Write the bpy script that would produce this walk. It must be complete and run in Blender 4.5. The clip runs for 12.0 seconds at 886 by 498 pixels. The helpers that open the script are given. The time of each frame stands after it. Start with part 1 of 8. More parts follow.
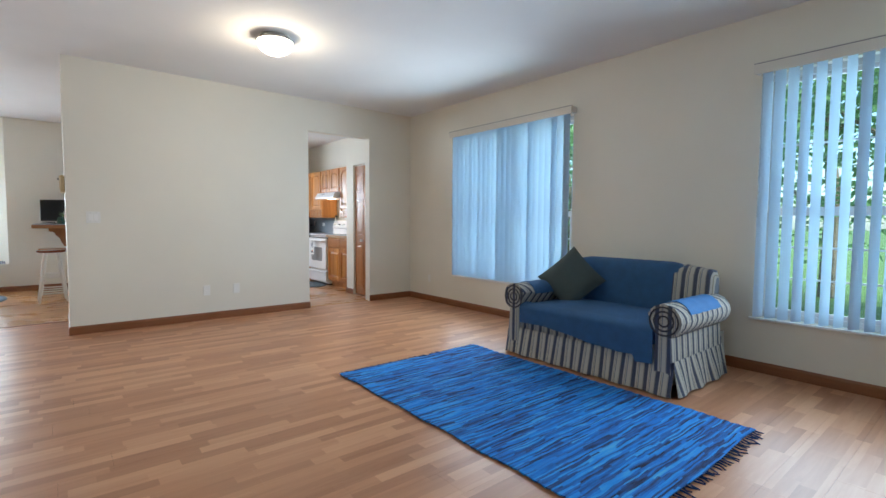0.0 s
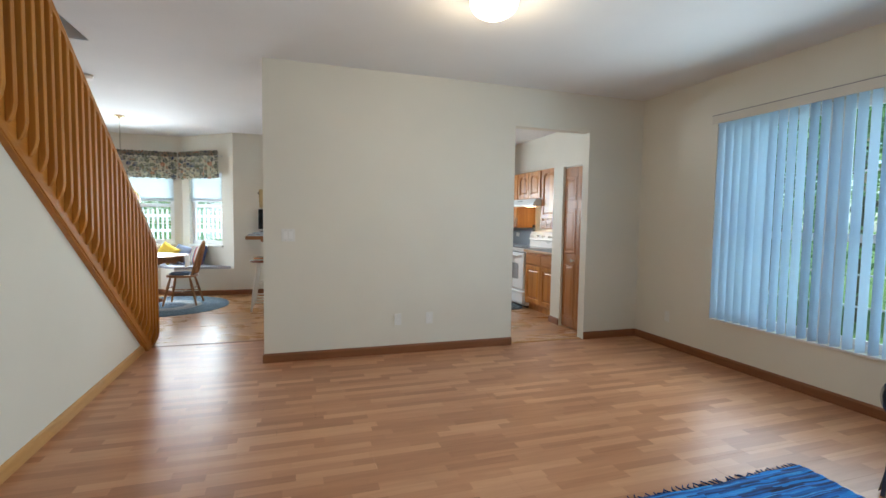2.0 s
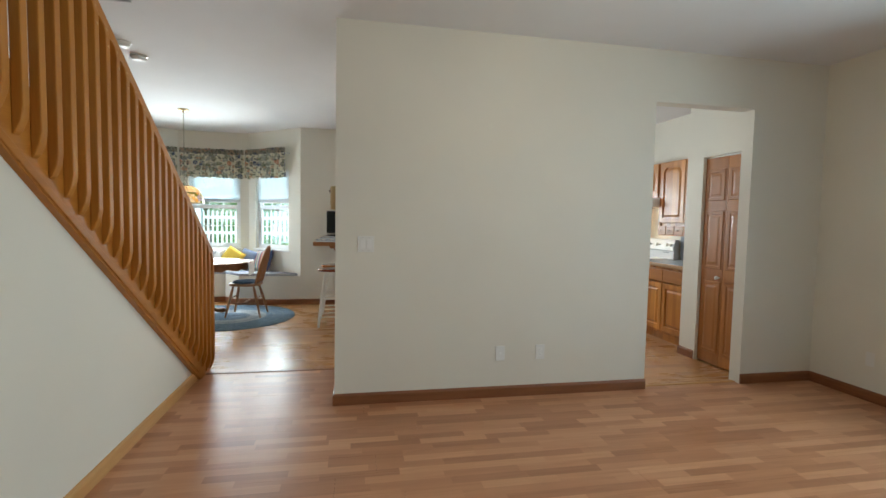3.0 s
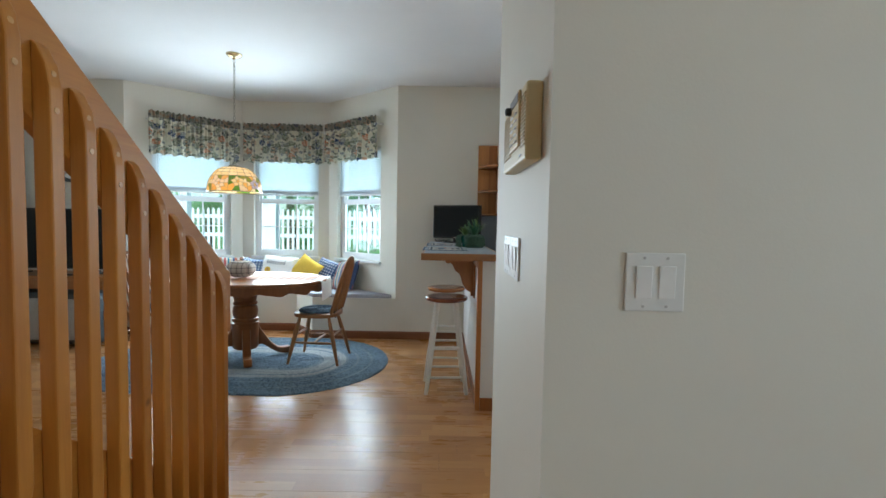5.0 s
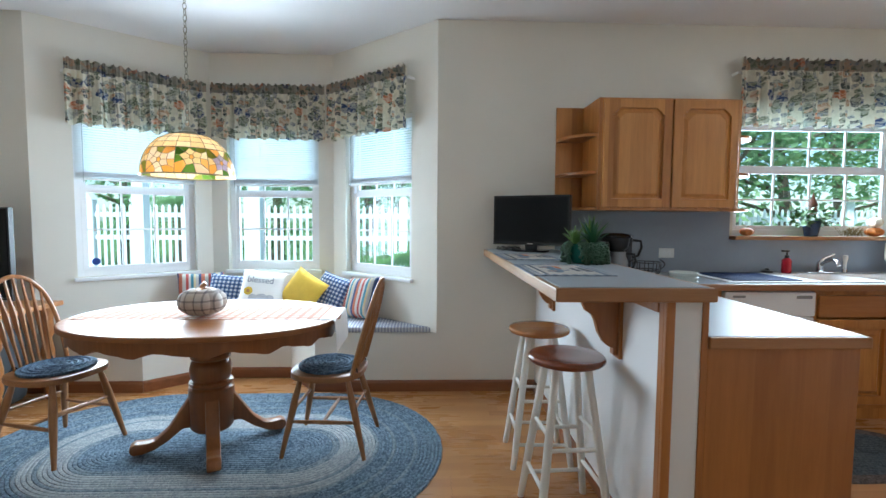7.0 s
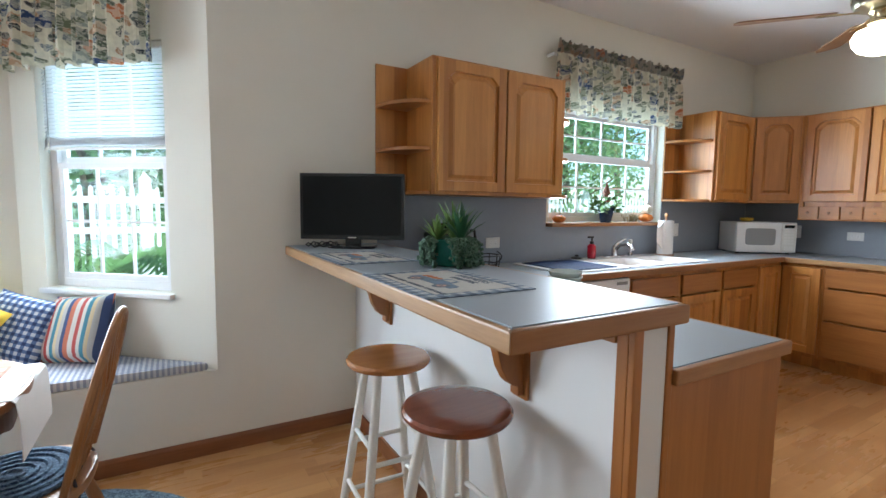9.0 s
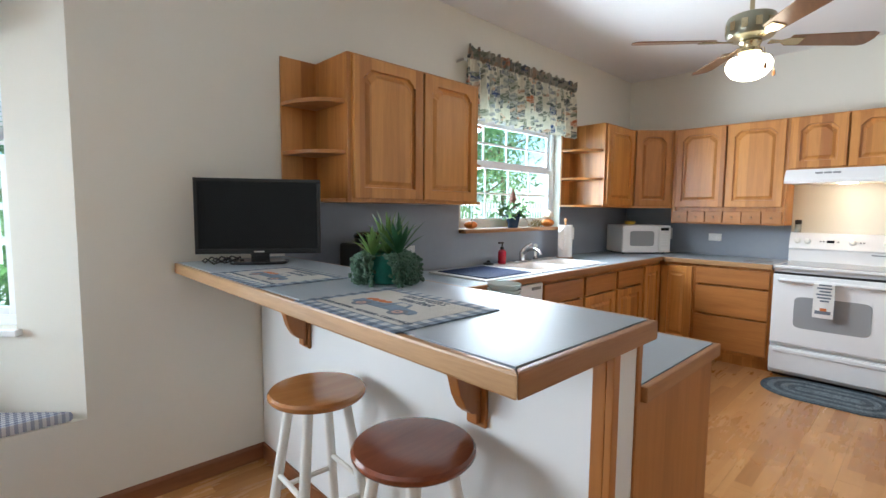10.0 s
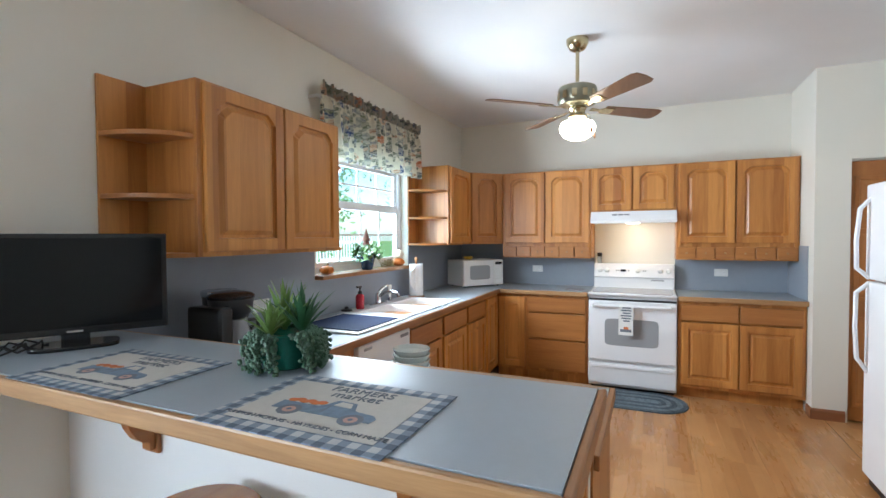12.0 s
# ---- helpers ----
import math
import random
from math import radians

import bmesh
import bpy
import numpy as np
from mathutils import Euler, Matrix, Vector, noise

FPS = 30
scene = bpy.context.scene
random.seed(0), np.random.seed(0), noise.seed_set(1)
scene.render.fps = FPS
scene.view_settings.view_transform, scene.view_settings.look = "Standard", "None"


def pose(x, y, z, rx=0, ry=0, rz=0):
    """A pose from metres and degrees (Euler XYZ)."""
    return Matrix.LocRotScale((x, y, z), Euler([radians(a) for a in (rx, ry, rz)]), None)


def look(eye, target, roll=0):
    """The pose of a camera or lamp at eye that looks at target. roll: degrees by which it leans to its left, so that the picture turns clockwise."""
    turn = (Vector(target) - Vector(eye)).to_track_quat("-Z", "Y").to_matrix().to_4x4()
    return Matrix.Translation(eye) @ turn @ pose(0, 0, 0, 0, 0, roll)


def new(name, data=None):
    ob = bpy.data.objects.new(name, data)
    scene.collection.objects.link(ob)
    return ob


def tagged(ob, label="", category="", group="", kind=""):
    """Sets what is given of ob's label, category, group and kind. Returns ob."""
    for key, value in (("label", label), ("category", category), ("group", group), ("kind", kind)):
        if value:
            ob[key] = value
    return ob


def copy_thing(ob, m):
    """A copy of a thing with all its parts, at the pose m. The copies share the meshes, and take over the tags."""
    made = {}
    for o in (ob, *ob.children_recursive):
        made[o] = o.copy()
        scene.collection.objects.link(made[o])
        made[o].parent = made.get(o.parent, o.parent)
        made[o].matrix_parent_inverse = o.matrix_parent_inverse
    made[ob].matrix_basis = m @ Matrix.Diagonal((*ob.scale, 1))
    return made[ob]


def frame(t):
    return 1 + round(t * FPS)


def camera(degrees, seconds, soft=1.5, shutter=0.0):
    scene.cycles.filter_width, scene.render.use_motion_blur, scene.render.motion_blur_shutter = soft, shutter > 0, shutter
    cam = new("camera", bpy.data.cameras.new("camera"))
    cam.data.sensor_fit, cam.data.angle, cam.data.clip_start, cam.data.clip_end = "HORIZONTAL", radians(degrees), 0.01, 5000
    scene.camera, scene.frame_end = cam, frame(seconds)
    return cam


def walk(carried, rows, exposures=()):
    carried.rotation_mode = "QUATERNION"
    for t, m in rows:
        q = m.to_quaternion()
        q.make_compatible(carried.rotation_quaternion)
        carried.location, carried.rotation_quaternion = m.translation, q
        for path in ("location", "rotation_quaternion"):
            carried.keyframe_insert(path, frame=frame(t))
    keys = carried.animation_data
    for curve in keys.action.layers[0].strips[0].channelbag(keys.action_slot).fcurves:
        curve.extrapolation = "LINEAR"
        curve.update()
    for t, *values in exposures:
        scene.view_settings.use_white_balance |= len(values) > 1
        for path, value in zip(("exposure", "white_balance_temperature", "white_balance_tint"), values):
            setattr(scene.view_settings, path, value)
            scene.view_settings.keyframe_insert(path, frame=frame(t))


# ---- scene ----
cam = camera(86.9, 12.0)
PATH = [
    (0, (-0.122, -0.094, 1.151), (1.145, 1.449, 1.037), 0.4),
    (0.5, (-0.013, 0.128, 1.204), (1.09, 1.791, 1.071), 0.4),
    (1, (0.052, 0.454, 1.261), (0.983, 2.218, 1.123), 0.5),
    (1.5, (0.112, 0.846, 1.322), (0.875, 2.689, 1.188), 0.8),
    (2, (0.167, 1.291, 1.34), (0.788, 3.188, 1.215), 0.9),
    (2.5, (0.151, 1.813, 1.357), (0.635, 3.749, 1.231), 1.0),
    (3, (0.062, 2.396, 1.356), (0.439, 4.357, 1.235), 1.1),
    (3.2, (0.004, 2.637, 1.351), (0.345, 4.604, 1.232), 1.1),
    (4.8, (-0.247, 4.636, 1.274), (-0.204, 6.633, 1.170), 1.5),
    (5, (-0.277, 4.884, 1.286), (-0.262, 6.881, 1.175), 1.1),
    (5.5, (-0.389, 5.416, 1.315), (-0.442, 7.411, 1.194), 1.2),
    (6, (-0.535, 5.844, 1.344), (-0.629, 7.838, 1.22), 1.1),
    (6.5, (-0.719, 6.215, 1.345), (-0.778, 8.21, 1.22), 1.2),
    (6.7, (-0.797, 6.333, 1.324), (-0.815, 8.329, 1.198), 0.8),
    (8.3, (-0.854, 7.136, 1.285), (-0.215, 9.024, 1.114), 1.0),
    (8.5, (-0.864, 7.216, 1.285), (-0.12, 9.065, 1.11), 0.8),
    (9, (-0.922, 7.346, 1.307), (0.072, 9.072, 1.125), 0.7),
    (9.5, (-0.95, 7.426, 1.31), (0.241, 9.023, 1.134), 0.5),
    (10, (-0.982, 7.568, 1.338), (0.393, 9.011, 1.17), 0.5),
    (10.5, (-1.01, 7.721, 1.391), (0.515, 9.008, 1.254), 0.5),
    (11, (-1.03, 7.835, 1.434), (0.622, 8.957, 1.326), 0.2),
    (11.5, (-1.061, 7.904, 1.463), (0.69, 8.867, 1.381), 0.3),
    (12, (-1.058, 7.911, 1.455), (0.77, 8.72, 1.401), -0.3),
]
EXPOSURES = [  # seconds, stops, kelvin, tint
    (0, 1.58, 6000, 9.5), (1.5, 1.40, 6200, 9), (3, 1.18, 6450, 5.5), (5, 1.02, 5900, 3.5), (5.6, 1.02, 5700, 4.5),
    (6.5, 1.22, 5700, 5.5), (8.5, 1.28, 6000, 10.5), (10, 1.55, 6100, 10.5), (12, 1.54, 5900, 9.5),
]
walk(cam, [(t, look(eye, target, roll)) for t, eye, target, roll in PATH], EXPOSURES)

# ---- daylight ----
world = bpy.data.worlds.new("sky")
scene.world = world
world.use_nodes = True
wn = world.node_tree
wn.nodes.clear()
sky = wn.nodes.new("ShaderNodeTexSky")
sky.sky_type, sky.sun_disc = "NISHITA", False
sky.sun_elevation, sky.sun_rotation = radians(58), radians(200)
sky_bg = wn.nodes.new("ShaderNodeBackground")
sky_bg.inputs["Strength"].default_value = 0.13
sky_out = wn.nodes.new("ShaderNodeOutputWorld")
wn.links.new(sky.outputs[0], sky_bg.inputs[0])
wn.links.new(sky_bg.outputs[0], sky_out.inputs[0])

sun_data = bpy.data.lights.new("sun", "SUN")
sun_data.energy, sun_data.angle, sun_data.color = 3.8, radians(0.6), (1.0, 0.95, 0.87)
sun = new("sun", sun_data)
sun.matrix_world = look((0, 0, 30), (0 + 0.18, 0 + 0.5, 30 - 0.85))


def window_light(name, eye, target, width, height, watts, color=(0.86, 0.94, 1.0), spread=180):
    """The sky's light through one window opening."""
    data = bpy.data.lights.new(name, "AREA")
    data.shape, data.size, data.size_y, data.energy, data.color = "RECTANGLE", width, height, watts, color
    data.spread = radians(spread)
    ob = new(name, data)
    ob.matrix_world = look(eye, target)
    return ob


def bulb(name, at, watts, radius, color=(1.0, 0.78, 0.52)):
    data = bpy.data.lights.new(name, "POINT")
    data.energy, data.shadow_soft_size, data.color = watts, radius, color
    ob = new(name, data)
    ob.location = at
    return ob


COOL = (0.86, 0.94, 1.0)
SKY = (0.74, 0.89, 1.0)
# past the blinds, and outside the glass
window_light("skylight_bay_centre", (-2.21, 10.66, 1.36), (-2.21, 8.2, 1.12), 0.80, 1.05, 12, COOL, 146)
window_light("skylight_bay_east", (-1.32, 10.27, 1.36), (-2.5, 8.9, 1.18), 0.76, 1.05, 13, COOL, 146)
window_light("skylight_bay_west", (-3.12, 10.25, 1.36), (-1.95, 8.9, 1.18), 0.80, 1.05, 13, COOL, 146)
window_light("skylight_kitchen", (2.05, 9.90, 1.62), (2.15, 8.0, 1.40), 1.20, 0.70, 17, COOL, 150)
window_light("skylight_living_far", (3.93, 3.8, 1.36), (2.0, 3.8, 1.36), 1.8, 1.8, 12, SKY, 140)
window_light("skylight_living_near", (3.93, 0.25, 1.36), (2.0, 0.25, 1.36), 1.8, 1.8, 12, SKY, 140)
window_light("sky_outside_bay_centre", (-2.21, 11.02, 1.50), (-2.21, 9.0, 1.50), 0.9, 1.3, 10, COOL)
window_light("sky_outside_bay_east", (-1.04, 10.57, 1.50), (-2.3, 9.1, 1.50), 0.9, 1.3, 9, COOL)
window_light("sky_outside_bay_west", (-3.38, 10.57, 1.50), (-2.1, 9.1, 1.50), 0.9, 1.3, 9, COOL)
window_light("sky_outside_kitchen", (2.15, 10.25, 1.72), (2.15, 8.0, 1.72), 1.4, 1.0, 16, COOL)
window_light("sky_outside_living_far", (4.40, 3.8, 1.36), (2.0, 3.8, 1.36), 1.9, 1.9, 12, COOL)
window_light("sky_outside_living_near", (4.40, 0.25, 1.36), (2.0, 0.25, 1.36), 1.9, 1.9, 12, COOL)
bulb("living_bulb", (1.375, 4.04, 2.535), 5, 0.05)
bulb("pendant_bulb", (-2.13, 9.13, 1.63), 1.1, 0.03)
bulb("fan_bulb", (2.15, 8.355, 2.155), 5, 0.05)
bulb("hood_bulb", (3.86, 8.06, 1.53), 0.8, 0.03, (1.0, 0.72, 0.42))

# ---- materials ----
class Nodes:
    """A small builder for one node material."""

    def __init__(self, name):
        self.mat = bpy.data.materials.new(name)
        self.mat.use_nodes = True
        self.t = self.mat.node_tree
        self.t.nodes.clear()
        self.out = self.n("ShaderNodeOutputMaterial")

    def n(self, kind, operation="", noise_dimensions="", data_type="", blend_type="", feature=""):
        node = self.t.nodes.new(kind)
        if operation:
            node.operation = operation
        if noise_dimensions:
            node.noise_dimensions = noise_dimensions
        if data_type:
            node.data_type = data_type
        if blend_type:
            node.blend_type = blend_type
        if feature:
            node.feature = feature
        return node

    def link(self, a, b):
        self.t.links.new(a, b)

    def put(self, socket, value):
        if hasattr(value, "links"):
            self.link(value, socket)
        else:
            socket.default_value = value

    def coord(self, scale=(1, 1, 1), kind="Object", rot=(0, 0, 0)):
        tc = self.n("ShaderNodeTexCoord")
        mp = self.n("ShaderNodeMapping")
        mp.inputs["Scale"].default_value = scale
        mp.inputs["Rotation"].default_value = rot
        self.link(tc.outputs[kind], mp.inputs["Vector"])
        return mp.outputs[0]

    def world_pos(self, scale=(1, 1, 1)):
        g = self.n("ShaderNodeNewGeometry")
        mp = self.n("ShaderNodeMapping")
        mp.inputs["Scale"].default_value = scale
        self.link(g.outputs["Position"], mp.inputs["Vector"])
        return mp.outputs[0]

    def noise(self, vec, scale, detail=3.0, rough=0.55, distortion=0.0):
        nz = self.n("ShaderNodeTexNoise")
        self.link(vec, nz.inputs["Vector"])
        nz.inputs["Scale"].default_value = scale
        nz.inputs["Detail"].default_value = detail
        nz.inputs["Roughness"].default_value = rough
        nz.inputs["Distortion"].default_value = distortion
        return nz.outputs["Fac"]

    def white(self, vec, dims="3D"):
        w = self.n("ShaderNodeTexWhiteNoise", noise_dimensions=dims)
        self.link(vec, w.inputs["Vector"])
        return w

    def ramp(self, fac, stops, mode="LINEAR"):
        r = self.n("ShaderNodeValToRGB")
        r.color_ramp.interpolation = mode
        els = r.color_ramp.elements
        while len(els) < len(stops):
            els.new(0.5)
        for el, (p, c) in zip(els, stops):
            el.position = p
            el.color = (*c, 1)
        self.link(fac, r.inputs[0])
        return r.outputs[0]

    def math(self, op, a, b=0.0, c=0.0):
        m = self.n("ShaderNodeMath", operation=op)
        self.put(m.inputs[0], a)
        self.put(m.inputs[1], b)
        self.put(m.inputs[2], c)
        return m.outputs[0]

    def mix(self, fac, a, b, blend="MIX"):
        m = self.n("ShaderNodeMix", data_type="RGBA", blend_type=blend)
        self.put(m.inputs[0], fac)
        self.put(m.inputs[6], a if hasattr(a, "links") else (*a, 1))
        self.put(m.inputs[7], b if hasattr(b, "links") else (*b, 1))
        return m.outputs[2]

    def split(self, vec):
        s = self.n("ShaderNodeSeparateXYZ")
        self.link(vec, s.inputs[0])
        return s.outputs

    def join(self, x, y, z):
        c = self.n("ShaderNodeCombineXYZ")
        self.put(c.inputs[0], x), self.put(c.inputs[1], y), self.put(c.inputs[2], z)
        return c.outputs[0]

    def bump(self, height, strength=0.2, distance=0.01):
        b = self.n("ShaderNodeBump")
        b.inputs["Strength"].default_value = strength
        b.inputs["Distance"].default_value = distance
        self.link(height, b.inputs["Height"])
        return b.outputs[0]

    def random(self):
        return self.n("ShaderNodeObjectInfo").outputs["Random"]

    def surface(self, color, rough=0.5, metal=0.0, normal=None, **extra):
        p = self.n("ShaderNodeBsdfPrincipled")
        self.put(p.inputs["Base Color"], color if hasattr(color, "links") else (*color, 1))
        self.put(p.inputs["Roughness"], rough)
        p.inputs["Metallic"].default_value = metal
        for key, value in extra.items():
            self.put(p.inputs[key.replace("_", " ")], value)
        if normal is not None:
            self.link(normal, p.inputs["Normal"])
        self.link(p.outputs[0], self.out.inputs[0])
        self.p = p
        return self.mat


def plain(name, color, rough=0.5, metal=0.0, vary=0.06, scale=6.0, bump=0.05, fine=90.0, **extra):
    """A surface with soft large variation, fine grain and slight relief."""
    m = Nodes(name)
    v = m.coord()
    big = m.noise(v, scale, 3)
    small = m.noise(v, fine, 2)
    both = m.math("ADD", m.math("MULTIPLY", big, 0.65), m.math("MULTIPLY", small, 0.35))
    col = m.ramp(both, [(0.25, tuple(max(0, c * (1 - vary)) for c in color)), (0.75, tuple(min(1, c * (1 + vary)) for c in color))])
    r = m.math("ADD", m.math("MULTIPLY", big, 0.12), rough - 0.06) if rough > 0.1 else rough
    return m.surface(col, r, metal, m.bump(small, bump, 0.004), **extra)


def paint(name, color, rough=0.62, bump=0.12):
    """Rolled wall paint with a light orange-peel texture and faint scuffs."""
    m = Nodes(name)
    v = m.world_pos()
    big = m.noise(v, 1.1, 4)
    peel = m.noise(v, 140.0, 3, 0.6)
    col = m.ramp(big, [(0.3, tuple(c * 0.965 for c in color)), (0.7, tuple(min(1, c * 1.02) for c in color))])
    return m.surface(col, rough, 0.0, m.bump(peel, bump, 0.0025))


def wood(name, light, dark, axis="z", rough=0.38, stave=0.0, grain=1.0, vary=0.35, knots=False, coat=0.0):
    """Varnished wood with grain along an axis; stave: width of glued staves."""
    m = Nodes(name)
    v = m.coord()
    rnd = m.random()
    off = m.n("ShaderNodeVectorMath", operation="ADD")
    m.link(v, off.inputs[0])
    m.link(m.join(m.math("MULTIPLY", rnd, 7.3), m.math("MULTIPLY", rnd, 3.1), m.math("MULTIPLY", rnd, 5.7)), off.inputs[1])
    v = off.outputs[0]
    k = {"x": (0.07, 1, 1), "y": (1, 0.07, 1), "z": (1, 1, 0.07)}[axis]
    mp = m.n("ShaderNodeMapping")
    mp.inputs["Scale"].default_value = k
    m.link(v, mp.inputs["Vector"])
    g = m.noise(mp.outputs[0], 26 * grain, 5, 0.62, 0.6)
    fine = m.noise(mp.outputs[0], 190 * grain, 3, 0.6)
    fac = m.math("ADD", m.math("MULTIPLY", g, 0.75), m.math("MULTIPLY", fine, 0.25))
    if stave:
        x, y, z = m.split(v)
        a = {"x": m.math("ADD", y, z), "y": m.math("ADD", x, z), "z": m.math("ADD", x, y)}[axis]
        cell = m.math("FLOOR", m.math("DIVIDE", a, stave))
        w = m.white(m.join(cell, m.math("MULTIPLY", rnd, 91.0), 0.0)).outputs["Value"]
        fac = m.math("ADD", fac, m.math("MULTIPLY", m.math("SUBTRACT", w, 0.5), vary))
    fac = m.math("ADD", fac, m.math("MULTIPLY", m.math("SUBTRACT", rnd, 0.5), 0.16))
    mid = tuple((a + b) / 2 for a, b in zip(light, dark))
    col = m.ramp(fac, [(0.22, light), (0.5, mid), (0.82, dark)])
    if knots:
        vo = m.n("ShaderNodeTexVoronoi", feature="F1")
        m.link(v, vo.inputs["Vector"])
        vo.inputs["Scale"].default_value = 3.2
        kn = m.ramp(vo.outputs["Distance"], [(0.035, (1, 1, 1)), (0.06, (0, 0, 0))])
        col = m.mix(m.math("MULTIPLY", kn, 0.75), col, tuple(c * 0.35 for c in dark))
    return m.surface(col, m.math("ADD", m.math("MULTIPLY", g, 0.12), rough - 0.06), 0.0, m.bump(fine, 0.05, 0.002), Coat_Weight=coat)


def laminate(name, light, mid, dark, strip=0.065, length=0.42, rough=0.34):
    """Three-strip laminate flooring: printed strips of differing tone, grain along x."""
    m = Nodes(name)
    x, y, z = m.split(m.world_pos())
    row = m.math("FLOOR", m.math("DIVIDE", y, strip))
    shift = m.white(m.join(row, 3.0, 0.0)).outputs["Value"]
    col_i = m.math("FLOOR", m.math("ADD", m.math("DIVIDE", x, length), m.math("MULTIPLY", shift, 5.0)))
    tone = m.white(m.join(row, col_i, 7.0)).outputs["Value"]
    gv = m.join(m.math("ADD", m.math("MULTIPLY", x, 0.09), m.math("MULTIPLY", tone, 11.0)), y, m.math("MULTIPLY", tone, 4.0))
    g = m.noise(gv, 30, 4, 0.6, 0.5)
    fine = m.noise(gv, 220, 2)
    fac = m.math("ADD", m.math("MULTIPLY", tone, 0.55), m.math("MULTIPLY", g, 0.45))
    col = m.ramp(fac, [(0.2, light), (0.5, mid), (0.85, dark)])
    wear = m.noise(m.world_pos(), 1.7, 4)
    r = m.math("ADD", m.math("MULTIPLY", wear, 0.12), m.math("ADD", m.math("MULTIPLY", g, 0.06), rough - 0.09))
    return m.surface(col, r, 0.0, m.bump(fine, 0.025, 0.001))


def checked(name, a, b, c, size, rough=0.85, axes="xy", thin=0.5):
    """Woven gingham of two overlapping bands."""
    m = Nodes(name)
    s = m.split(m.coord())
    u, w = s["xyz".index(axes[0])], s["xyz".index(axes[1])]
    fu = m.math("LESS_THAN", m.math("FRACT", m.math("DIVIDE", m.math("ADD", u, 10.0), size)), thin)
    fw = m.math("LESS_THAN", m.math("FRACT", m.math("DIVIDE", m.math("ADD", w, 10.0), size)), thin)
    one = m.mix(m.math("MAXIMUM", fu, fw), a, b)
    col = m.mix(m.math("MULTIPLY", fu, fw), one, c)
    nz = m.noise(m.coord(), 320, 2)
    col = m.mix(m.math("MULTIPLY", nz, 0.35), col, tuple(x * 0.6 for x in b))
    return m.surface(col, rough, 0.0, m.bump(nz, 0.3, 0.003))


def striped(name, stops, period, axis="x", rough=0.85, wobble=0.0, mode="CONSTANT"):
    m = Nodes(name)
    v = m.coord()
    xyz = m.split(v)
    u = m.math("ADD", xyz[0], xyz[1]) if axis == "xy" else xyz["xyz".index(axis)]
    if wobble:
        u = m.math("ADD", u, m.math("MULTIPLY", m.noise(v, 9, 2), wobble))
    f = m.math("FRACT", m.math("DIVIDE", m.math("ADD", u, 10.0), period))
    col = m.ramp(f, stops, mode)
    nz = m.noise(v, 240, 2)
    col = m.mix(m.math("MULTIPLY", nz, 0.25), col, (0.12, 0.12, 0.13))
    return m.surface(col, rough, 0.0, m.bump(nz, 0.35, 0.003))


M = {}
M["wall"] = paint("cream_wall_paint", (0.75, 0.723, 0.638))
M["ceiling"] = paint("white_ceiling_paint", (0.80, 0.80, 0.80), 0.8, 0.35)
M["trim_white"] = plain("white_trim_paint", (0.80, 0.80, 0.79), 0.4, bump=0.03, vary=0.03)
M["vinyl"] = plain("white_vinyl", (0.82, 0.83, 0.84), 0.35, bump=0.02, vary=0.02)
M["base_wood"] = wood("baseboard_oak", (0.30, 0.118, 0.046), (0.16, 0.055, 0.02), "x", 0.4)
M["base_wood_y"] = wood("baseboard_oak_y", (0.30, 0.118, 0.046), (0.16, 0.055, 0.02), "y", 0.4)
M["skirt_pine"] = wood("skirt_pine", (0.62, 0.36, 0.14), (0.45, 0.23, 0.08), "y", 0.4)
M["pine"] = wood("varnished_pine", (0.54, 0.225, 0.030), (0.34, 0.112, 0.012), "z", 0.45, grain=0.7, knots=True)
M["pine_y"] = wood("varnished_pine_y", (0.52, 0.21, 0.028), (0.33, 0.105, 0.012), "y", 0.45, grain=0.7, knots=True)
M["floor_living"] = laminate("living_laminate", (0.60, 0.315, 0.172), (0.48, 0.228, 0.116), (0.34, 0.146, 0.068))
M["floor_kitchen"] = laminate("kitchen_laminate", (0.53, 0.275, 0.105), (0.455, 0.222, 0.08), (0.36, 0.16, 0.052), 0.075, 0.62, 0.28)
M["subfloor"] = plain("dark_joint", (0.06, 0.035, 0.02), 0.9)
M["cabinet"] = wood("alder_cabinet", (0.60, 0.27, 0.066), (0.32, 0.110, 0.021), "z", 0.36, stave=0.075, grain=0.8, vary=0.42)
M["cabinet_h"] = wood("alder_cabinet_rail", (0.50, 0.212, 0.056), (0.27, 0.094, 0.021), "y", 0.36, grain=0.8)
M["cabinet_hx"] = wood("alder_cabinet_rail_x", (0.50, 0.212, 0.056), (0.27, 0.094, 0.021), "x", 0.36, grain=0.8)
M["panel_wood"] = wood("alder_end_panel", (0.41, 0.16, 0.040), (0.24, 0.08, 0.017), "z", 0.36, stave=0.09, grain=0.6, vary=0.3)
# Same oak as oak_edge_x; window light on the side edges is in its colour.
M["oak_edge_lit"] = wood("oak_counter_edge_lit", (0.52, 0.31, 0.14), (0.25, 0.12, 0.042), "y", 0.4, grain=1.4)
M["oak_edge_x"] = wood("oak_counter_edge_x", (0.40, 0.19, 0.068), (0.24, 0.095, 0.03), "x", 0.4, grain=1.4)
M["table_oak"] = wood("table_oak", (0.40, 0.165, 0.05), (0.20, 0.07, 0.02), "x", 0.33, grain=1.0)
M["table_leg"] = wood("turned_oak", (0.31, 0.115, 0.032), (0.15, 0.05, 0.013), "z", 0.3, grain=1.0)
M["chair_oak"] = wood("chair_oak", (0.42, 0.20, 0.075), (0.21, 0.083, 0.027), "z", 0.32, grain=1.3)
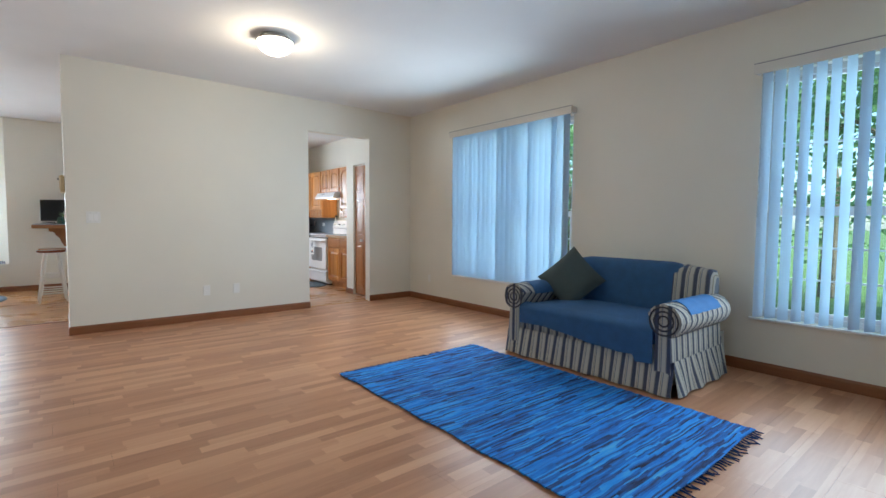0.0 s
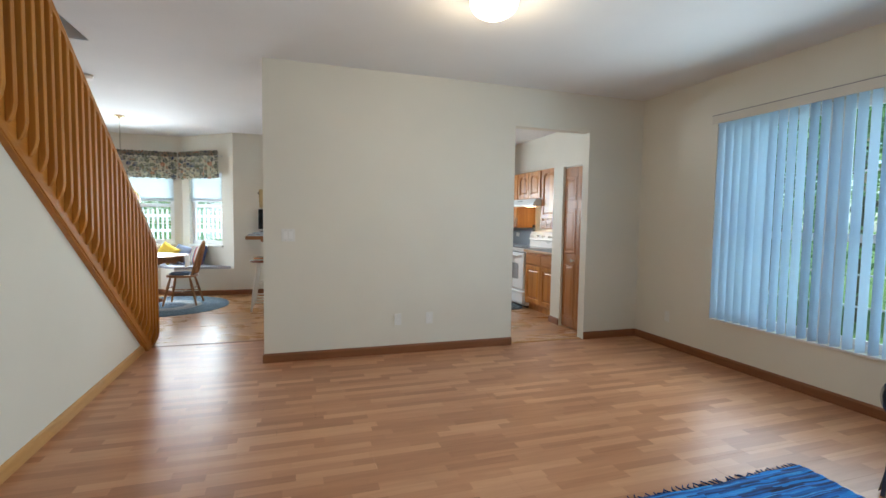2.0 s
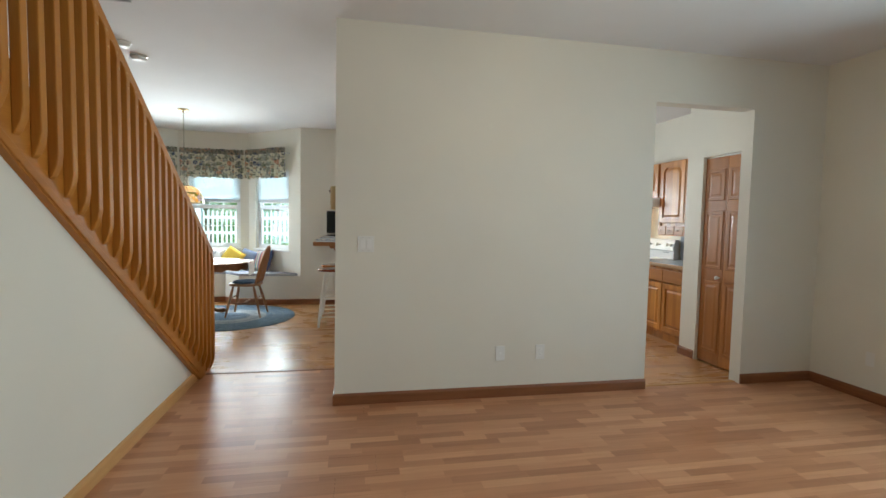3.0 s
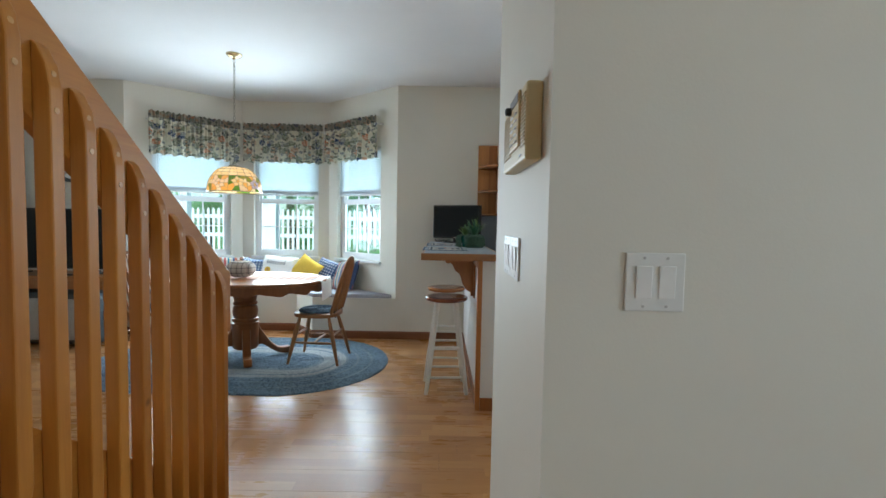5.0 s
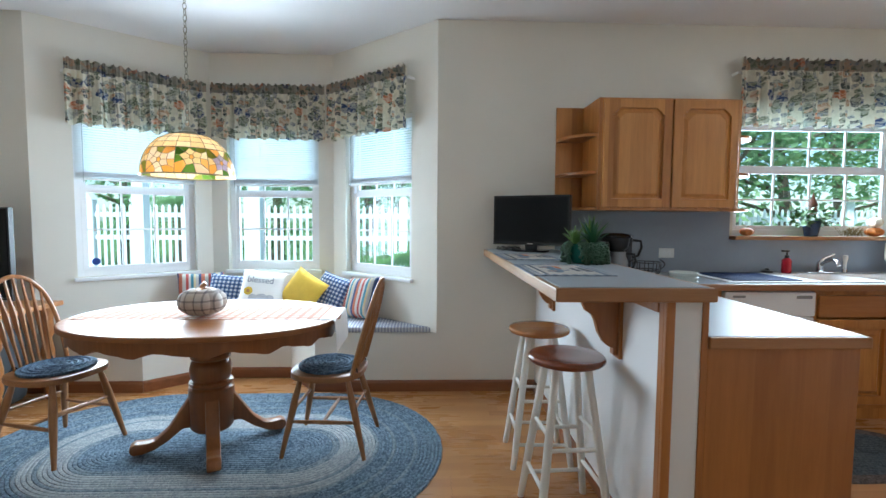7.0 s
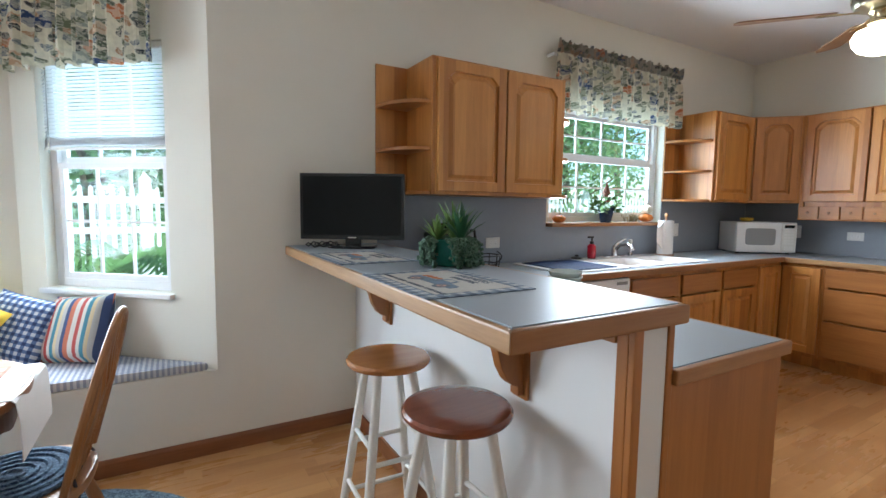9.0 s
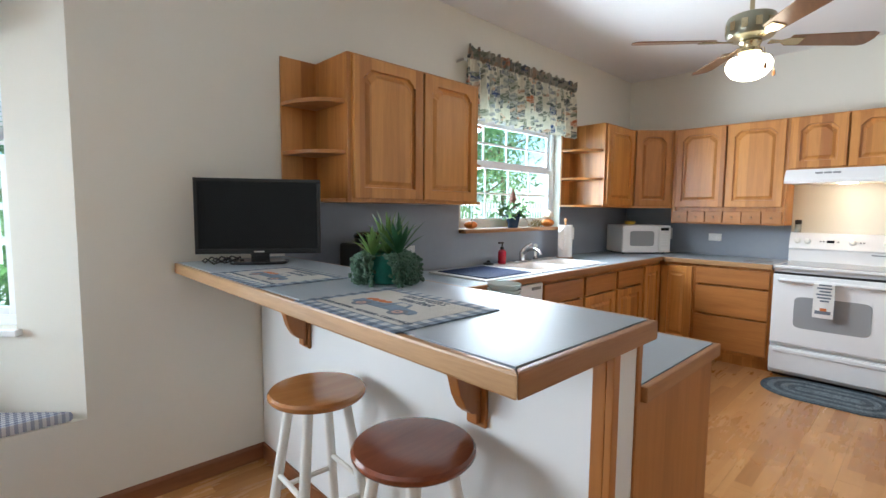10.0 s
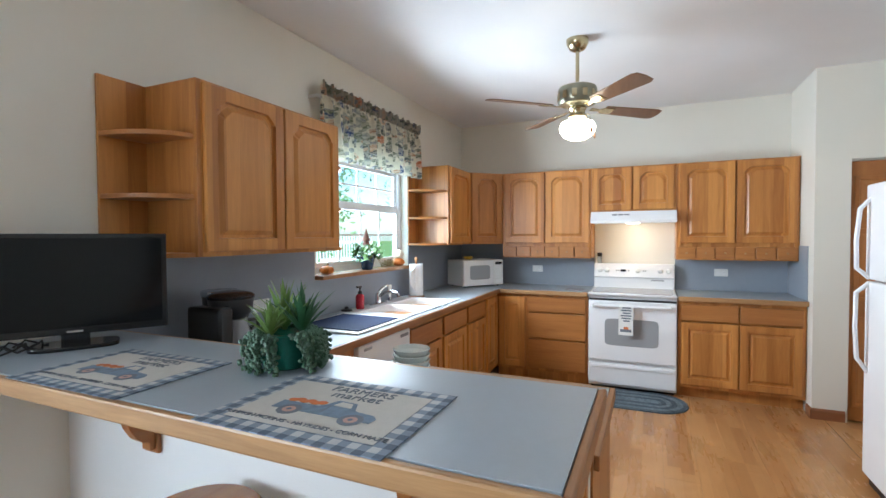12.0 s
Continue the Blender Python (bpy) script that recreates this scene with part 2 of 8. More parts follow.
M["chair_seat"] = wood("chair_seat_oak", (0.40, 0.19, 0.07), (0.21, 0.083, 0.027), "x", 0.3, grain=1.3)
M["stool_amber"] = wood("amber_stool_seat", (0.46, 0.19, 0.055), (0.29, 0.10, 0.026), "x", 0.22, grain=0.9, coat=0.3)
M["stool_red"] = wood("red_brown_stool_seat", (0.27, 0.075, 0.03), (0.14, 0.032, 0.014), "x", 0.2, grain=0.9, coat=0.3)
M["door_wood"] = wood("bifold_door_wood", (0.43, 0.175, 0.044), (0.28, 0.10, 0.022), "z", 0.38, stave=0.12, grain=0.6, vary=0.2)
M["counter"] = plain("grey_blue_laminate", (0.32, 0.37, 0.41), 0.42, vary=0.05, scale=30, bump=0.02, fine=400)
M["splash"] = plain("grey_blue_backsplash", (0.27, 0.305, 0.35), 0.42, vary=0.04, scale=20, bump=0.02, fine=400)
M["enamel"] = plain("white_enamel", (0.80, 0.80, 0.80), 0.22, vary=0.02, bump=0.01)
M["plastic_white"] = plain("white_plastic", (0.78, 0.78, 0.75), 0.38, vary=0.03, bump=0.02)
M["plastic_cream"] = plain("cream_plastic", (0.66, 0.53, 0.28), 0.42, vary=0.05, bump=0.04)
M["plastic_black"] = plain("black_plastic", (0.012, 0.012, 0.013), 0.3, vary=0.2, bump=0.03)
M["screen"] = plain("dark_screen", (0.004, 0.005, 0.006), 0.10, vary=0.1, bump=0.0, Specular_IOR_Level=0.2)
M["brass"] = plain("antique_brass", (0.50, 0.42, 0.26), 0.24, 1.0, vary=0.1, bump=0.02)
M["brass_dark"] = plain("aged_brass", (0.30, 0.29, 0.22), 0.34, 1.0, vary=0.15, bump=0.03)
M["chrome"] = plain("chrome", (0.62, 0.63, 0.64), 0.14, 1.0, vary=0.04, bump=0.0)
M["nickel"] = plain("dull_nickel", (0.55, 0.53, 0.50), 0.35, 1.0, vary=0.06, bump=0.02)
M["dark_metal"] = plain("dark_metal", (0.05, 0.05, 0.055), 0.4, 0.8, vary=0.1)
M["grey_glass"] = plain("grey_oven_glass", (0.30, 0.31, 0.32), 0.12, vary=0.03, bump=0.0)
M["cooktop"] = plain("speckled_cooktop_glass", (0.30, 0.30, 0.31), 0.1, vary=0.25, scale=120, bump=0.0, fine=600)
M["white_paint_wood"] = plain("white_painted_wood", (0.76, 0.74, 0.69), 0.4, vary=0.04, bump=0.04)
M["wall_white"] = paint("white_half_wall_paint", (0.76, 0.76, 0.75), 0.6, 0.15)
M["grey_mid"] = plain("mid_grey_plastic", (0.22, 0.22, 0.23), 0.4)
M["cloth_white"] = plain("white_cotton", (0.74, 0.73, 0.70), 0.9, vary=0.05, bump=0.4, fine=500)
M["print_grey"] = plain("grey_print", (0.15, 0.17, 0.20), 0.9, vary=0.15)
M["print_blue"] = plain("blue_grey_print", (0.16, 0.22, 0.29), 0.9, vary=0.25, scale=40)
M["print_orange"] = plain("orange_print", (0.55, 0.16, 0.05), 0.9, vary=0.2, scale=60)


def glowing(name, color, strength):
    m = Nodes(name)
    return m.surface(color, 0.3, 0.0, None, Emission_Color=(*color, 1), Emission_Strength=strength)


M["glow_warm"] = glowing("lit_frosted_glass", (1.0, 0.86, 0.62), 3.5)
M["glow_lamp"] = glowing("lit_lamp_bowl", (1.0, 0.88, 0.68), 4.5)
M["plastic_bright"] = plain("bright_white_plastic", (0.84, 0.84, 0.82), 0.3, vary=0.02, bump=0.01)
M["cream_dark"] = plain("cream_slot", (0.42, 0.32, 0.15), 0.6)


def translucent(name, color, share, rough=0.6):
    """A thin sheet that lets part of the light through."""
    m = Nodes(name)
    m.surface(color, rough)
    tr = m.n("ShaderNodeBsdfTranslucent")
    tr.inputs[0].default_value = (*color, 1)
    mx = m.n("ShaderNodeMixShader")
    mx.inputs[0].default_value = share
    m.link(m.p.outputs[0], mx.inputs[1]), m.link(tr.outputs[0], mx.inputs[2]), m.link(mx.outputs[0], m.out.inputs[0])
    return m.mat


M["blind_slat"] = translucent("vinyl_blind_slat", (0.68, 0.78, 0.88), 0.6)
M["mini_blind"] = translucent("white_mini_blind", (0.82, 0.83, 0.84), 0.6)
gc = Nodes("clear_acrylic")
M["glass_clear"] = gc.surface((0.9, 0.93, 0.92), 0.08, 0.0, None, Transmission_Weight=0.85, IOR=1.3)


def rag(name):
    """Rag weave: short streaks of blue along x, a new tone every few millimetres."""
    m = Nodes(name)
    x, y, z = m.split(m.world_pos())
    wob = m.math("MULTIPLY", m.noise(m.world_pos((2.2, 6, 1)), 2.0, 2), 0.03)
    row = m.math("FLOOR", m.math("DIVIDE", m.math("ADD", y, wob), 0.0095))
    shift = m.white(m.join(row, 2.0, 0.0)).outputs["Value"]
    cell = m.math("FLOOR", m.math("ADD", m.math("DIVIDE", x, 0.24), m.math("MULTIPLY", shift, 9.0)))
    tone = m.white(m.join(row, cell, 5.0)).outputs["Value"]
    soft = m.noise(m.join(m.math("MULTIPLY", x, 0.15), y, 0.0), 60, 3)
    big = m.noise(m.join(m.math("MULTIPLY", x, 0.35), y, 0.0), 11, 2)
    fac = m.math("ADD", m.math("ADD", m.math("MULTIPLY", tone, 0.45), m.math("MULTIPLY", soft, 0.35)), m.math("MULTIPLY", big, 0.25))
    col = m.ramp(fac, [(0.26, (0.006, 0.012, 0.045)), (0.40, (0.012, 0.075, 0.26)), (0.55, (0.010, 0.17, 0.60)), (0.70, (0.02, 0.27, 0.74)), (0.82, (0.08, 0.38, 0.70))])
    fine = m.noise(m.world_pos(), 300, 2)
    return m.surface(col, 0.9, 0.0, m.bump(m.math("ADD", fine, m.math("MULTIPLY", tone, 0.7)), 0.5, 0.004))


M["rag_rug"] = rag("blue_rag_weave")
M["rag_fringe"] = plain("navy_fringe", (0.015, 0.04, 0.14), 0.95, vary=0.5, scale=30, bump=0.3)
STR = [(0.0, (0.50, 0.48, 0.41)), (0.30, (0.16, 0.19, 0.25)), (0.37, (0.48, 0.46, 0.38)), (0.44, (0.26, 0.23, 0.17)), (0.48, (0.50, 0.48, 0.41)), (0.60, (0.045, 0.058, 0.10)), (0.92, (0.33, 0.32, 0.28))]
M["sofa_stripe_y"] = striped("sofa_stripe_across", STR, 0.085, "y")
M["sofa_stripe_x"] = striped("sofa_stripe_along", STR, 0.085, "xy")
M["sofa_navy"] = plain("navy_piping", (0.05, 0.05, 0.06), 0.9, vary=0.3)
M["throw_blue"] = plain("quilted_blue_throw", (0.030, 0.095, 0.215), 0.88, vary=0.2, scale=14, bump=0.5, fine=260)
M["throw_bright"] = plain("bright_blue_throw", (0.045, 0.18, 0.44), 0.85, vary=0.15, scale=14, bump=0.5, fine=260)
M["pillow_green"] = plain("grey_green_wool", (0.062, 0.085, 0.085), 0.95, vary=0.12, scale=18, bump=0.5, fine=420)


def floral(name, ground, darker):
    """Printed cotton: scattered blooms and leaves on a pale ground."""
    m = Nodes(name)
    v = m.coord()
    warp = m.n("ShaderNodeVectorMath", operation="ADD")
    nz = m.n("ShaderNodeTexNoise")
    nz.inputs["Scale"].default_value = 26.0
    m.link(v, nz.inputs["Vector"])
    sc = m.n("ShaderNodeVectorMath", operation="SCALE")
    sc.inputs["Scale"].default_value = 0.035
    m.link(nz.outputs["Color"], sc.inputs[0])
    m.link(v, warp.inputs[0]), m.link(sc.outputs[0], warp.inputs[1])
    flat = m.split(warp.outputs[0])
    uv = m.join(flat[0], flat[2], 0.0)
    col = (*ground, 1)
    col = m.ramp(m.noise(v, 40, 2), [(0.3, tuple(c * 0.85 for c in ground)), (0.7, ground)])
    for scale, lo, hi, palette in ((12.0, 0.46, 0.50, [(0.0, (0.05, 0.085, 0.20)), (0.14, (0.58, 0.20, 0.09)), (0.28, (0.20, 0.23, 0.15)), (0.48, (0.38, 0.41, 0.37)), (0.66, (0.12, 0.14, 0.13)), (0.76, (0.62, 0.42, 0.28)), (0.88, (0.30, 0.33, 0.25))]),
                                   (27.0, 0.38, 0.43, [(0.0, (0.14, 0.17, 0.12)), (0.35, (0.24, 0.27, 0.30)), (0.55, (0.50, 0.30, 0.18)), (0.70, (0.06, 0.07, 0.08)), (0.88, (0.16, 0.20, 0.14))])):
        vo = m.n("ShaderNodeTexVoronoi", feature="F1")
        vo.voronoi_dimensions = "2D"
        vo.inputs["Scale"].default_value = scale
        m.link(uv, vo.inputs["Vector"])
        s = m.n("ShaderNodeSeparateColor")
        m.link(vo.outputs["Color"], s.inputs[0])
        ink = m.ramp(s.outputs[0], palette, "CONSTANT")
        mask = m.ramp(vo.outputs["Distance"], [(lo, (1, 1, 1)), (hi, (0, 0, 0))])
        detail = m.ramp(m.noise(uv, scale * 4, 2), [(0.46, (0, 0, 0)), (0.52, (1, 1, 1))])
        ink = m.mix(m.math("MULTIPLY", detail, 0.45), ink, tuple(min(1, c * 1.05) for c in ground))
        gate = m.math("GREATER_THAN", s.outputs[1], 0.40)
        col = m.mix(m.math("MULTIPLY", mask, gate), col, ink)
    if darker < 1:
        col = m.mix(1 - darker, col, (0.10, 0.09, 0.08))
    weave = m.noise(v, 420, 2)
    m.surface(col, 0.9, 0.0, m.bump(weave, 0.25, 0.002))
    tr = m.n("ShaderNodeBsdfTranslucent")
    m.link(col, tr.inputs[0])
    mx = m.n("ShaderNodeMixShader")
    mx.inputs[0].default_value = 0.48
    m.link(m.p.outputs[0], mx.inputs[1]), m.link(tr.outputs[0], mx.inputs[2]), m.link(mx.outputs[0], m.out.inputs[0])
    return m.mat


M["floral"] = floral("floral_cotton", (0.86, 0.82, 0.68), 1.0)
# Header print: shade of the tight gathers is put into its colour.
M["floral_shaded"] = floral("floral_cotton_shaded", (0.52, 0.48, 0.39), 0.72)
M["gingham_small"] = checked("blue_check_pad", (0.64, 0.64, 0.64), (0.34, 0.36, 0.43), (0.13, 0.15, 0.22), 0.024)
M["gingham_navy"] = checked("navy_gingham", (0.62, 0.64, 0.66), (0.10, 0.16, 0.30), (0.012, 0.03, 0.10), 0.034, axes="xz")
M["pillow_stripe"] = striped("serape_stripe", [(0.0, (0.55, 0.52, 0.46)), (0.16, (0.42, 0.05, 0.04)), (0.28, (0.60, 0.58, 0.52)), (0.38, (0.05, 0.22, 0.30)), (0.50, (0.62, 0.50, 0.30)), (0.60, (0.45, 0.44, 0.42)), (0.72, (0.03, 0.06, 0.16)), (0.84, (0.50, 0.13, 0.06))], 0.17, "x")
M["pillow_yellow"] = plain("mustard_yellow_cotton", (0.60, 0.40, 0.045), 0.9, vary=0.1, scale=20, bump=0.4, fine=400)
M["print_pale"] = plain("pale_grey_print", (0.42, 0.43, 0.46), 0.9, vary=0.3, scale=40)


def braided(name, a, b):
    """Braided wool cord: flecks of two tones."""
    m = Nodes(name)
    v = m.coord()
    fleck = m.noise(v, 48, 2, 0.5, 1.5)
    big = m.noise(v, 3.0, 2)
    col = m.ramp(m.math("ADD", m.math("MULTIPLY", fleck, 0.85), m.math("MULTIPLY", big, 0.15)), [(0.40, a), (0.60, b)])
    return m.surface(col, 0.95, 0.0, m.bump(fleck, 0.9, 0.006))


M["braid_blue"] = braided("braid_blue", (0.06, 0.10, 0.145), (0.21, 0.29, 0.36))
M["braid_mid"] = braided("braid_mid", (0.11, 0.16, 0.20), (0.28, 0.34, 0.37))
M["braid_pale"] = braided("braid_pale", (0.27, 0.30, 0.32), (0.44, 0.47, 0.48))
M["braid_dark"] = braided("braid_dark", (0.035, 0.05, 0.065), (0.10, 0.13, 0.15))
M["braid_grey"] = braided("braid_grey", (0.10, 0.13, 0.15), (0.22, 0.26, 0.28))
M["braid_brown"] = braided("braid_brown", (0.07, 0.055, 0.05), (0.16, 0.13, 0.12))
M["pad_blue"] = braided("braided_pad_blue", (0.035, 0.065, 0.11), (0.12, 0.19, 0.27))
M["plaid_runner"] = checked("salmon_plaid", (0.60, 0.48, 0.38), (0.50, 0.24, 0.16), (0.42, 0.17, 0.11), 0.06, thin=0.35)
M["plaid_grey"] = checked("grey_plaid", (0.56, 0.53, 0.48), (0.30, 0.28, 0.27), (0.13, 0.13, 0.15), 0.045, axes="xz", thin=0.22)
for key, c in (("amber", (0.86, 0.54, 0.18)), ("cream", (0.88, 0.74, 0.46)), ("green", (0.16, 0.30, 0.05)), ("flower", (0.85, 0.72, 0.55)), ("olive", (0.34, 0.36, 0.08)), ("ivory", (0.90, 0.80, 0.58)), ("blush", (0.84, 0.50, 0.38)), ("lilac", (0.60, 0.55, 0.66))):
    M["glass_" + key] = translucent("stained_glass_" + key, c, 0.6, 0.15)
M["clock_frame"] = plain("dark_grey_frame", (0.055, 0.07, 0.08), 0.5, vary=0.15)
M["leather"] = plain("brown_leather", (0.10, 0.055, 0.03), 0.6, vary=0.2)
M["stand_oak"] = wood("stand_oak", (0.44, 0.19, 0.055), (0.25, 0.09, 0.024), "x", 0.35)
M["mesh_pale"] = checked("pale_mesh", (0.45, 0.45, 0.44), (0.35, 0.35, 0.35), (0.20, 0.20, 0.20), 0.012, axes="xz", thin=0.25)
M["glow_globe"] = glowing("lit_opal_globe", (1.0, 0.87, 0.66), 4.0)
M["fan_blade"] = wood("fan_blade_walnut", (0.20, 0.10, 0.045), (0.10, 0.045, 0.02), "x", 0.35)
M["plastic_gloss"] = plain("glossy_black_plastic", (0.008, 0.008, 0.009), 0.16, vary=0.2, bump=0.0)
M["mat_gingham"] = checked("placemat_gingham", (0.56, 0.57, 0.57), (0.22, 0.27, 0.33), (0.085, 0.115, 0.16), 0.042)
M["mat_field"] = plain("placemat_canvas", (0.56, 0.54, 0.49), 0.95, vary=0.06, scale=40, bump=0.6, fine=700)
M["print_pink"] = plain("pink_print", (0.50, 0.30, 0.25), 0.9, vary=0.1)
M["pot_green"] = plain("green_glaze", (0.015, 0.14, 0.10), 0.22, vary=0.35, scale=16, bump=0.05)
M["pot_blue"] = plain("dark_blue_glaze", (0.015, 0.035, 0.075), 0.25, vary=0.2)
M["leaf_aloe"] = plain("aloe_green", (0.14, 0.24, 0.06), 0.45, vary=0.3, scale=30, bump=0.05)
M["leaf_aloe_dark"] = plain("dark_succulent_green", (0.035, 0.12, 0.05), 0.4, vary=0.3, scale=30, bump=0.05)
M["leaf_bead"] = plain("bead_green", (0.05, 0.115, 0.065), 0.45, vary=0.4, scale=60, bump=0.0)
M["leaf_ivy"] = plain("ivy_green", (0.05, 0.13, 0.025), 0.45, vary=0.4, scale=40, bump=0.05)
M["leaf_dry"] = plain("dry_twig", (0.22, 0.17, 0.075), 0.85, vary=0.3, scale=50)
M["mat_navy"] = plain("navy_rubber", (0.008, 0.022, 0.075), 0.7, vary=0.15, scale=50, bump=0.4, fine=200, Specular_IOR_Level=0.12)
M["soap_red"] = plain("red_soap", (0.42, 0.012, 0.03), 0.15, vary=0.1, bump=0.0)
M["paper"] = plain("white_paper", (0.80, 0.80, 0.79), 0.95, vary=0.03, bump=0.5, fine=260)
M["pumpkin"] = plain("orange_pumpkin", (0.55, 0.16, 0.02), 0.45, vary=0.15, scale=30)
M["pumpkin_white"] = plain("white_pumpkin", (0.68, 0.62, 0.50), 0.5, vary=0.1, scale=30)
M["clay"] = plain("red_clay", (0.20, 0.075, 0.05), 0.7, vary=0.3, scale=40)
gj = Nodes("jar_glass")
M["glass_jar"] = gj.surface((0.80, 0.86, 0.83), 0.06, 0.0, None, Transmission_Weight=0.6, IOR=1.3)
M["grass"] = plain("lawn", (0.09, 0.16, 0.035), 0.95, vary=0.4, scale=2.0, bump=0.8, fine=60)
M["concrete"] = plain("pale_concrete", (0.52, 0.51, 0.48), 0.85, vary=0.1, scale=3, bump=0.3)
M["fence_white"] = plain("fence_vinyl", (0.80, 0.80, 0.80), 0.45, vary=0.03)
M["bark"] = plain("grey_brown_bark", (0.17, 0.13, 0.09), 0.95, vary=0.35, scale=8, bump=0.8, fine=50)


def foliage(name, color, share=0.45):
    m = Nodes(name)
    v = m.world_pos()
    tone = m.noise(v, 2.2, 2)
    fine = m.noise(v, 19.0, 1)
    col = m.ramp(m.math("ADD", m.math("MULTIPLY", tone, 0.5), m.math("MULTIPLY", fine, 0.5)), [(0.3, tuple(c * 0.45 for c in color)), (0.7, tuple(c * 1.45 for c in color))])
    m.surface(col, 0.45)
    tr = m.n("ShaderNodeBsdfTranslucent")
    m.link(col, tr.inputs[0])
    mx = m.n("ShaderNodeMixShader")
    mx.inputs[0].default_value = share
    m.link(m.p.outputs[0], mx.inputs[1]), m.link(tr.outputs[0], mx.inputs[2]), m.link(mx.outputs[0], m.out.inputs[0])
    return m.mat


M["leaf_tree"] = foliage("leaf_green", (0.27, 0.42, 0.19), 0.55)
M["leaf_tree_dark"] = foliage("leaf_dark_green", (0.22, 0.37, 0.16), 0.55)
M["leaf_palm"] = foliage("palm_green", (0.15, 0.28, 0.09))
M["blind_valance"] = plain("cream_blind_valance", (0.66, 0.63, 0.57), 0.5, vary=0.03)
M["decal_blue"] = plain("blue_decal", (0.02, 0.06, 0.26), 0.4)
M["dish"] = plain("pale_glazed_ceramic", (0.66, 0.71, 0.66), 0.15, vary=0.06, bump=0.0)
M["curtain_navy"] = plain("navy_curtain_cloth", (0.012, 0.02, 0.05), 0.9, vary=0.2, bump=0.4, fine=400)

# ---- geometry helpers ----
BUILT_AT = {}


def thing(name, label="", category="", group="", kind="", at=None):
    """A top-level thing: an empty at its base. With at, its parts are given in world places; without, round its own origin."""
    ob = new(name)
    ob.empty_display_size = 0.1
    if at is not None:
        ob.matrix_basis = Matrix.Translation(at)
        BUILT_AT[ob.name] = ob.matrix_basis.inverted()
    return tagged(ob, label, category, group, kind)


def mesh_of(name, bm, material, smooth=False):
    bmesh.ops.recalc_face_normals(bm, faces=bm.faces)
    me = bpy.data.meshes.new(name)
    bm.to_mesh(me)
    bm.free()
    me.materials.append(material)
    if smooth:
        me.polygons.foreach_set("use_smooth", [True] * len(me.polygons))
        me.set_sharp_from_angle(angle=radians(38))
    return me


def part(name, bm, material, parent, label="", smooth=False):
    """Links a bmesh as one mesh object under a thing or a part."""
    ob = new(name, mesh_of(name, bm, material, smooth))
    ob.parent = parent
    if parent.name in BUILT_AT:
        ob.matrix_parent_inverse = BUILT_AT[parent.name]
    return tagged(ob, label)


def single(name, bm, material, label="", category="", group="", kind="", smooth=False):
    return tagged(new(name, mesh_of(name, bm, material, smooth)), label, category, group, kind)


def box(x0, x1, y0, y1, z0, z1, bevel=0.0, bm=None, seg=2):
    own = bmesh.new()
    bmesh.ops.create_cube(own, size=1.0)
    for v in own.verts:
        v.co = ((x0 + x1) / 2 + v.co.x * (x1 - x0), (y0 + y1) / 2 + v.co.y * (y1 - y0), (z0 + z1) / 2 + v.co.z * (z1 - z0))
    if bevel:
        bmesh.ops.bevel(own, geom=list(own.edges), offset=bevel, segments=seg, profile=0.6, affect="EDGES", clamp_overlap=True)
    return join(bm, own)


def join(bm, own):
    if bm is None:
        return own
    me = bpy.data.meshes.new("tmp")
    own.to_mesh(me)
    own.free()
    bm.from_mesh(me)
    bpy.data.meshes.remove(me)
    return bm


def moved(bm, m):
    bmesh.ops.transform(bm, matrix=m, verts=bm.verts)
    return bm


def prism(points, lo, hi, axis="z", bevel=0.0, bm=None):
    """A flat outline pushed along an axis. Outline in (x, y), (x, z) or (y, z)."""
    own = bmesh.new()

    def put(p, h):
        return {"z": (p[0], p[1], h), "y": (p[0], h, p[1]), "x": (h, p[0], p[1])}[axis]
    a = [own.verts.new(put(p, lo)) for p in points]
    b = [own.verts.new(put(p, hi)) for p in points]
    own.faces.new(a)
    own.faces.new(b[::-1])
    for i in range(len(points)):
        j = (i + 1) % len(points)
        own.faces.new((a[i], b[i], b[j], a[j]))
    bmesh.ops.recalc_face_normals(own, faces=own.faces)
    if bevel:
        bmesh.ops.bevel(own, geom=list(own.edges), offset=bevel, segments=2, profile=0.6, affect="EDGES", clamp_overlap=True)
    return join(bm, own)


def lathe(profile, at=(0, 0, 0), seg=24, bm=None, axis="z"):
    """A turned shape from (radius, height) pairs."""
    own = bmesh.new()
    rings = []
    for r, h in profile:
        ring = []
        for i in range(seg):
            a = 2 * math.pi * i / seg
            p = (max(r, 1e-4) * math.cos(a), max(r, 1e-4) * math.sin(a), h)
            p = {"z": p, "x": (p[2], p[0], p[1]), "y": (p[0], p[2], p[1])}[axis]
            ring.append(own.verts.new((at[0] + p[0], at[1] + p[1], at[2] + p[2])))
        rings.append(ring)
    for lo, hi in zip(rings, rings[1:]):
        for i in range(seg):
            own.faces.new((lo[i], lo[(i + 1) % seg], hi[(i + 1) % seg], hi[i]))
    own.faces.new(rings[0][::-1])
    own.faces.new(rings[-1])
    return join(bm, own)


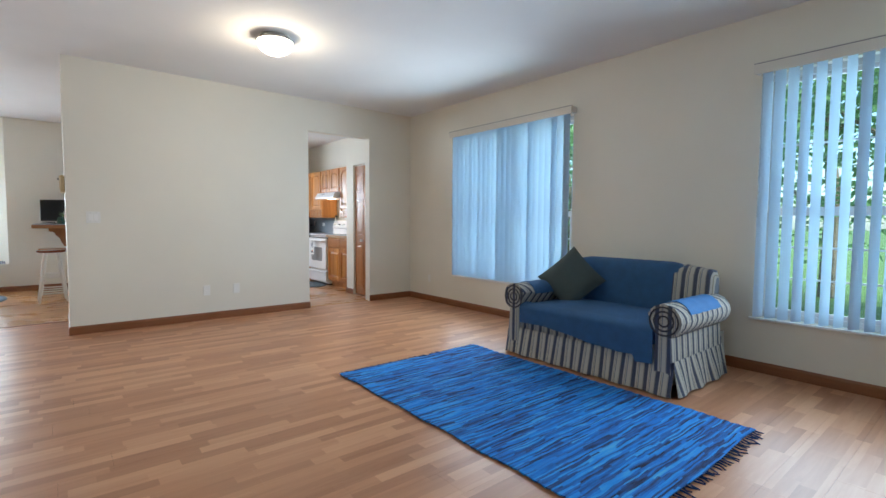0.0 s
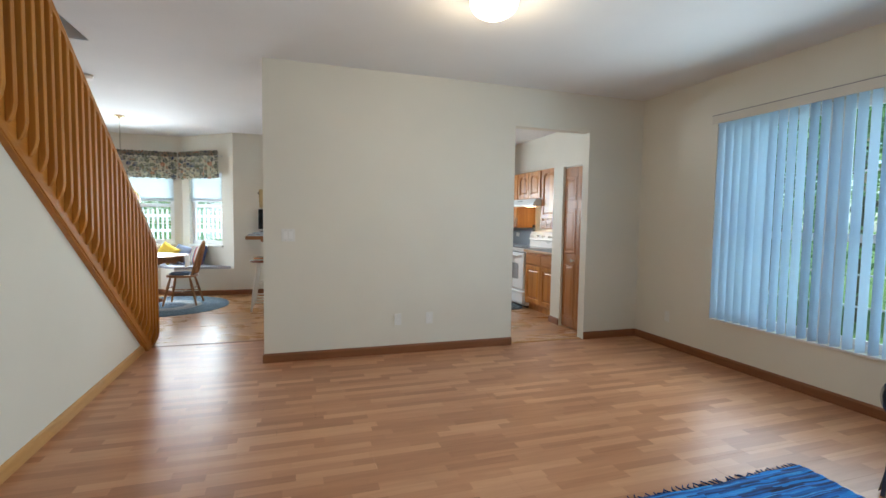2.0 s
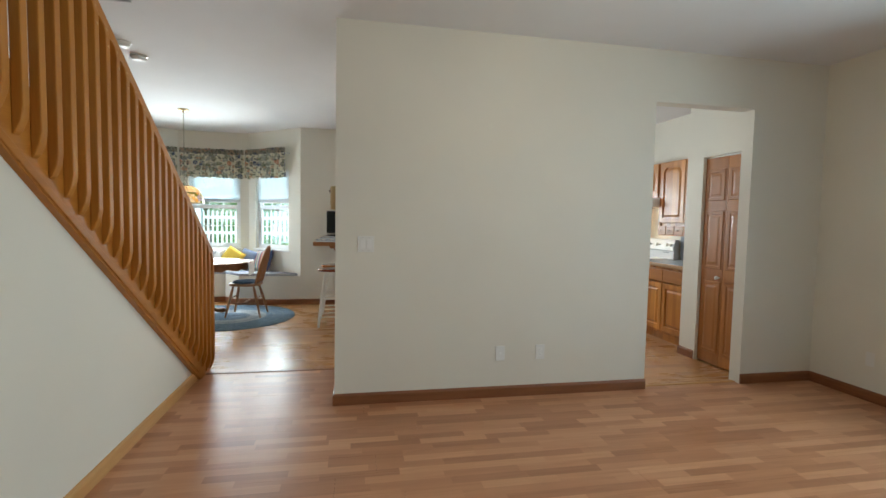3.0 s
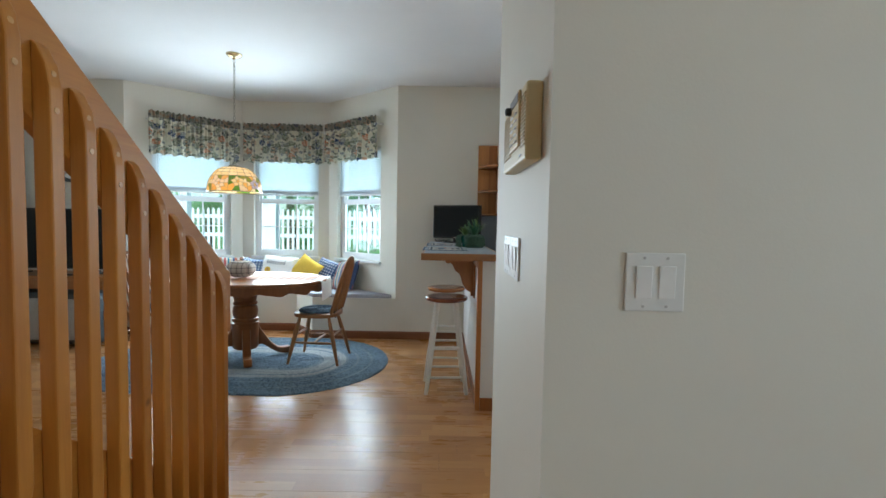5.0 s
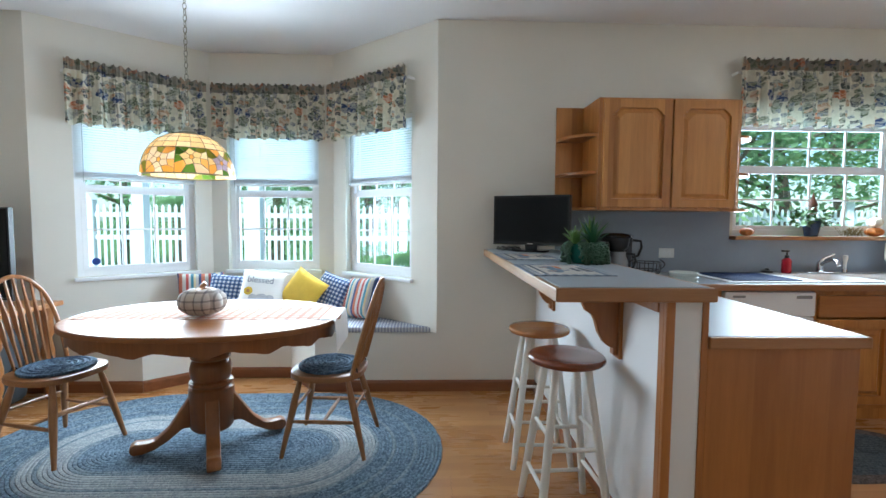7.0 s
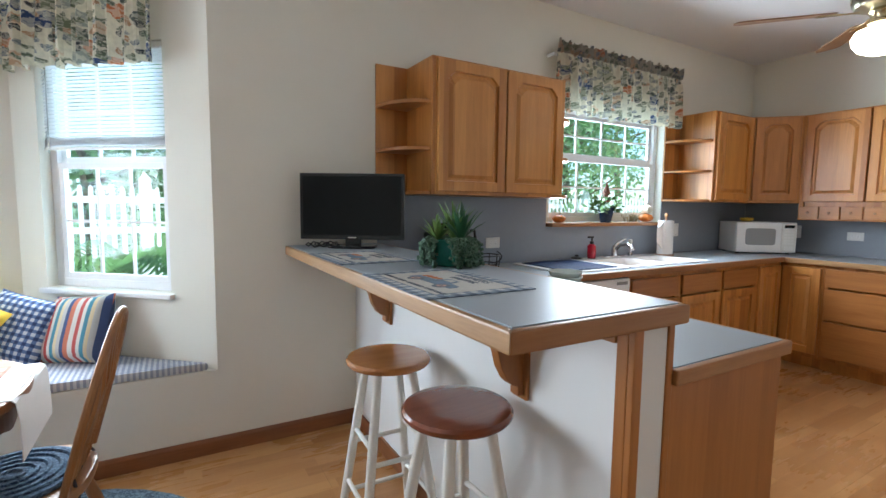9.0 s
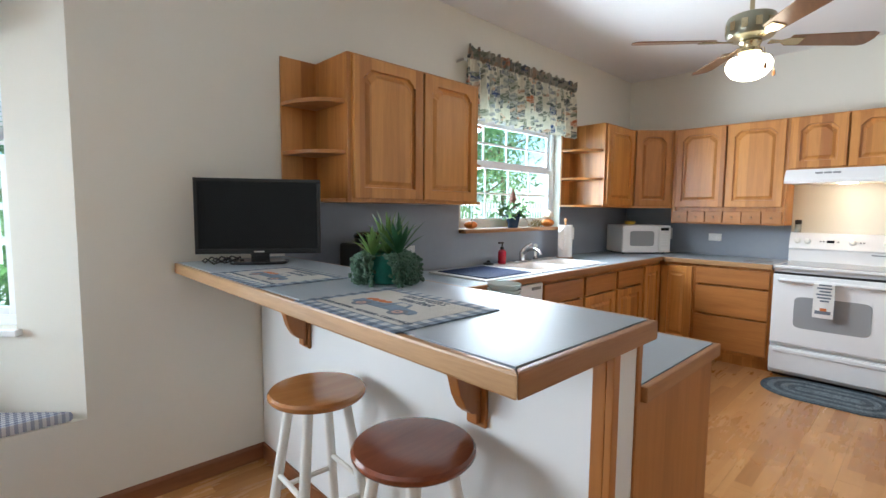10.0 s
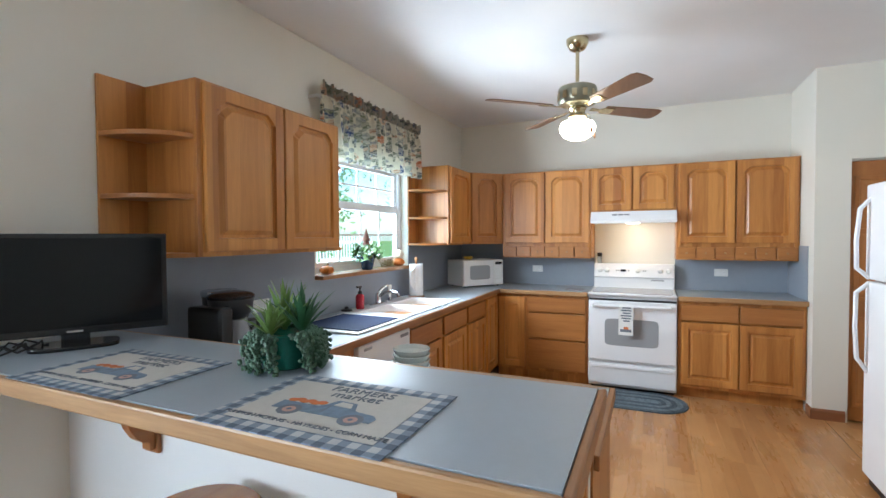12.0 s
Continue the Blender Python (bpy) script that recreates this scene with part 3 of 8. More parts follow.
def tube(points, radius, seg=8, bm=None, closed=False):
    """A round bar along points; radius may be a list."""
    own = bmesh.new()
    pts = [Vector(p) for p in points]
    rad = radius if isinstance(radius, (list, tuple)) else [radius] * len(pts)
    rings, up = [], None
    for i, p in enumerate(pts):
        if closed:
            d = pts[(i + 1) % len(pts)] - pts[i - 1]
        else:
            d = pts[min(i + 1, len(pts) - 1)] - pts[max(i - 1, 0)]
        d.normalize()
        if up is None:
            up = d.orthogonal().normalized()
        up = (up - d * up.dot(d)).normalized()
        side = d.cross(up)
        rings.append([own.verts.new(p + (up * math.cos(2 * math.pi * k / seg) + side * math.sin(2 * math.pi * k / seg)) * rad[i]) for k in range(seg)])
    pairs = list(zip(rings, rings[1:])) + ([(rings[-1], rings[0])] if closed else [])
    for lo, hi in pairs:
        for k in range(seg):
            own.faces.new((lo[k], lo[(k + 1) % seg], hi[(k + 1) % seg], hi[k]))
    if not closed:
        own.faces.new(rings[0][::-1])
        own.faces.new(rings[-1])
    return join(bm, own)


def stadium(a, b, n=48, power=2.0):
    """An oval outline with half axes a and b; power over 2 squares it."""
    out = []
    for i in range(n):
        t = 2 * math.pi * i / n
        c, s = math.cos(t), math.sin(t)
        out.append((a * math.copysign(abs(c) ** (2 / power), c), b * math.copysign(abs(s) ** (2 / power), s)))
    return out


def bar(p, q, w, d, bevel=0.0, bm=None):
    """A rectangular bar from p to q."""
    p, q = Vector(p), Vector(q)
    L = (q - p).length
    own = box(-w / 2, w / 2, -d / 2, d / 2, 0, L, bevel)
    moved(own, Matrix.Translation(p) @ (q - p).to_track_quat("Z", "Y").to_matrix().to_4x4())
    return join(bm, own)


def surface(fn, nu, nv, bm=None, thick=0.0):
    """A sheet of nu by nv cells from fn(u, v), u and v from 0 to 1."""
    own = bmesh.new()
    grid = [[own.verts.new(fn(i / nu, j / nv)) for j in range(nv + 1)] for i in range(nu + 1)]
    for i in range(nu):
        for j in range(nv):
            own.faces.new((grid[i][j], grid[i + 1][j], grid[i + 1][j + 1], grid[i][j + 1]))
    if thick:
        bmesh.ops.recalc_face_normals(own, faces=own.faces)
        bmesh.ops.solidify(own, geom=list(own.faces), thickness=thick)
    return join(bm, own)


def words(name, text, size, m, material, parent, depth=0.0006):
    """Flat lettering in the built-in font, laid at the pose m."""
    cu = bpy.data.curves.new(name, "FONT")
    cu.body, cu.size, cu.extrude, cu.align_x, cu.align_y = text, size, depth, "CENTER", "CENTER"
    tmp = new(name, cu)
    me = bpy.data.meshes.new_from_object(tmp)
    bpy.data.objects.remove(tmp)
    me.transform(m)
    me.materials.append(material)
    ob = new(name, me)
    ob.parent = parent
    if parent.name in BUILT_AT:
        ob.matrix_parent_inverse = BUILT_AT[parent.name]
    return ob

# ---- the rooms ----
CEIL, NORTH, EAST, KEAST, PART, PARTB = 2.745, 9.98, 4.065, 4.17, 5.805, 5.92
WEST, SOUTH, STAIR = -5.2, -1.9, -1.207
BAY = [(-3.68, NORTH), (-2.75, 10.77), (-1.67, 10.77), (-0.75, NORTH)]


def structure(name, bm, material, label, category):
    return single(name, bm, material, label, category, kind="structure")


def wall_run(name, p, q, thick, holes=(), z0=0.0, z1=CEIL, label="cream painted plaster wall", material=None):
    """A wall whose room face runs from p to q and whose thickness lies to the right of that way. holes: (u0, u1, z0, z1)."""
    p, q = Vector((*p, 0)), Vector((*q, 0))
    length = (q - p).length
    m = Matrix.Translation(p) @ Matrix.Rotation(math.atan2(q.y - p.y, q.x - p.x), 4, "Z")
    bm, u = bmesh.new(), 0.0
    for u0, u1, h0, h1 in sorted(holes):
        if u0 > u:
            box(u, u0, -thick, 0, z0, z1, bm=bm)
        if h0 > z0:
            box(u0, u1, -thick, 0, z0, h0, bm=bm)
        if h1 < z1:
            box(u0, u1, -thick, 0, h1, z1, bm=bm)
        u = u1
    if u < length:
        box(u, length, -thick, 0, z0, z1, bm=bm)
    return structure(name, moved(bm, m), material or M["wall"], label, "wall")


# living room
W1, W2 = (2.865, 4.745, 0.43, 2.29), (-0.70, 1.175, 0.43, 2.29)
wall_run("wall_living_east", (EAST, SOUTH), (EAST, PARTB), 0.16,
         [(W2[0] - SOUTH, W2[1] - SOUTH, W2[2], W2[3]), (W1[0] - SOUTH, W1[1] - SOUTH, W1[2], W1[3])])
wall_run("wall_living_south", (STAIR - 1.1, SOUTH), (EAST + 0.16, SOUTH), 0.12)
DOOR = (2.43, 3.345, 2.335)
bm = box(-0.064, DOOR[0], PART, PARTB, 0, CEIL)
box(DOOR[1], EAST, PART, PARTB, 0, CEIL, bm=bm)
box(DOOR[0], DOOR[1], PART, PARTB, DOOR[2], CEIL, bm=bm)
structure("wall_partition", bm, M["wall"], "cream painted partition wall with an open doorway", "wall")
structure("wall_partition_return", box(-0.064, 0.052, PARTB, 6.635, 0, CEIL), M["wall"], "cream painted end wall beside the passage", "wall")
# pantry closet
PX, PN = 3.47, 6.735
bm = box(PX, PX + 0.1, PN - 0.225, PN, 0, CEIL)
box(PX, PX + 0.1, PARTB, PN - 0.225, 2.03, CEIL, bm=bm)
box(PX + 0.1, KEAST, PN - 0.1, PN, 0, CEIL, bm=bm)
structure("wall_pantry", bm, M["wall"], "cream painted pantry closet wall", "wall")
# kitchen and dining
KW = (1.49, 2.80, 1.165, 2.08)
wall_run("wall_kitchen_north", (KEAST + 0.15, NORTH), BAY[3], 0.16, [(KEAST + 0.15 - KW[1], KEAST + 0.15 - KW[0], KW[2], KW[3])])
wall_run("wall_kitchen_east", (KEAST, PARTB), (KEAST, NORTH), 0.15)
wall_run("wall_dining_north", BAY[0], (WEST, NORTH), 0.16)
wall_run("wall_dining_west", (WEST, NORTH), (WEST, 5.4), 0.12)
wall_run("wall_dining_south", (WEST, 5.4), (-2.25, 5.4), 0.12)
wall_run("wall_stair_far", (-2.25, 5.4), (-2.25, SOUTH), 0.12)
BAY_WIN = {"west": (0.25, 1.09), "centre": (0.14, 0.95), "east": (0.17, 0.955)}
BZ = (0.835, 2.12)
for side, a, b in (("west", BAY[1], BAY[0]), ("centre", BAY[2], BAY[1]), ("east", BAY[3], BAY[2])):
    L = math.dist(a, b)
    u0, u1 = BAY_WIN[side]
    wall_run("wall_bay_" + side, a, b, 0.15, [(L - u1, L - u0, BZ[0], BZ[1])], label="cream painted bay wall round a window")
# the white wall under the stairs
SLOPE, FOOT = 0.725, 6.50
STRING = 0.06


def string_z(y):
    return STRING + SLOPE * (FOOT - y)


top_y = FOOT - (CEIL - STRING) / SLOPE
structure("wall_stair", prism([(SOUTH, 0), (FOOT, 0), (FOOT, STRING), (top_y, CEIL), (SOUTH, CEIL)], STAIR - 0.1, STAIR, "x"), M["wall"],
          "cream painted wall under the stair stringer", "wall")
# stairwell above the ceiling
WELL = (-2.25, -1.375, 1.6, 5.89)
bm = box(WELL[1], WELL[1] + 0.1, WELL[2], WELL[3], CEIL + 0.2, 5.2)
box(WELL[0] - 0.1, WELL[0], WELL[2], WELL[3], CEIL + 0.2, 5.2, bm=bm)
box(WELL[0] - 0.1, WELL[1] + 0.1, WELL[3], WELL[3] + 0.1, CEIL + 0.2, 5.2, bm=bm)
box(WELL[0] - 0.1, WELL[1] + 0.1, WELL[2] - 0.1, WELL[2], CEIL + 0.2, 5.2, bm=bm)
structure("wall_stairwell", bm, M["wall"], "cream painted stairwell walls above the ceiling", "wall")
bm = box(WEST - 0.1, WELL[0], SOUTH - 0.1, 9.98, CEIL, CEIL + 0.2)
box(WELL[1], KEAST + 0.2, SOUTH - 0.1, 9.98, CEIL, CEIL + 0.2, bm=bm)
box(WELL[0], WELL[1], WELL[3], 9.98, CEIL, CEIL + 0.2, bm=bm)
box(WELL[0], WELL[1], SOUTH - 0.1, WELL[2], CEIL, CEIL + 0.2, bm=bm)
prism([(BAY[0][0] - 0.2, 9.98), (BAY[1][0] - 0.08, 10.95), (BAY[2][0] + 0.08, 10.95), (BAY[3][0] + 0.2, 9.98)], CEIL, CEIL + 0.2, bm=bm)
structure("ceiling", bm, M["ceiling"], "white textured flat ceiling", "ceiling")
structure("ceiling_stairwell", box(WELL[0] - 0.1, WELL[1] + 0.1, WELL[2] - 0.1, WELL[3] + 0.1, 5.2, 5.3), M["ceiling"], "white ceiling above the stairwell", "ceiling")

# window seat in the bay, with a knee recess under its middle
SEAT = 0.445
RECESS = [(-2.93, NORTH), (-2.55, 10.30), (-1.93, 10.30), (-1.66, NORTH)]
bm = prism([(BAY[0][0], NORTH), RECESS[0], RECESS[1], RECESS[2], RECESS[3], (BAY[3][0], NORTH), BAY[2], BAY[1]], 0.0, SEAT)
structure("window_seat", bm, M["wall"], "cream painted built-in window seat in the bay", "window seat")

# floors: subfloor and planks (the planks come last in the file)
SPLIT = 6.655
floor_living = structure("floor_living", box(STAIR - 1.1, EAST + 0.05, SOUTH - 0.05, 5.87, -0.12, -0.0025), M["subfloor"], "reddish-brown laminate plank floor of the living room", "floor")
bm = box(WEST - 0.05, KEAST + 0.05, SPLIT, NORTH + 0.3, -0.12, -0.0025)
box(-0.06, KEAST + 0.05, 5.87, SPLIT, -0.12, -0.0025, bm=bm)
box(WEST - 0.05, -2.25, 5.4, SPLIT, -0.12, -0.0025, bm=bm)
floor_kitchen = structure("floor_kitchen", bm, M["subfloor"], "honey-coloured laminate plank floor of the kitchen and dining area", "floor")
structure("floor_passage", box(-2.25, -0.06, 5.87, SPLIT, -0.12, -0.0025), M["subfloor"], "reddish-brown laminate floor of the passage", "floor")
structure("trim_passage", prism([(6.635, -0.001), (6.645, 0.005), (6.672, 0.005), (6.682, -0.001)], -1.25, -0.064, "x"), M["base_wood"], "dark wooden floor transition strip", "trim")
structure("trim_doorway", prism([(5.845, -0.001), (5.855, 0.006), (5.882, 0.006), (5.892, -0.001)], DOOR[0], DOOR[1], "x"), M["skirt_pine"], "light wooden floor transition strip in the doorway", "trim")


def baseboard(a, b, side, material, h=0.085, t=0.012, name="baseboard"):
    """A moulded skirting from a to b, standing out to the left of that way."""
    a, b = Vector((*a, 0)), Vector((*b, 0))
    L = (b - a).length
    bm = prism([(0, 0), (t, 0), (t, h - 0.018), (t * 0.55, h - 0.004), (0, h)], 0, L, "x")
    m = Matrix.Translation(a) @ Matrix.Rotation(math.atan2(b.y - a.y, b.x - a.x), 4, "Z")
    return structure(name, moved(bm, m), material, "stained wooden baseboard", "baseboard")


bw, by = M["base_wood"], M["base_wood_y"]
baseboard((EAST, SOUTH), (EAST, PART), 1, by)
baseboard((DOOR[0] + 0.006, PART), (-0.064, PART), 1, bw)
baseboard((EAST - 0.012, PART), (DOOR[1], PART), 1, bw)
baseboard((-0.064, PART - 0.012), (-0.064, 6.635), 1, by)
baseboard((STAIR, FOOT), (STAIR, SOUTH), 1, M["skirt_pine"])
baseboard((0.0, NORTH), (RECESS[3][0], NORTH), 1, bw)
baseboard(RECESS[3], RECESS[2], 1, bw)
baseboard(RECESS[2], RECESS[1], 1, bw)
baseboard(RECESS[1], RECESS[0], 1, bw)
baseboard(RECESS[0], (WEST, NORTH), 1, bw)
baseboard((WEST, NORTH), (WEST, 5.4), 1, by)
baseboard((PX, PN - 0.21), (PX, PN), 1, by)
baseboard((PX - 0.012, PN), (3.58, PN), 1, bw)


# windows
def window(name, m, w, z0, z1, depth, cols, rows_up, rows_low, sash_z, label, sill=0.0, sill_mat=None):
    """A white vinyl sash window in its opening: frame, two sashes with grille bars, panes. u along the wall, y into the wall."""
    top = thing(name, label, "window", kind="structure")
    top.matrix_basis = m
    f = 0.045
    y0, y1 = depth - 0.06, depth
    bm = box(0, f, y0, y1, z0, z1, 0.004)
    box(w - f, w, y0, y1, z0, z1, 0.004, bm)
    box(f, w - f, y0, y1, z0, z0 + f, 0.004, bm)
    box(f, w - f, y0, y1, z1 - f, z1, 0.004, bm)
    part("window_frame", bm, M["vinyl"], top)
    for lo, hi, rows, yy in ((z0 + f, sash_z, rows_low, depth - 0.045), (sash_z, z1 - f, rows_up, depth - 0.02)):
        s = 0.032
        bm = box(f, f + s, yy - 0.012, yy + 0.012, lo, hi, 0.002)
        box(w - f - s, w - f, yy - 0.012, yy + 0.012, lo, hi, 0.002, bm)
        box(f + s, w - f - s, yy - 0.012, yy + 0.012, lo, lo + s, 0.002, bm)
        box(f + s, w - f - s, yy - 0.012, yy + 0.012, hi - s, hi, 0.002, bm)
        sash = part("sash", bm, M["vinyl"], top)
        bm = bmesh.new()
        for i in range(1, cols):
            c = f + s + (w - 2 * f - 2 * s) * i / cols
            box(c - 0.007, c + 0.007, yy - 0.006, yy + 0.006, lo + s, hi - s, bm=bm)
        for j in range(1, rows):
            c = lo + s + (hi - lo - 2 * s) * j / rows
            box(f + s, w - f - s, yy - 0.0065, yy + 0.0065, c - 0.007, c + 0.007, bm=bm)
        if cols > 1 or rows > 1:
            part("grille", bm, M["vinyl"], sash)
        pane = part("pane", box(f + s - 0.004, w - f - s + 0.004, yy + 0.007, yy + 0.010, lo + s - 0.004, hi - s + 0.004), M["glass"], sash)
        pane.visible_shadow = False
    if sill:
        part("window_sill", box(-0.02, w + 0.02, -sill, depth - 0.061, z0 - 0.028, z0 - 0.001, 0.006), sill_mat or M["trim_white"], top)
    return top


def on_wall(p, q):
    return Matrix.Translation((*p, 0)) @ Matrix.Rotation(math.atan2(q[1] - p[1], q[0] - p[0]), 4, "Z")


g = Nodes("window_glass")
mixer = g.n("ShaderNodeMixShader")
clear = g.n("ShaderNodeBsdfTransparent")
clear.inputs[0].default_value = (0.84, 0.94, 0.96, 1)
shine = g.n("ShaderNodeBsdfGlossy")
shine.inputs["Roughness"].default_value = 0.02
facing = g.n("ShaderNodeLayerWeight")
facing.inputs[0].default_value = 0.35
g.link(g.math("ADD", g.math("MULTIPLY", g.math("POWER", facing.outputs["Facing"], 3.0), 0.35), 0.03), mixer.inputs[0])
g.link(clear.outputs[0], mixer.inputs[1]), g.link(shine.outputs[0], mixer.inputs[2])
g.link(mixer.outputs[0], g.out.inputs[0])
M["glass"] = g.mat

for i, (side, a, b) in enumerate((("west", BAY[0], BAY[1]), ("centre", BAY[1], BAY[2]), ("east", BAY[2], BAY[3]))):
    u0, u1 = BAY_WIN[side]
    m = on_wall(a, b) @ Matrix.Translation((u0, 0, 0))
    window("window_%d" % (i + 1), m, u1 - u0, BZ[0], BZ[1], 0.12, 3, 2, 2, 1.52, "white vinyl bay window with grille bars", 0.035)
window("window_4", on_wall((KW[0], NORTH), (KW[1], NORTH)), KW[1] - KW[0], KW[2] + 0.03, KW[3], 0.13, 4, 2, 2, 1.70, "white vinyl kitchen window with grille bars", 0.0)
for i, w in ((5, W1), (6, W2)):
    mid = (w[0] + w[1]) / 2
    for j, (y_hi, y_lo) in enumerate(((w[1], mid + 0.02), (mid - 0.02, w[0]))):
        window("window_%d" % (i + 2 * j), on_wall((EAST, y_hi), (EAST, y_lo)), y_hi - y_lo, w[2], w[3], 0.13, 3, 2, 3, 1.25, "white vinyl living room window with grille bars", 0.0)
    structure("trim_mullion", box(EAST + 0.05, EAST + 0.13, mid - 0.019, mid + 0.019, w[2], w[3]), M["vinyl"], "white vinyl mullion between two windows", "trim")
    structure("trim_sill", box(EAST - 0.02, EAST + 0.069, w[0] - 0.02, w[1] + 0.02, w[2] - 0.02, w[2] - 0.001, 0.004), M["trim_white"], "white painted window sill", "trim")
structure("trim_kitchen_sill", box(KW[0] - 0.02, KW[1] - 0.1, NORTH - 0.075, NORTH + 0.07, KW[2], KW[2] + 0.028, 0.005), M["oak_edge_x"], "oak window sill above the kitchen sink", "trim")

# ---- kitchen ----
def panel_door(w, h, t=0.02, frame_w=0.058, arch=True, groove=0.015):
    """A raised-panel cabinet door in the (x, z) plane, its front at y = -t, from (0, 0) to (w, h). The panel's top has stepped shoulders."""
    own = bmesh.new()
    a = frame_w

    def ring(inset, y, outer=False):
        x0, x1, z0, z1 = a + inset, w - a - inset, a + inset, h - a - inset
        c = min(0.05, w * 0.16)
        if arch:
            sh = 0.045
            top = [(x1, z1 - sh), (x1 - 0.012, z1 - sh + 0.004), (x1 - 0.016, z1 - sh + 0.016), (x1 - c * 0.75, z1 - 0.012), (x1 - c, z1),
                   (x0 + c, z1), (x0 + c * 0.75, z1 - 0.012), (x0 + 0.016, z1 - sh + 0.016), (x0 + 0.012, z1 - sh + 0.004), (x0, z1 - sh)]
        else:
            top = [(x1, z1), (x0, z1)]
        pts = [(x0, z0), (x1, z0), *top]
        if outer:
            if arch:
                n = len(top)
                pts = [(0.004, 0.004), (w - 0.004, 0.004), (w - 0.004, h - 0.07)] + [(w - 0.004 - (w - 0.008) * i / (n - 3), h - 0.004) for i in range(n - 2)] + [(0.004, h - 0.07)]
            else:
                pts = [(0.004, 0.004), (w - 0.004, 0.004), (w - 0.004, h - 0.004), (0.004, h - 0.004)]
        return [own.verts.new((x, y, z)) for x, z in pts]

    def edge(y, inset):
        src = [(v.co.x, v.co.z) for v in rings[0]]
        return [own.verts.new((w / 2 + (x - w / 2) * (w / (w - 0.008)) if inset else x, y, h / 2 + (z - h / 2) * (h / (h - 0.008)) if inset else z)) for x, z in src]

    rings = [ring(0, -t, True)]
    back = edge(0.0, True)
    side = edge(-t + 0.004, True)
    rings += [ring(0.0, -t), ring(0.003, -t + groove), ring(0.016, -t + groove), ring(0.036, -t + 0.001)]
    chain = [back, side] + rings
    for lo, hi in zip(chain, chain[1:]):
        n = len(lo)
        for i in range(n):
            own.faces.new((lo[i], lo[(i + 1) % n], hi[(i + 1) % n], hi[i]))
    own.faces.new(rings[-1])
    own.faces.new(back[::-1])
    return own


def slab_front(w, h, t=0.02):
    own = box(0, w, -t, 0, 0, h, 0.006, seg=3)
    return own


def place(x, y, rz):
    return Matrix.Translation((x, y, 0)) @ Matrix.Rotation(radians(rz), 4, "Z")


def cabinet_unit(name, m, w, d, z0, z1, fronts, label, toe=0.0, group="", face=0.02):
    """One cabinet: body with a face frame, and fronts (kind, x0, x1, z0, z1). Local x along the wall, y = 0 at the body's front."""
    top = thing(name, label, "cabinet", group)
    top.matrix_basis = m @ Matrix.Translation((0, 0, z0))
    H = z1 - z0
    bm = box(0.0005, w - 0.0005, 0.02, d, toe, H, 0.001)
    if toe:
        box(0.0005, w - 0.0005, 0.07, d, 0.0, toe, bm=bm)
    part("body", bm, M["cabinet"], top)
    bm = box(0.0005, 0.036, 0, 0.021, toe, H, 0.002)
    box(w - 0.036, w - 0.0005, 0, 0.021, toe, H, 0.002, bm)
    box(0.036, w - 0.036, 0, 0.02, H - 0.045, H, 0.002, bm)
    box(0.036, w - 0.036, 0, 0.02, toe, toe + 0.04, 0.002, bm)
    part("face_frame", bm, M["cabinet"], top)
    for kind, x0, x1, f0, f1 in fronts:
        mm = Matrix.Translation((x0, -0.001, f0 - z0))
        if kind == "door":
            part("door", moved(panel_door(x1 - x0, f1 - f0), mm), M["cabinet"], top, smooth=False)
        elif kind == "plain_door":
            part("door", moved(panel_door(x1 - x0, f1 - f0, arch=False), mm), M["cabinet"], top)
        elif kind == "drawer":
            part("drawer_front", moved(slab_front(x1 - x0, f1 - f0), mm), M["cabinet_hx"], top)
        elif kind == "spice":
            dr = part("spice_drawer", moved(slab_front(x1 - x0, f1 - f0, 0.016), mm), M["cabinet_hx"], top)
            c = mm @ Vector(((x1 - x0) / 2, 0, (f1 - f0) / 2))
            knob = lathe([(0.004, 0.0), (0.004, -0.010), (0.010, -0.014), (0.010, -0.020), (0.004, -0.024)], (c.x, -0.016, c.z), 10, axis="y")
            part("knob", knob, M["oak_edge_lit"], dr, smooth=True)
    return top


UB, UT, UD = 1.372, 2.125, 0.33


def corner_shelf(name, m, d, mirror, label):
    """An open end unit with quarter-round shelves."""
    top = thing(name, label, "shelf")
    top.matrix_basis = m @ Matrix.Translation((0, 0, UB))
    H, w = UT - UB, 0.20
    s = -1 if mirror else 1
    part("back_panel", box(min(0, s * w), max(0, s * w), d - 0.014, d, 0, H, 0.001), M["cabinet"], top)
    for z, r in ((0.0, 1.0), (0.245, 1.0), (0.50, 1.0)):
        pts = [(0, d - 0.015)] + [(s * w * math.sin(a), d - 0.015 - (d - 0.03) * math.cos(a)) for a in [math.pi / 2 * k / 10 for k in range(11)]]
        part("shelf", prism(pts, z, z + 0.019, "z", 0.002), M["cabinet_hx"], top)
    return top


NF = NORTH - UD
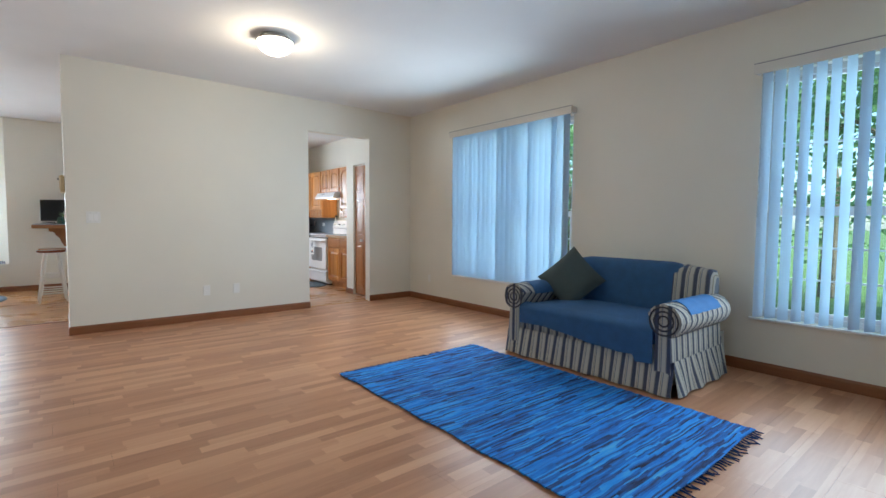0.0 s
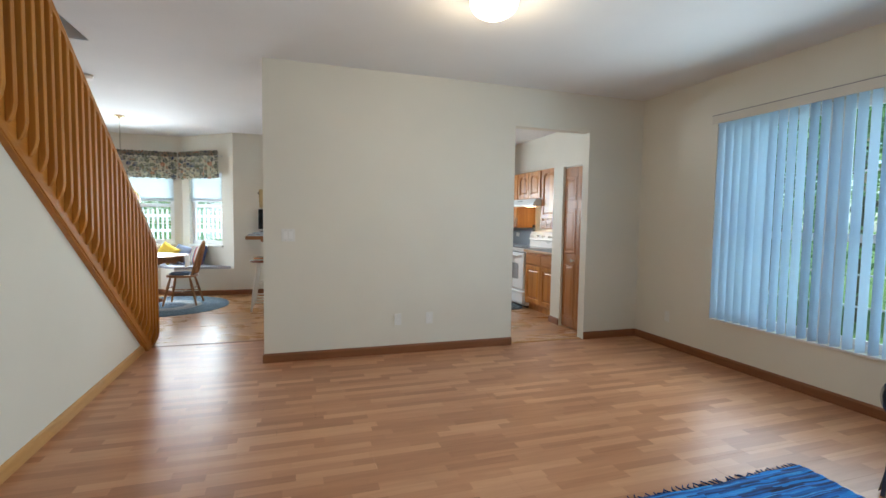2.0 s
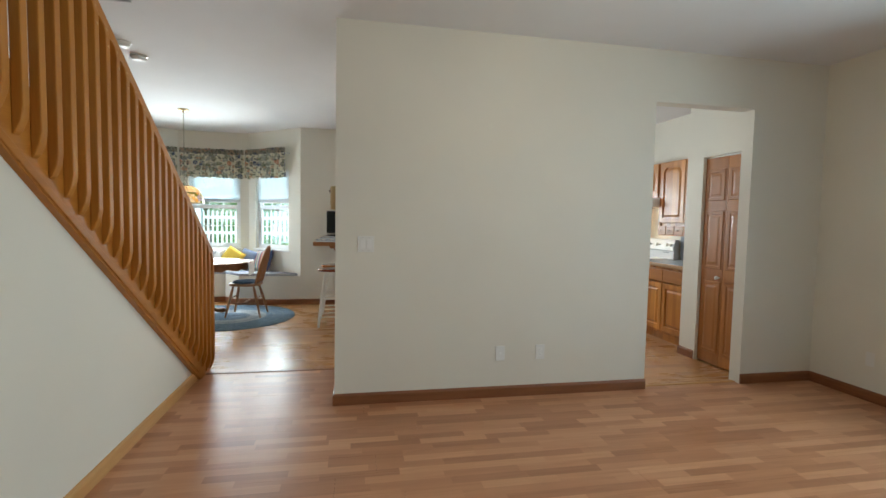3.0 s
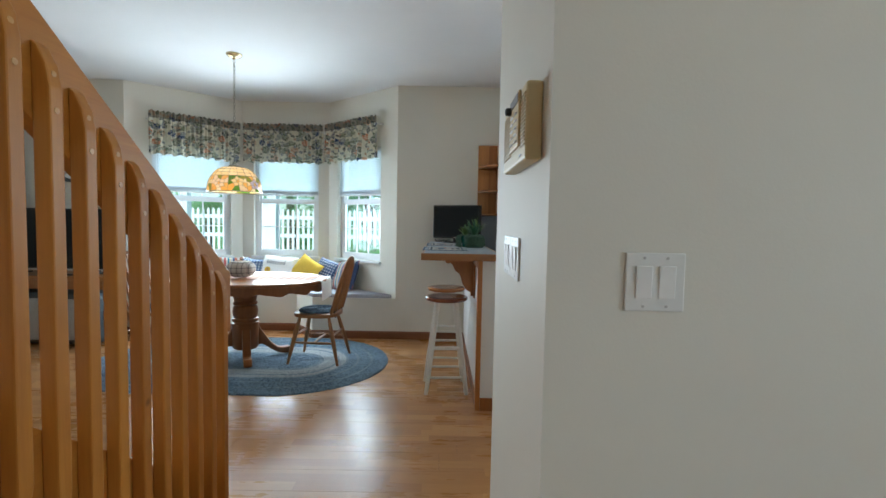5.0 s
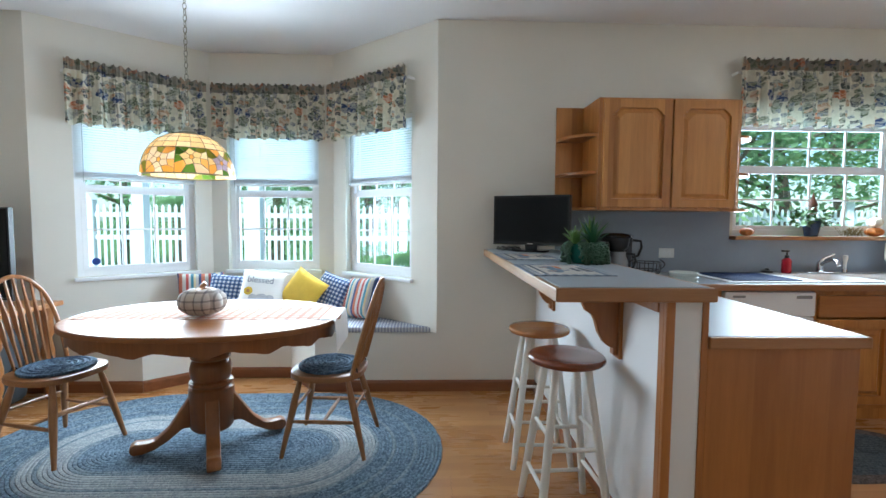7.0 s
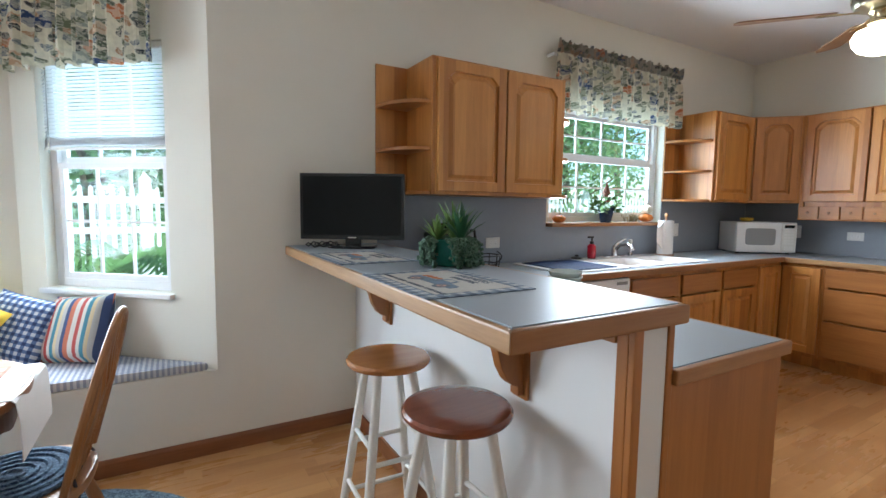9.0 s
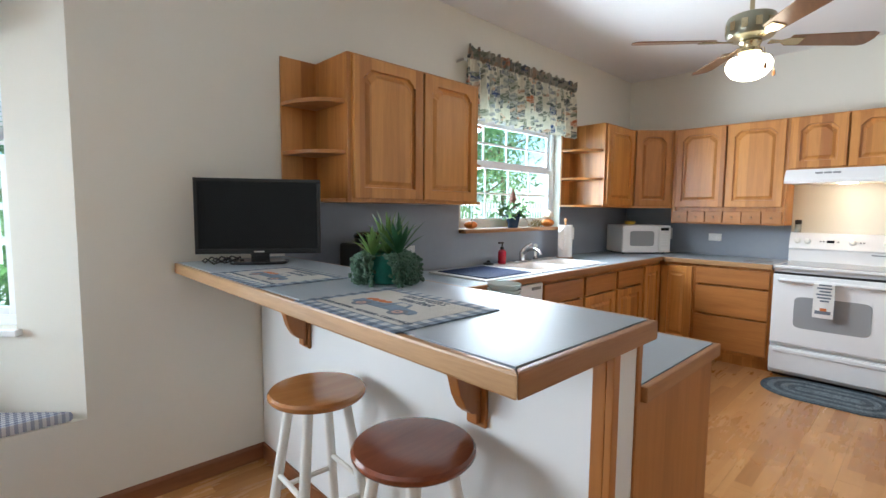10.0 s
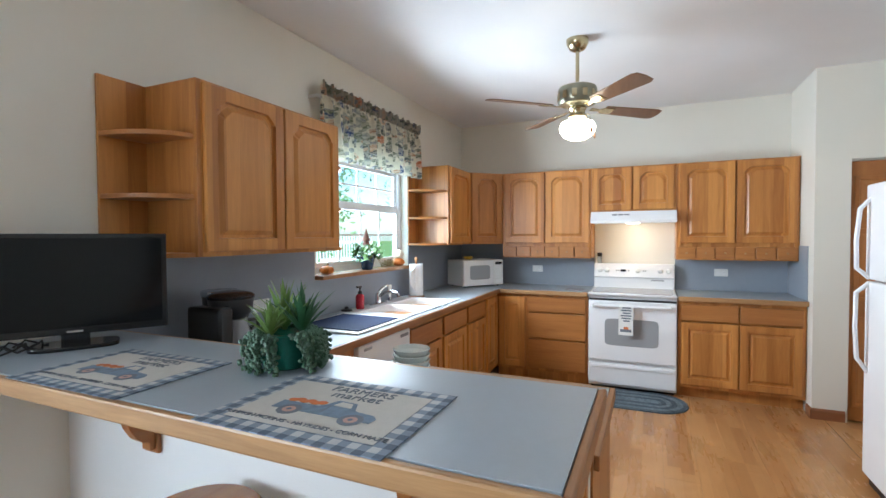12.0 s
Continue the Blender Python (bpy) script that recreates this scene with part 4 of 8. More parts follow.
# left upper pair on the north wall; local y runs into the wall
XU0, XU1 = 0.325, 1.305
cabinet_unit("wall_cabinet", place(XU0, NF, 0), XU1 - XU0, UD - 0.001, UB, UT,
             [("door", 0.03, 0.495, UB + 0.02, UT - 0.012), ("door", 0.505, XU1 - XU0 - 0.025, UB + 0.02, UT - 0.012)], "honey alder double wall cabinet with raised arched panels")
corner_shelf("end_shelf", place(XU0 - 0.0005, NF, 0), UD - 0.001, True, "honey alder open end shelf on the wall cabinet")
corner_shelf("end_shelf", place(XU1 + 0.0005, NF, 0), UD - 0.001, False, "honey alder open end shelf beside the kitchen window")
corner_shelf("end_shelf", place(3.0, NF, 0), UD - 0.001, True, "honey alder open end shelf beside the kitchen window")
cabinet_unit("wall_cabinet", place(3.0005, NF, 0), 0.559, UD - 0.001, UB, UT, [("door", 0.03, 0.545, UB + 0.02, UT - 0.012)], "honey alder single wall cabinet beside the corner")
# diagonal corner cabinet
EF = KEAST - UD
bm_pts = [(3.561, NORTH - 0.002), (3.561, NF + 0.001), (EF - 0.0, 9.37), (KEAST - 0.002, 9.37), (KEAST - 0.002, NORTH - 0.002)]
dc = thing("corner_wall_cabinet", "honey alder diagonal corner wall cabinet with an arched door", "cabinet", at=(3.9, 9.7, UB))
part("body", prism(bm_pts, UB, UT, "z", 0.001), M["cabinet"], dc)
dl = math.dist(bm_pts[1], bm_pts[2])
dm = Matrix.Translation((*bm_pts[1], UB + 0.02)) @ Matrix.Rotation(math.atan2(9.37 - NF - 0.001, EF - 3.561), 4, "Z")
part("door", moved(panel_door(dl - 0.05, UT - UB - 0.032), dm @ Matrix.Translation((0.025, -0.001, 0))), M["cabinet"], dc)


def spice_row(w, lo, n=6):
    step = (w - 0.02) / n
    return [("spice", 0.012 + i * step, 0.012 + (i + 1) * step - 0.008, lo + 0.012, lo + 0.118) for i in range(n)]


# east wall: local x runs south, so the unit is turned by -90 degrees
def east(y):
    return place(EF, y, -90)


SB = 1.225
w = 9.369 - 8.45
cabinet_unit("wall_cabinet", east(9.369), w, UD - 0.001, SB, UT, [("door", 0.03, w / 2 - 0.006, UB + 0.01, UT - 0.012), ("door", w / 2 + 0.006, w - 0.02, UB + 0.01, UT - 0.012)] + spice_row(w, SB),
             "honey alder wall cabinet with six spice drawers below")
w = 8.4495 - 7.685
cabinet_unit("hood_cabinet", east(8.4495), w, UD - 0.001, 1.688, UT, [("door", 0.02, w / 2 - 0.006, 1.703, UT - 0.012), ("door", w / 2 + 0.006, w - 0.02, 1.703, UT - 0.012)],
             "short honey alder cabinet above the range hood")
w = 7.6845 - 6.738
cabinet_unit("wall_cabinet", east(7.6845), w, UD - 0.001, SB, UT, [("door", 0.03, w / 2 - 0.006, UB + 0.01, UT - 0.012), ("door", w / 2 + 0.006, w - 0.02, UB + 0.01, UT - 0.012)] + spice_row(w, SB),
             "honey alder wall cabinet with six spice drawers beside the pantry")
# base cabinets
BT, TOE = 0.873, 0.10
BNF, BEF = 9.365, 3.60


def base_pair(m, w, d, label, kinds=("door",), n=1):
    fr = []
    step = (w - 0.04) / n
    for i in range(n):
        x0, x1 = 0.02 + i * step + 0.005, 0.02 + (i + 1) * step - 0.005
        fr += [("drawer", x0, x1, 0.70, 0.84), ("plain_door", x0, x1, TOE + 0.03, 0.685)]
    return cabinet_unit("base_cabinet", m, w, d, 0.0, BT, fr, label, TOE)


dN = NORTH - 0.002 - BNF
base_pair(place(1.632, BNF, 0), 0.548, dN, "honey alder base cabinet under the sink")
base_pair(place(2.181, BNF, 0), 0.518, dN, "honey alder base cabinet under the sink")
base_pair(place(2.70, BNF, 0), 0.515, dN, "honey alder base cabinet beside the corner")
cabinet_unit("corner_base_cabinet", place(3.216, BNF, 0), BEF - 3.217 + 0.0, dN, 0.0, BT, [("plain_door", 0.03, BEF - 3.217 - 0.02, TOE + 0.03, 0.84)], "honey alder corner base cabinet", TOE)
dE = KEAST - 0.002 - BEF


def east_base(y):
    return place(BEF, y, -90)


cabinet_unit("corner_base_cabinet", east_base(BNF - 0.001), 0.315, dE, 0.0, BT, [("plain_door", 0.03, 0.30, TOE + 0.03, 0.84)], "honey alder corner base cabinet with one tall door", TOE)
w = BNF - 0.317 - 8.452
cabinet_unit("drawer_cabinet", east_base(BNF - 0.3165), w, dE, 0.0, BT, [("drawer", 0.02, w - 0.02, 0.70, 0.845), ("drawer", 0.02, w - 0.02, 0.435, 0.685), ("drawer", 0.02, w - 0.02, TOE + 0.03, 0.42)],
             "honey alder base cabinet with three wide drawers", TOE)
base_pair(east_base(7.678), 7.678 - 6.739, dE, "honey alder double base cabinet beside the pantry", n=2)

# counter: one continuous grey-blue worktop with oak edging
CT = 0.914
top = thing("worktop", "grey-blue laminate worktop with an oak front edge", "worktop", at=(3.0, 9.6, CT))
LX0, LX1, LS = 0.135, 0.70, 8.02
part("laminate_section", box(LX0, LX1 - 0.02, LS + 0.02, BNF - 0.03, CT - 0.04, CT), M["counter"], top)
part("laminate_section", box(LX0, 1.70, BNF - 0.03, NORTH - 0.001, CT - 0.04, CT), M["counter"], top)
part("laminate_section", box(1.70, 2.60, BNF - 0.03, BNF + 0.03, CT - 0.04, CT), M["counter"], top)
part("laminate_section", box(1.70, 2.60, 9.93, NORTH - 0.001, CT - 0.04, CT), M["counter"], top)
part("laminate_section", box(2.60, KEAST - 0.001, BNF - 0.03, NORTH - 0.001, CT - 0.04, CT), M["counter"], top)
part("laminate_section", box(BEF - 0.03, KEAST - 0.001, 8.452, BNF - 0.03, CT - 0.04, CT), M["counter"], top)
part("laminate_section", box(BEF - 0.03, KEAST - 0.001, 6.737, 7.678, CT - 0.04, CT), M["counter"], top)
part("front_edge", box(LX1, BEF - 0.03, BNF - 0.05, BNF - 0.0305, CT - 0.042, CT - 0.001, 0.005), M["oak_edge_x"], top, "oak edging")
part("front_edge", box(BEF - 0.05, BEF - 0.0305, 8.452, BNF - 0.051, CT - 0.042, CT - 0.001, 0.005), M["oak_edge_lit"], top)
part("front_edge", box(BEF - 0.05, BEF - 0.0305, 6.737, 7.678, CT - 0.042, CT - 0.001, 0.005), M["oak_edge_lit"], top)
part("front_edge", box(LX1 - 0.0195, LX1, LS + 0.02, BNF - 0.05, CT - 0.042, CT - 0.001, 0.005), M["oak_edge_lit"], top)
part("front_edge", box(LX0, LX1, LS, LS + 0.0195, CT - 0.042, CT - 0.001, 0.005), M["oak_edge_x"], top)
bm = box(LX0, KEAST - 0.012, NORTH - 0.008, NORTH - 0.0005, CT + 0.0005, KW[2] - 0.001)
box(LX0, KW[0] - 0.025, NORTH - 0.008, NORTH - 0.0005, KW[2] - 0.001, UB - 0.001, bm=bm)
box(KW[1] + 0.004, KEAST - 0.012, NORTH - 0.008, NORTH - 0.0005, KW[2] - 0.001, UB - 0.001, bm=bm)
box(KEAST - 0.008, KEAST - 0.0005, 8.452, NORTH - 0.0085, CT + 0.0005, UB - 0.001, bm=bm)
box(KEAST - 0.008, KEAST - 0.0005, 6.737 + 0.008, 7.68, CT + 0.0005, UB - 0.001, bm=bm)
box(BEF + 0.0, KEAST - 0.0085, 6.7355, 6.743, CT + 0.0005, 1.36, bm=bm)
structure("trim_backsplash", bm, M["splash"], "grey-blue laminate backsplash", "backsplash")

# the raised bar
bar_wall = thing("bar_half_wall", "white painted half wall with oak end trim under the bar", "half wall", kind="structure", at=(0.07, 9.0, 0))
part("wall_core", box(0.0, 0.13, 8.052, NORTH - 0.001, 0, 1.04), M["wall_white"], bar_wall)
part("end_panel", box(0.018, 0.112, 8.040, 8.0515, 0.09, 1.04), M["wall_white"], bar_wall)
part("trim_post", box(-0.014, 0.018, 8.034, 8.0515, 0, 1.04, 0.003), M["panel_wood"], bar_wall)
part("trim_post", box(0.112, 0.134, 8.034, 8.0515, 0, 1.04, 0.003), M["panel_wood"], bar_wall)
part("trim_post", box(-0.014, -0.0005, 8.052, 8.085, 0, 1.04, 0.003), M["panel_wood"], bar_wall)
part("base_block", box(0.0185, 0.1115, 8.032, 8.0515, 0, 0.089, 0.003), M["panel_wood"], bar_wall)
part("baseboard", box(-0.013, -0.0005, 8.086, NORTH - 0.013, 0, 0.085, 0.003), M["base_wood_y"], bar_wall)
part("rail", box(-0.019, -0.0005, 8.086, NORTH - 0.001, 0.985, 1.04, 0.003), M["panel_wood"], bar_wall)
bt = thing("breakfast_bar", "grey-blue laminate bar top with a thick oak edge", "bar counter", at=(-0.13, 9.0, 1.04))
BX0, BX1, BY0 = -0.40, 0.145, 8.005
part("laminate_top", box(BX0 + 0.02, BX1 - 0.02, BY0 + 0.02, NORTH - 0.001, 1.0405, 1.083, 0.001), M["counter"], bt)
part("west_edge", prism([(BX0, BY0), (BX0 + 0.0195, BY0 + 0.0195), (BX0 + 0.0195, NORTH - 0.001), (BX0, NORTH - 0.001)], 1.034, 1.0815, "z", 0.006), M["oak_edge_lit"], bt, "oak edging")
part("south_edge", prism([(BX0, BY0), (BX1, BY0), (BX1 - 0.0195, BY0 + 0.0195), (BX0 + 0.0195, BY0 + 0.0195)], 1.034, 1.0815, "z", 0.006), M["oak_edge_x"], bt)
part("east_edge", box(BX1 - 0.0195, BX1, BY0 + 0.02, NORTH - 0.001, 1.034, 1.0815, 0.005), M["oak_edge_lit"], bt)
corbel = [(-0.015, 1.033), (-0.235, 1.033), (-0.235, 1.005), (-0.225, 0.985), (-0.205, 0.978), (-0.19, 0.985), (-0.172, 0.965), (-0.155, 0.925), (-0.125, 0.905), (-0.112, 0.88), (-0.098, 0.83), (-0.075, 0.79), (-0.055, 0.772), (-0.034, 0.765), (-0.034, 0.735), (-0.015, 0.735)]
for y in (8.44, 9.47):
    c = thing("bar_bracket", "honey oak scrolled bracket under the bar top", "bracket", "brackets under the bar", at=(-0.01, y, 0.735))
    part("scroll", prism(corbel, y - 0.02, y + 0.02, "y", 0.004), M["panel_wood"], c)
    part("back_plate", box(-0.0145, -0.001, y - 0.035, y + 0.035, 0.72, 0.984, 0.004), M["panel_wood"], c)
# peninsula base under the lower counter
pen = thing("peninsula_cabinet", "honey alder peninsula cabinet with a plain end panel", "cabinet", at=(0.41, 8.7, 0))
part("end_panel", box(0.1355, 0.672, 8.036, 8.054, 0.0, CT - 0.043, 0.002), M["panel_wood"], pen)
part("body", box(0.1355, 0.652, 8.0545, BNF - 0.001, 0.10, CT - 0.043), M["cabinet"], pen)
part("plinth", box(0.1355, 0.60, 8.0545, BNF - 0.001, 0.0, 0.0995), M["cabinet"], pen)
part("face_frame", box(0.6525, 0.672, 8.0545, BNF - 0.001, 0.10, CT - 0.043, 0.002), M["cabinet"], pen)
for k in range(2):
    y0 = 8.10 + k * 0.60
    part("door", moved(panel_door(0.56, 0.60, arch=False), Matrix.Translation((0.673, y0, 0.13)) @ Matrix.Rotation(radians(90), 4, "Z")), M["cabinet"], pen)
cabinet_unit("corner_base_cabinet", place(0.1355, BNF, 0), 0.90, dN, 0.0, BT, [], "honey alder blind corner base cabinet under the worktop", TOE)


# range
RY0, RY1, RX = 7.684, 8.446, 3.555
st = thing("range", "white electric range with a glass cooktop and oven window", "stove", at=(3.85, 8.06, 0))
part("body", box(RX + 0.045, KEAST - 0.02, RY0, RY1, 0.03, 0.895, 0.004), M["enamel"], st)
part("kick", box(RX + 0.09, KEAST - 0.05, RY0 + 0.02, RY1 - 0.02, 0.0, 0.0295), M["plastic_black"], st)
dr = part("drawer", box(RX, RX + 0.044, RY0 + 0.003, RY1 - 0.003, 0.06, 0.255, 0.012, seg=3), M["enamel"], st)
part("drawer_lip", box(RX - 0.012, RX + 0.001, RY0 + 0.03, RY1 - 0.03, 0.215, 0.245, 0.008, seg=3), M["enamel"], dr)
od = part("oven_door", box(RX, RX + 0.044, RY0 + 0.003, RY1 - 0.003, 0.285, 0.845, 0.014, seg=3), M["enamel"], st)
win = [(8.065 + p[0], 0.555 + p[1]) for p in stadium(0.23, 0.125, 40, 9)]
part("oven_window", prism(win, RX - 0.003, RX + 0.002, "x"), M["grey_glass"], od)
part("handle", tube([(RX - 0.002, RY0 + 0.05, 0.80), (RX - 0.045, RY0 + 0.055, 0.806), (RX - 0.045, RY1 - 0.055, 0.806), (RX - 0.002, RY1 - 0.05, 0.80)], 0.014, 10), M["enamel"], od, smooth=True)
part("vent_gap", box(RX + 0.02, RX + 0.05, RY0 + 0.005, RY1 - 0.005, 0.846, 0.862), M["plastic_black"], st)
part("cooktop_rim", box(RX - 0.008, KEAST - 0.09, RY0 + 0.001, RY1 - 0.001, 0.8955, 0.918, 0.008, seg=3), M["enamel"], st)
part("cooktop", box(RX + 0.03, KEAST - 0.12, RY0 + 0.035, RY1 - 0.035, 0.9185, 0.921, 0.001), M["cooktop"], st)
bg = part("backguard", prism([(KEAST - 0.095, 0.9), (KEAST - 0.095, 1.02), (KEAST - 0.115, 1.03), (KEAST - 0.075, 1.165), (KEAST - 0.02, 1.165), (KEAST - 0.02, 0.9)], RY0 + 0.002, RY1 - 0.002, "y", 0.006), M["enamel"], st)
tilt = math.atan2(0.04, 0.135)
for yy in (RY1 - 0.06, RY1 - 0.13, 8.02, RY0 + 0.13, RY0 + 0.055):
    kb = lathe([(0.024, 0), (0.024, 0.006), (0.019, 0.012), (0.017, 0.022), (0.0, 0.024)], seg=18)
    moved(kb, Matrix.Translation((KEAST - 0.098, yy, 1.095)) @ Matrix.Rotation(-math.pi / 2 + tilt, 4, "Y"))
    k = part("knob", kb, M["plastic_white"], bg, smooth=True)
part("display", box(KEAST - 0.103, KEAST - 0.098, 8.135, 8.185, 1.085, 1.107), M["screen"], bg, "black clock display")
for yy in (8.11, 8.205, 8.225, 7.95, 7.97):
    part("button", box(KEAST - 0.1035, KEAST - 0.098, yy - 0.006, yy + 0.006, 1.09, 1.102), M["grey_mid"], bg)
part("vent_slot", box(KEAST - 0.0975, KEAST - 0.094, 7.78, 7.90, 0.995, 1.005), M["grey_mid"], bg)

# towel on the oven handle
tw = thing("dish_towel", "white printed dish towel hung over the oven handle", "towel", at=(RX - 0.05, 8.09, 0.6))
part("cloth", surface(lambda u, v: (RX - 0.0645 + 0.003 * math.sin(9 * u) * (1 - v) - (0.0 if v < 0.93 else -0.03 * (v - 0.93) / 0.07), 8.045 + 0.125 * u, 0.545 + 0.275 * v), 10, 14, thick=0.0025), M["cloth_white"], tw)
for i, (a, b) in enumerate(((0.1, 0.8), (0.05, 0.9), (0.12, 0.75), (0.06, 0.92), (0.1, 0.85), (0.2, 0.7))):
    z = 0.79 - i * 0.024
    part("print_line", box(RX - 0.0715, RX - 0.0695, 8.055 + 0.1 * a, 8.055 + 0.105 * b, z, z + 0.012), M["print_grey"], tw)
part("print_truck", box(RX - 0.0715, RX - 0.0695, 8.06, 8.155, 0.575, 0.60, 0.0005), M["print_grey"], tw)
part("print_cab", box(RX - 0.0715, RX - 0.0695, 8.085, 8.125, 0.60, 0.622, 0.0005), M["print_orange"], tw)

# range hood
hd = thing("range_hood", "white under-cabinet range hood with slotted vent", "range hood", at=(3.9, 8.06, 1.57))
hx = 3.70
part("shell", prism([(KEAST - 0.002, 1.582), (hx, 1.572), (hx - 0.005, 1.60), (hx + 0.05, 1.687), (KEAST - 0.002, 1.687)], RY0 + 0.002, RY1 - 0.002, "y", 0.004), M["enamel"], hd)
for i in range(3):
    y0 = 8.09 + 0.055 * i
    part("vent_slot", moved(box(-0.001, 0.002, y0, y0 + 0.047, -0.008, 0.008), Matrix.Translation((hx + 0.027, 0, 1.653)) @ Matrix.Rotation(radians(31), 4, "Y")), M["grey_mid"], hd)
part("lamp_lens", box(3.80, 3.92, 8.0, 8.12, 1.570, 1.5735), M["glow_warm"], hd, "lit lamp lens")

# refrigerator
FX0, FX1, FY = 1.62, 2.42, 6.765
fr = thing("refrigerator", "white top-freezer refrigerator with long white handles", "refrigerator", at=(2.0, 6.35, 0))
part("body", box(FX0, FX1, 5.96, FY - 0.075, 0.03, 1.735, 0.012, seg=3), M["enamel"], fr)
part("grille", box(FX0 + 0.02, FX1 - 0.02, 6.0, FY - 0.03, 0.0, 0.0295), M["plastic_black"], fr)
up = part("freezer_door", box(FX0, FX1, FY - 0.07, FY, 1.195, 1.74, 0.016, seg=3), M["enamel"], fr)
lo = part("fridge_door", box(FX0, FX1, FY - 0.07, FY, 0.06, 1.185, 0.016, seg=3), M["enamel"], fr)
part("handle", tube([(FX1 - 0.05, FY - 0.005, 1.66), (FX1 - 0.055, FY + 0.045, 1.60), (FX1 - 0.055, FY + 0.06, 1.42), (FX1 - 0.05, FY + 0.055, 1.26), (FX1 - 0.045, FY - 0.005, 1.205)], [0.012, 0.012, 0.012, 0.012, 0.014], 10), M["enamel"], up, smooth=True)
part("handle", tube([(FX1 - 0.045, FY - 0.005, 1.175), (FX1 - 0.05, FY + 0.055, 1.12), (FX1 - 0.055, FY + 0.06, 0.92), (FX1 - 0.055, FY + 0.05, 0.74), (FX1 - 0.05, FY - 0.005, 0.66)], [0.014, 0.012, 0.012, 0.012, 0.012], 10), M["enamel"], lo, smooth=True)

# dishwasher
dw = thing("dishwasher", "white built-in dishwasher under the worktop", "dishwasher", at=(1.33, 9.6, 0))
part("body", box(1.04, 1.63, BNF + 0.02, NORTH - 0.02, 0.0, BT - 0.003), M["plastic_white"], dw)
part("door", box(1.042, 1.628, BNF - 0.02, BNF + 0.0195, 0.12, 0.70, 0.01, seg=3), M["enamel"], dw)
cp = part("control_panel", box(1.042, 1.628, BNF - 0.028, BNF + 0.0195, 0.705, 0.862, 0.012, seg=3), M["enamel"], dw)
part("vent", box(1.09, 1.17, BNF - 0.030, BNF - 0.027, 0.825, 0.84), M["grey_mid"], cp)
part("latch", box(1.50, 1.60, BNF - 0.030, BNF - 0.027, 0.82, 0.84), M["grey_mid"], cp)

# sink, faucet
sk = thing("kitchen_sink", "white double-bowl drop-in kitchen sink", "sink", at=(2.15, 9.66, CT))


def bowl(x0, x1, y0, y1, depth, bm):
    own = bmesh.new()
    rings = []
    for inset, z in ((0.0, 0.006), (0.008, 0.0), (0.02, -0.02), (0.035, -depth + 0.02), (0.06, -depth)):
        cx, cy = (x0 + x1) / 2, (y0 + y1) / 2
        rings.append([own.verts.new((cx + p[0], cy + p[1], CT + z)) for p in stadium((x1 - x0) / 2 - inset, (y1 - y0) / 2 - inset, 32, 7)])
    for lo_r, hi_r in zip(rings, rings[1:]):
        for i in range(32):
            own.faces.new((lo_r[i], lo_r[(i + 1) % 32], hi_r[(i + 1) % 32], hi_r[i]))
    own.faces.new(rings[-1])
    return join(bm, own)


for x0, x1 in ((1.735, 2.135), (2.165, 2.565)):
    bm = bmesh.new()
    bowl(x0, x1, 9.42, 9.80, 0.17, bm)
    part("bowl", bm, M["enamel"], sk, smooth=True)
bm = box(1.69, 1.736, 9.385, 9.94, CT + 0.0005, CT + 0.009, 0.003)
box(2.564, 2.61, 9.385, 9.94, CT + 0.0005, CT + 0.009, 0.003, bm)
box(2.134, 2.166, 9.415, 9.81, CT + 0.0005, CT + 0.009, 0.003, bm)
box(1.736, 2.564, 9.385, 9.422, CT + 0.0005, CT + 0.009, 0.003, bm)
box(1.736, 2.564, 9.798, 9.94, CT + 0.0005, CT + 0.009, 0.003, bm)
part("rim", bm, M["enamel"], sk)
fa = thing("kitchen_faucet", "chrome single-lever kitchen faucet on the sink", "faucet", at=(2.10, 9.87, CT))
part("deck_plate", moved(prism(stadium(0.11, 0.028, 32, 4), 0, 0.012, "z", 0.004), Matrix.Translation((2.10, 9.87, CT + 0.0095))), M["chrome"], fa)
part("body", lathe([(0.024, 0), (0.024, 0.055), (0.02, 0.07), (0.012, 0.075)], (2.10, 9.87, CT + 0.0215), 20), M["chrome"], fa, smooth=True)
part("spout", tube([(2.10, 9.86, CT + 0.07), (2.08, 9.80, CT + 0.105), (2.06, 9.72, CT + 0.12), (2.05, 9.67, CT + 0.11), (2.048, 9.655, CT + 0.085)], [0.013, 0.012, 0.012, 0.012, 0.013], 12), M["chrome"], fa, smooth=True)
part("lever", tube([(2.10, 9.87, CT + 0.09), (2.12, 9.86, CT + 0.12), (2.17, 9.83, CT + 0.155)], [0.014, 0.010, 0.008], 10), M["chrome"], fa, smooth=True)
sp = thing("sink_sprayer", "white side sprayer beside the faucet", "sprayer", at=(2.30, 9.88, CT))
part("base", lathe([(0.018, 0), (0.018, 0.02), (0.011, 0.03)], (2.30, 9.88, CT + 0.0095), 14), M["chrome"], sp, smooth=True)
part("spray_head", lathe([(0.010, 0), (0.011, 0.05), (0.017, 0.085), (0.016, 0.10), (0.006, 0.104)], (2.30, 9.88, CT + 0.0395), 14), M["plastic_white"], sp, smooth=True)

# ---- stairs ----
SX0, SX1 = -1.215, -1.172
RAIL_END, RAIL_TOP, RAIL_H, RSL = 6.888, 1.058, 0.26, 0.725


def rail_z(y):
    return RAIL_TOP + RSL * (RAIL_END - y)


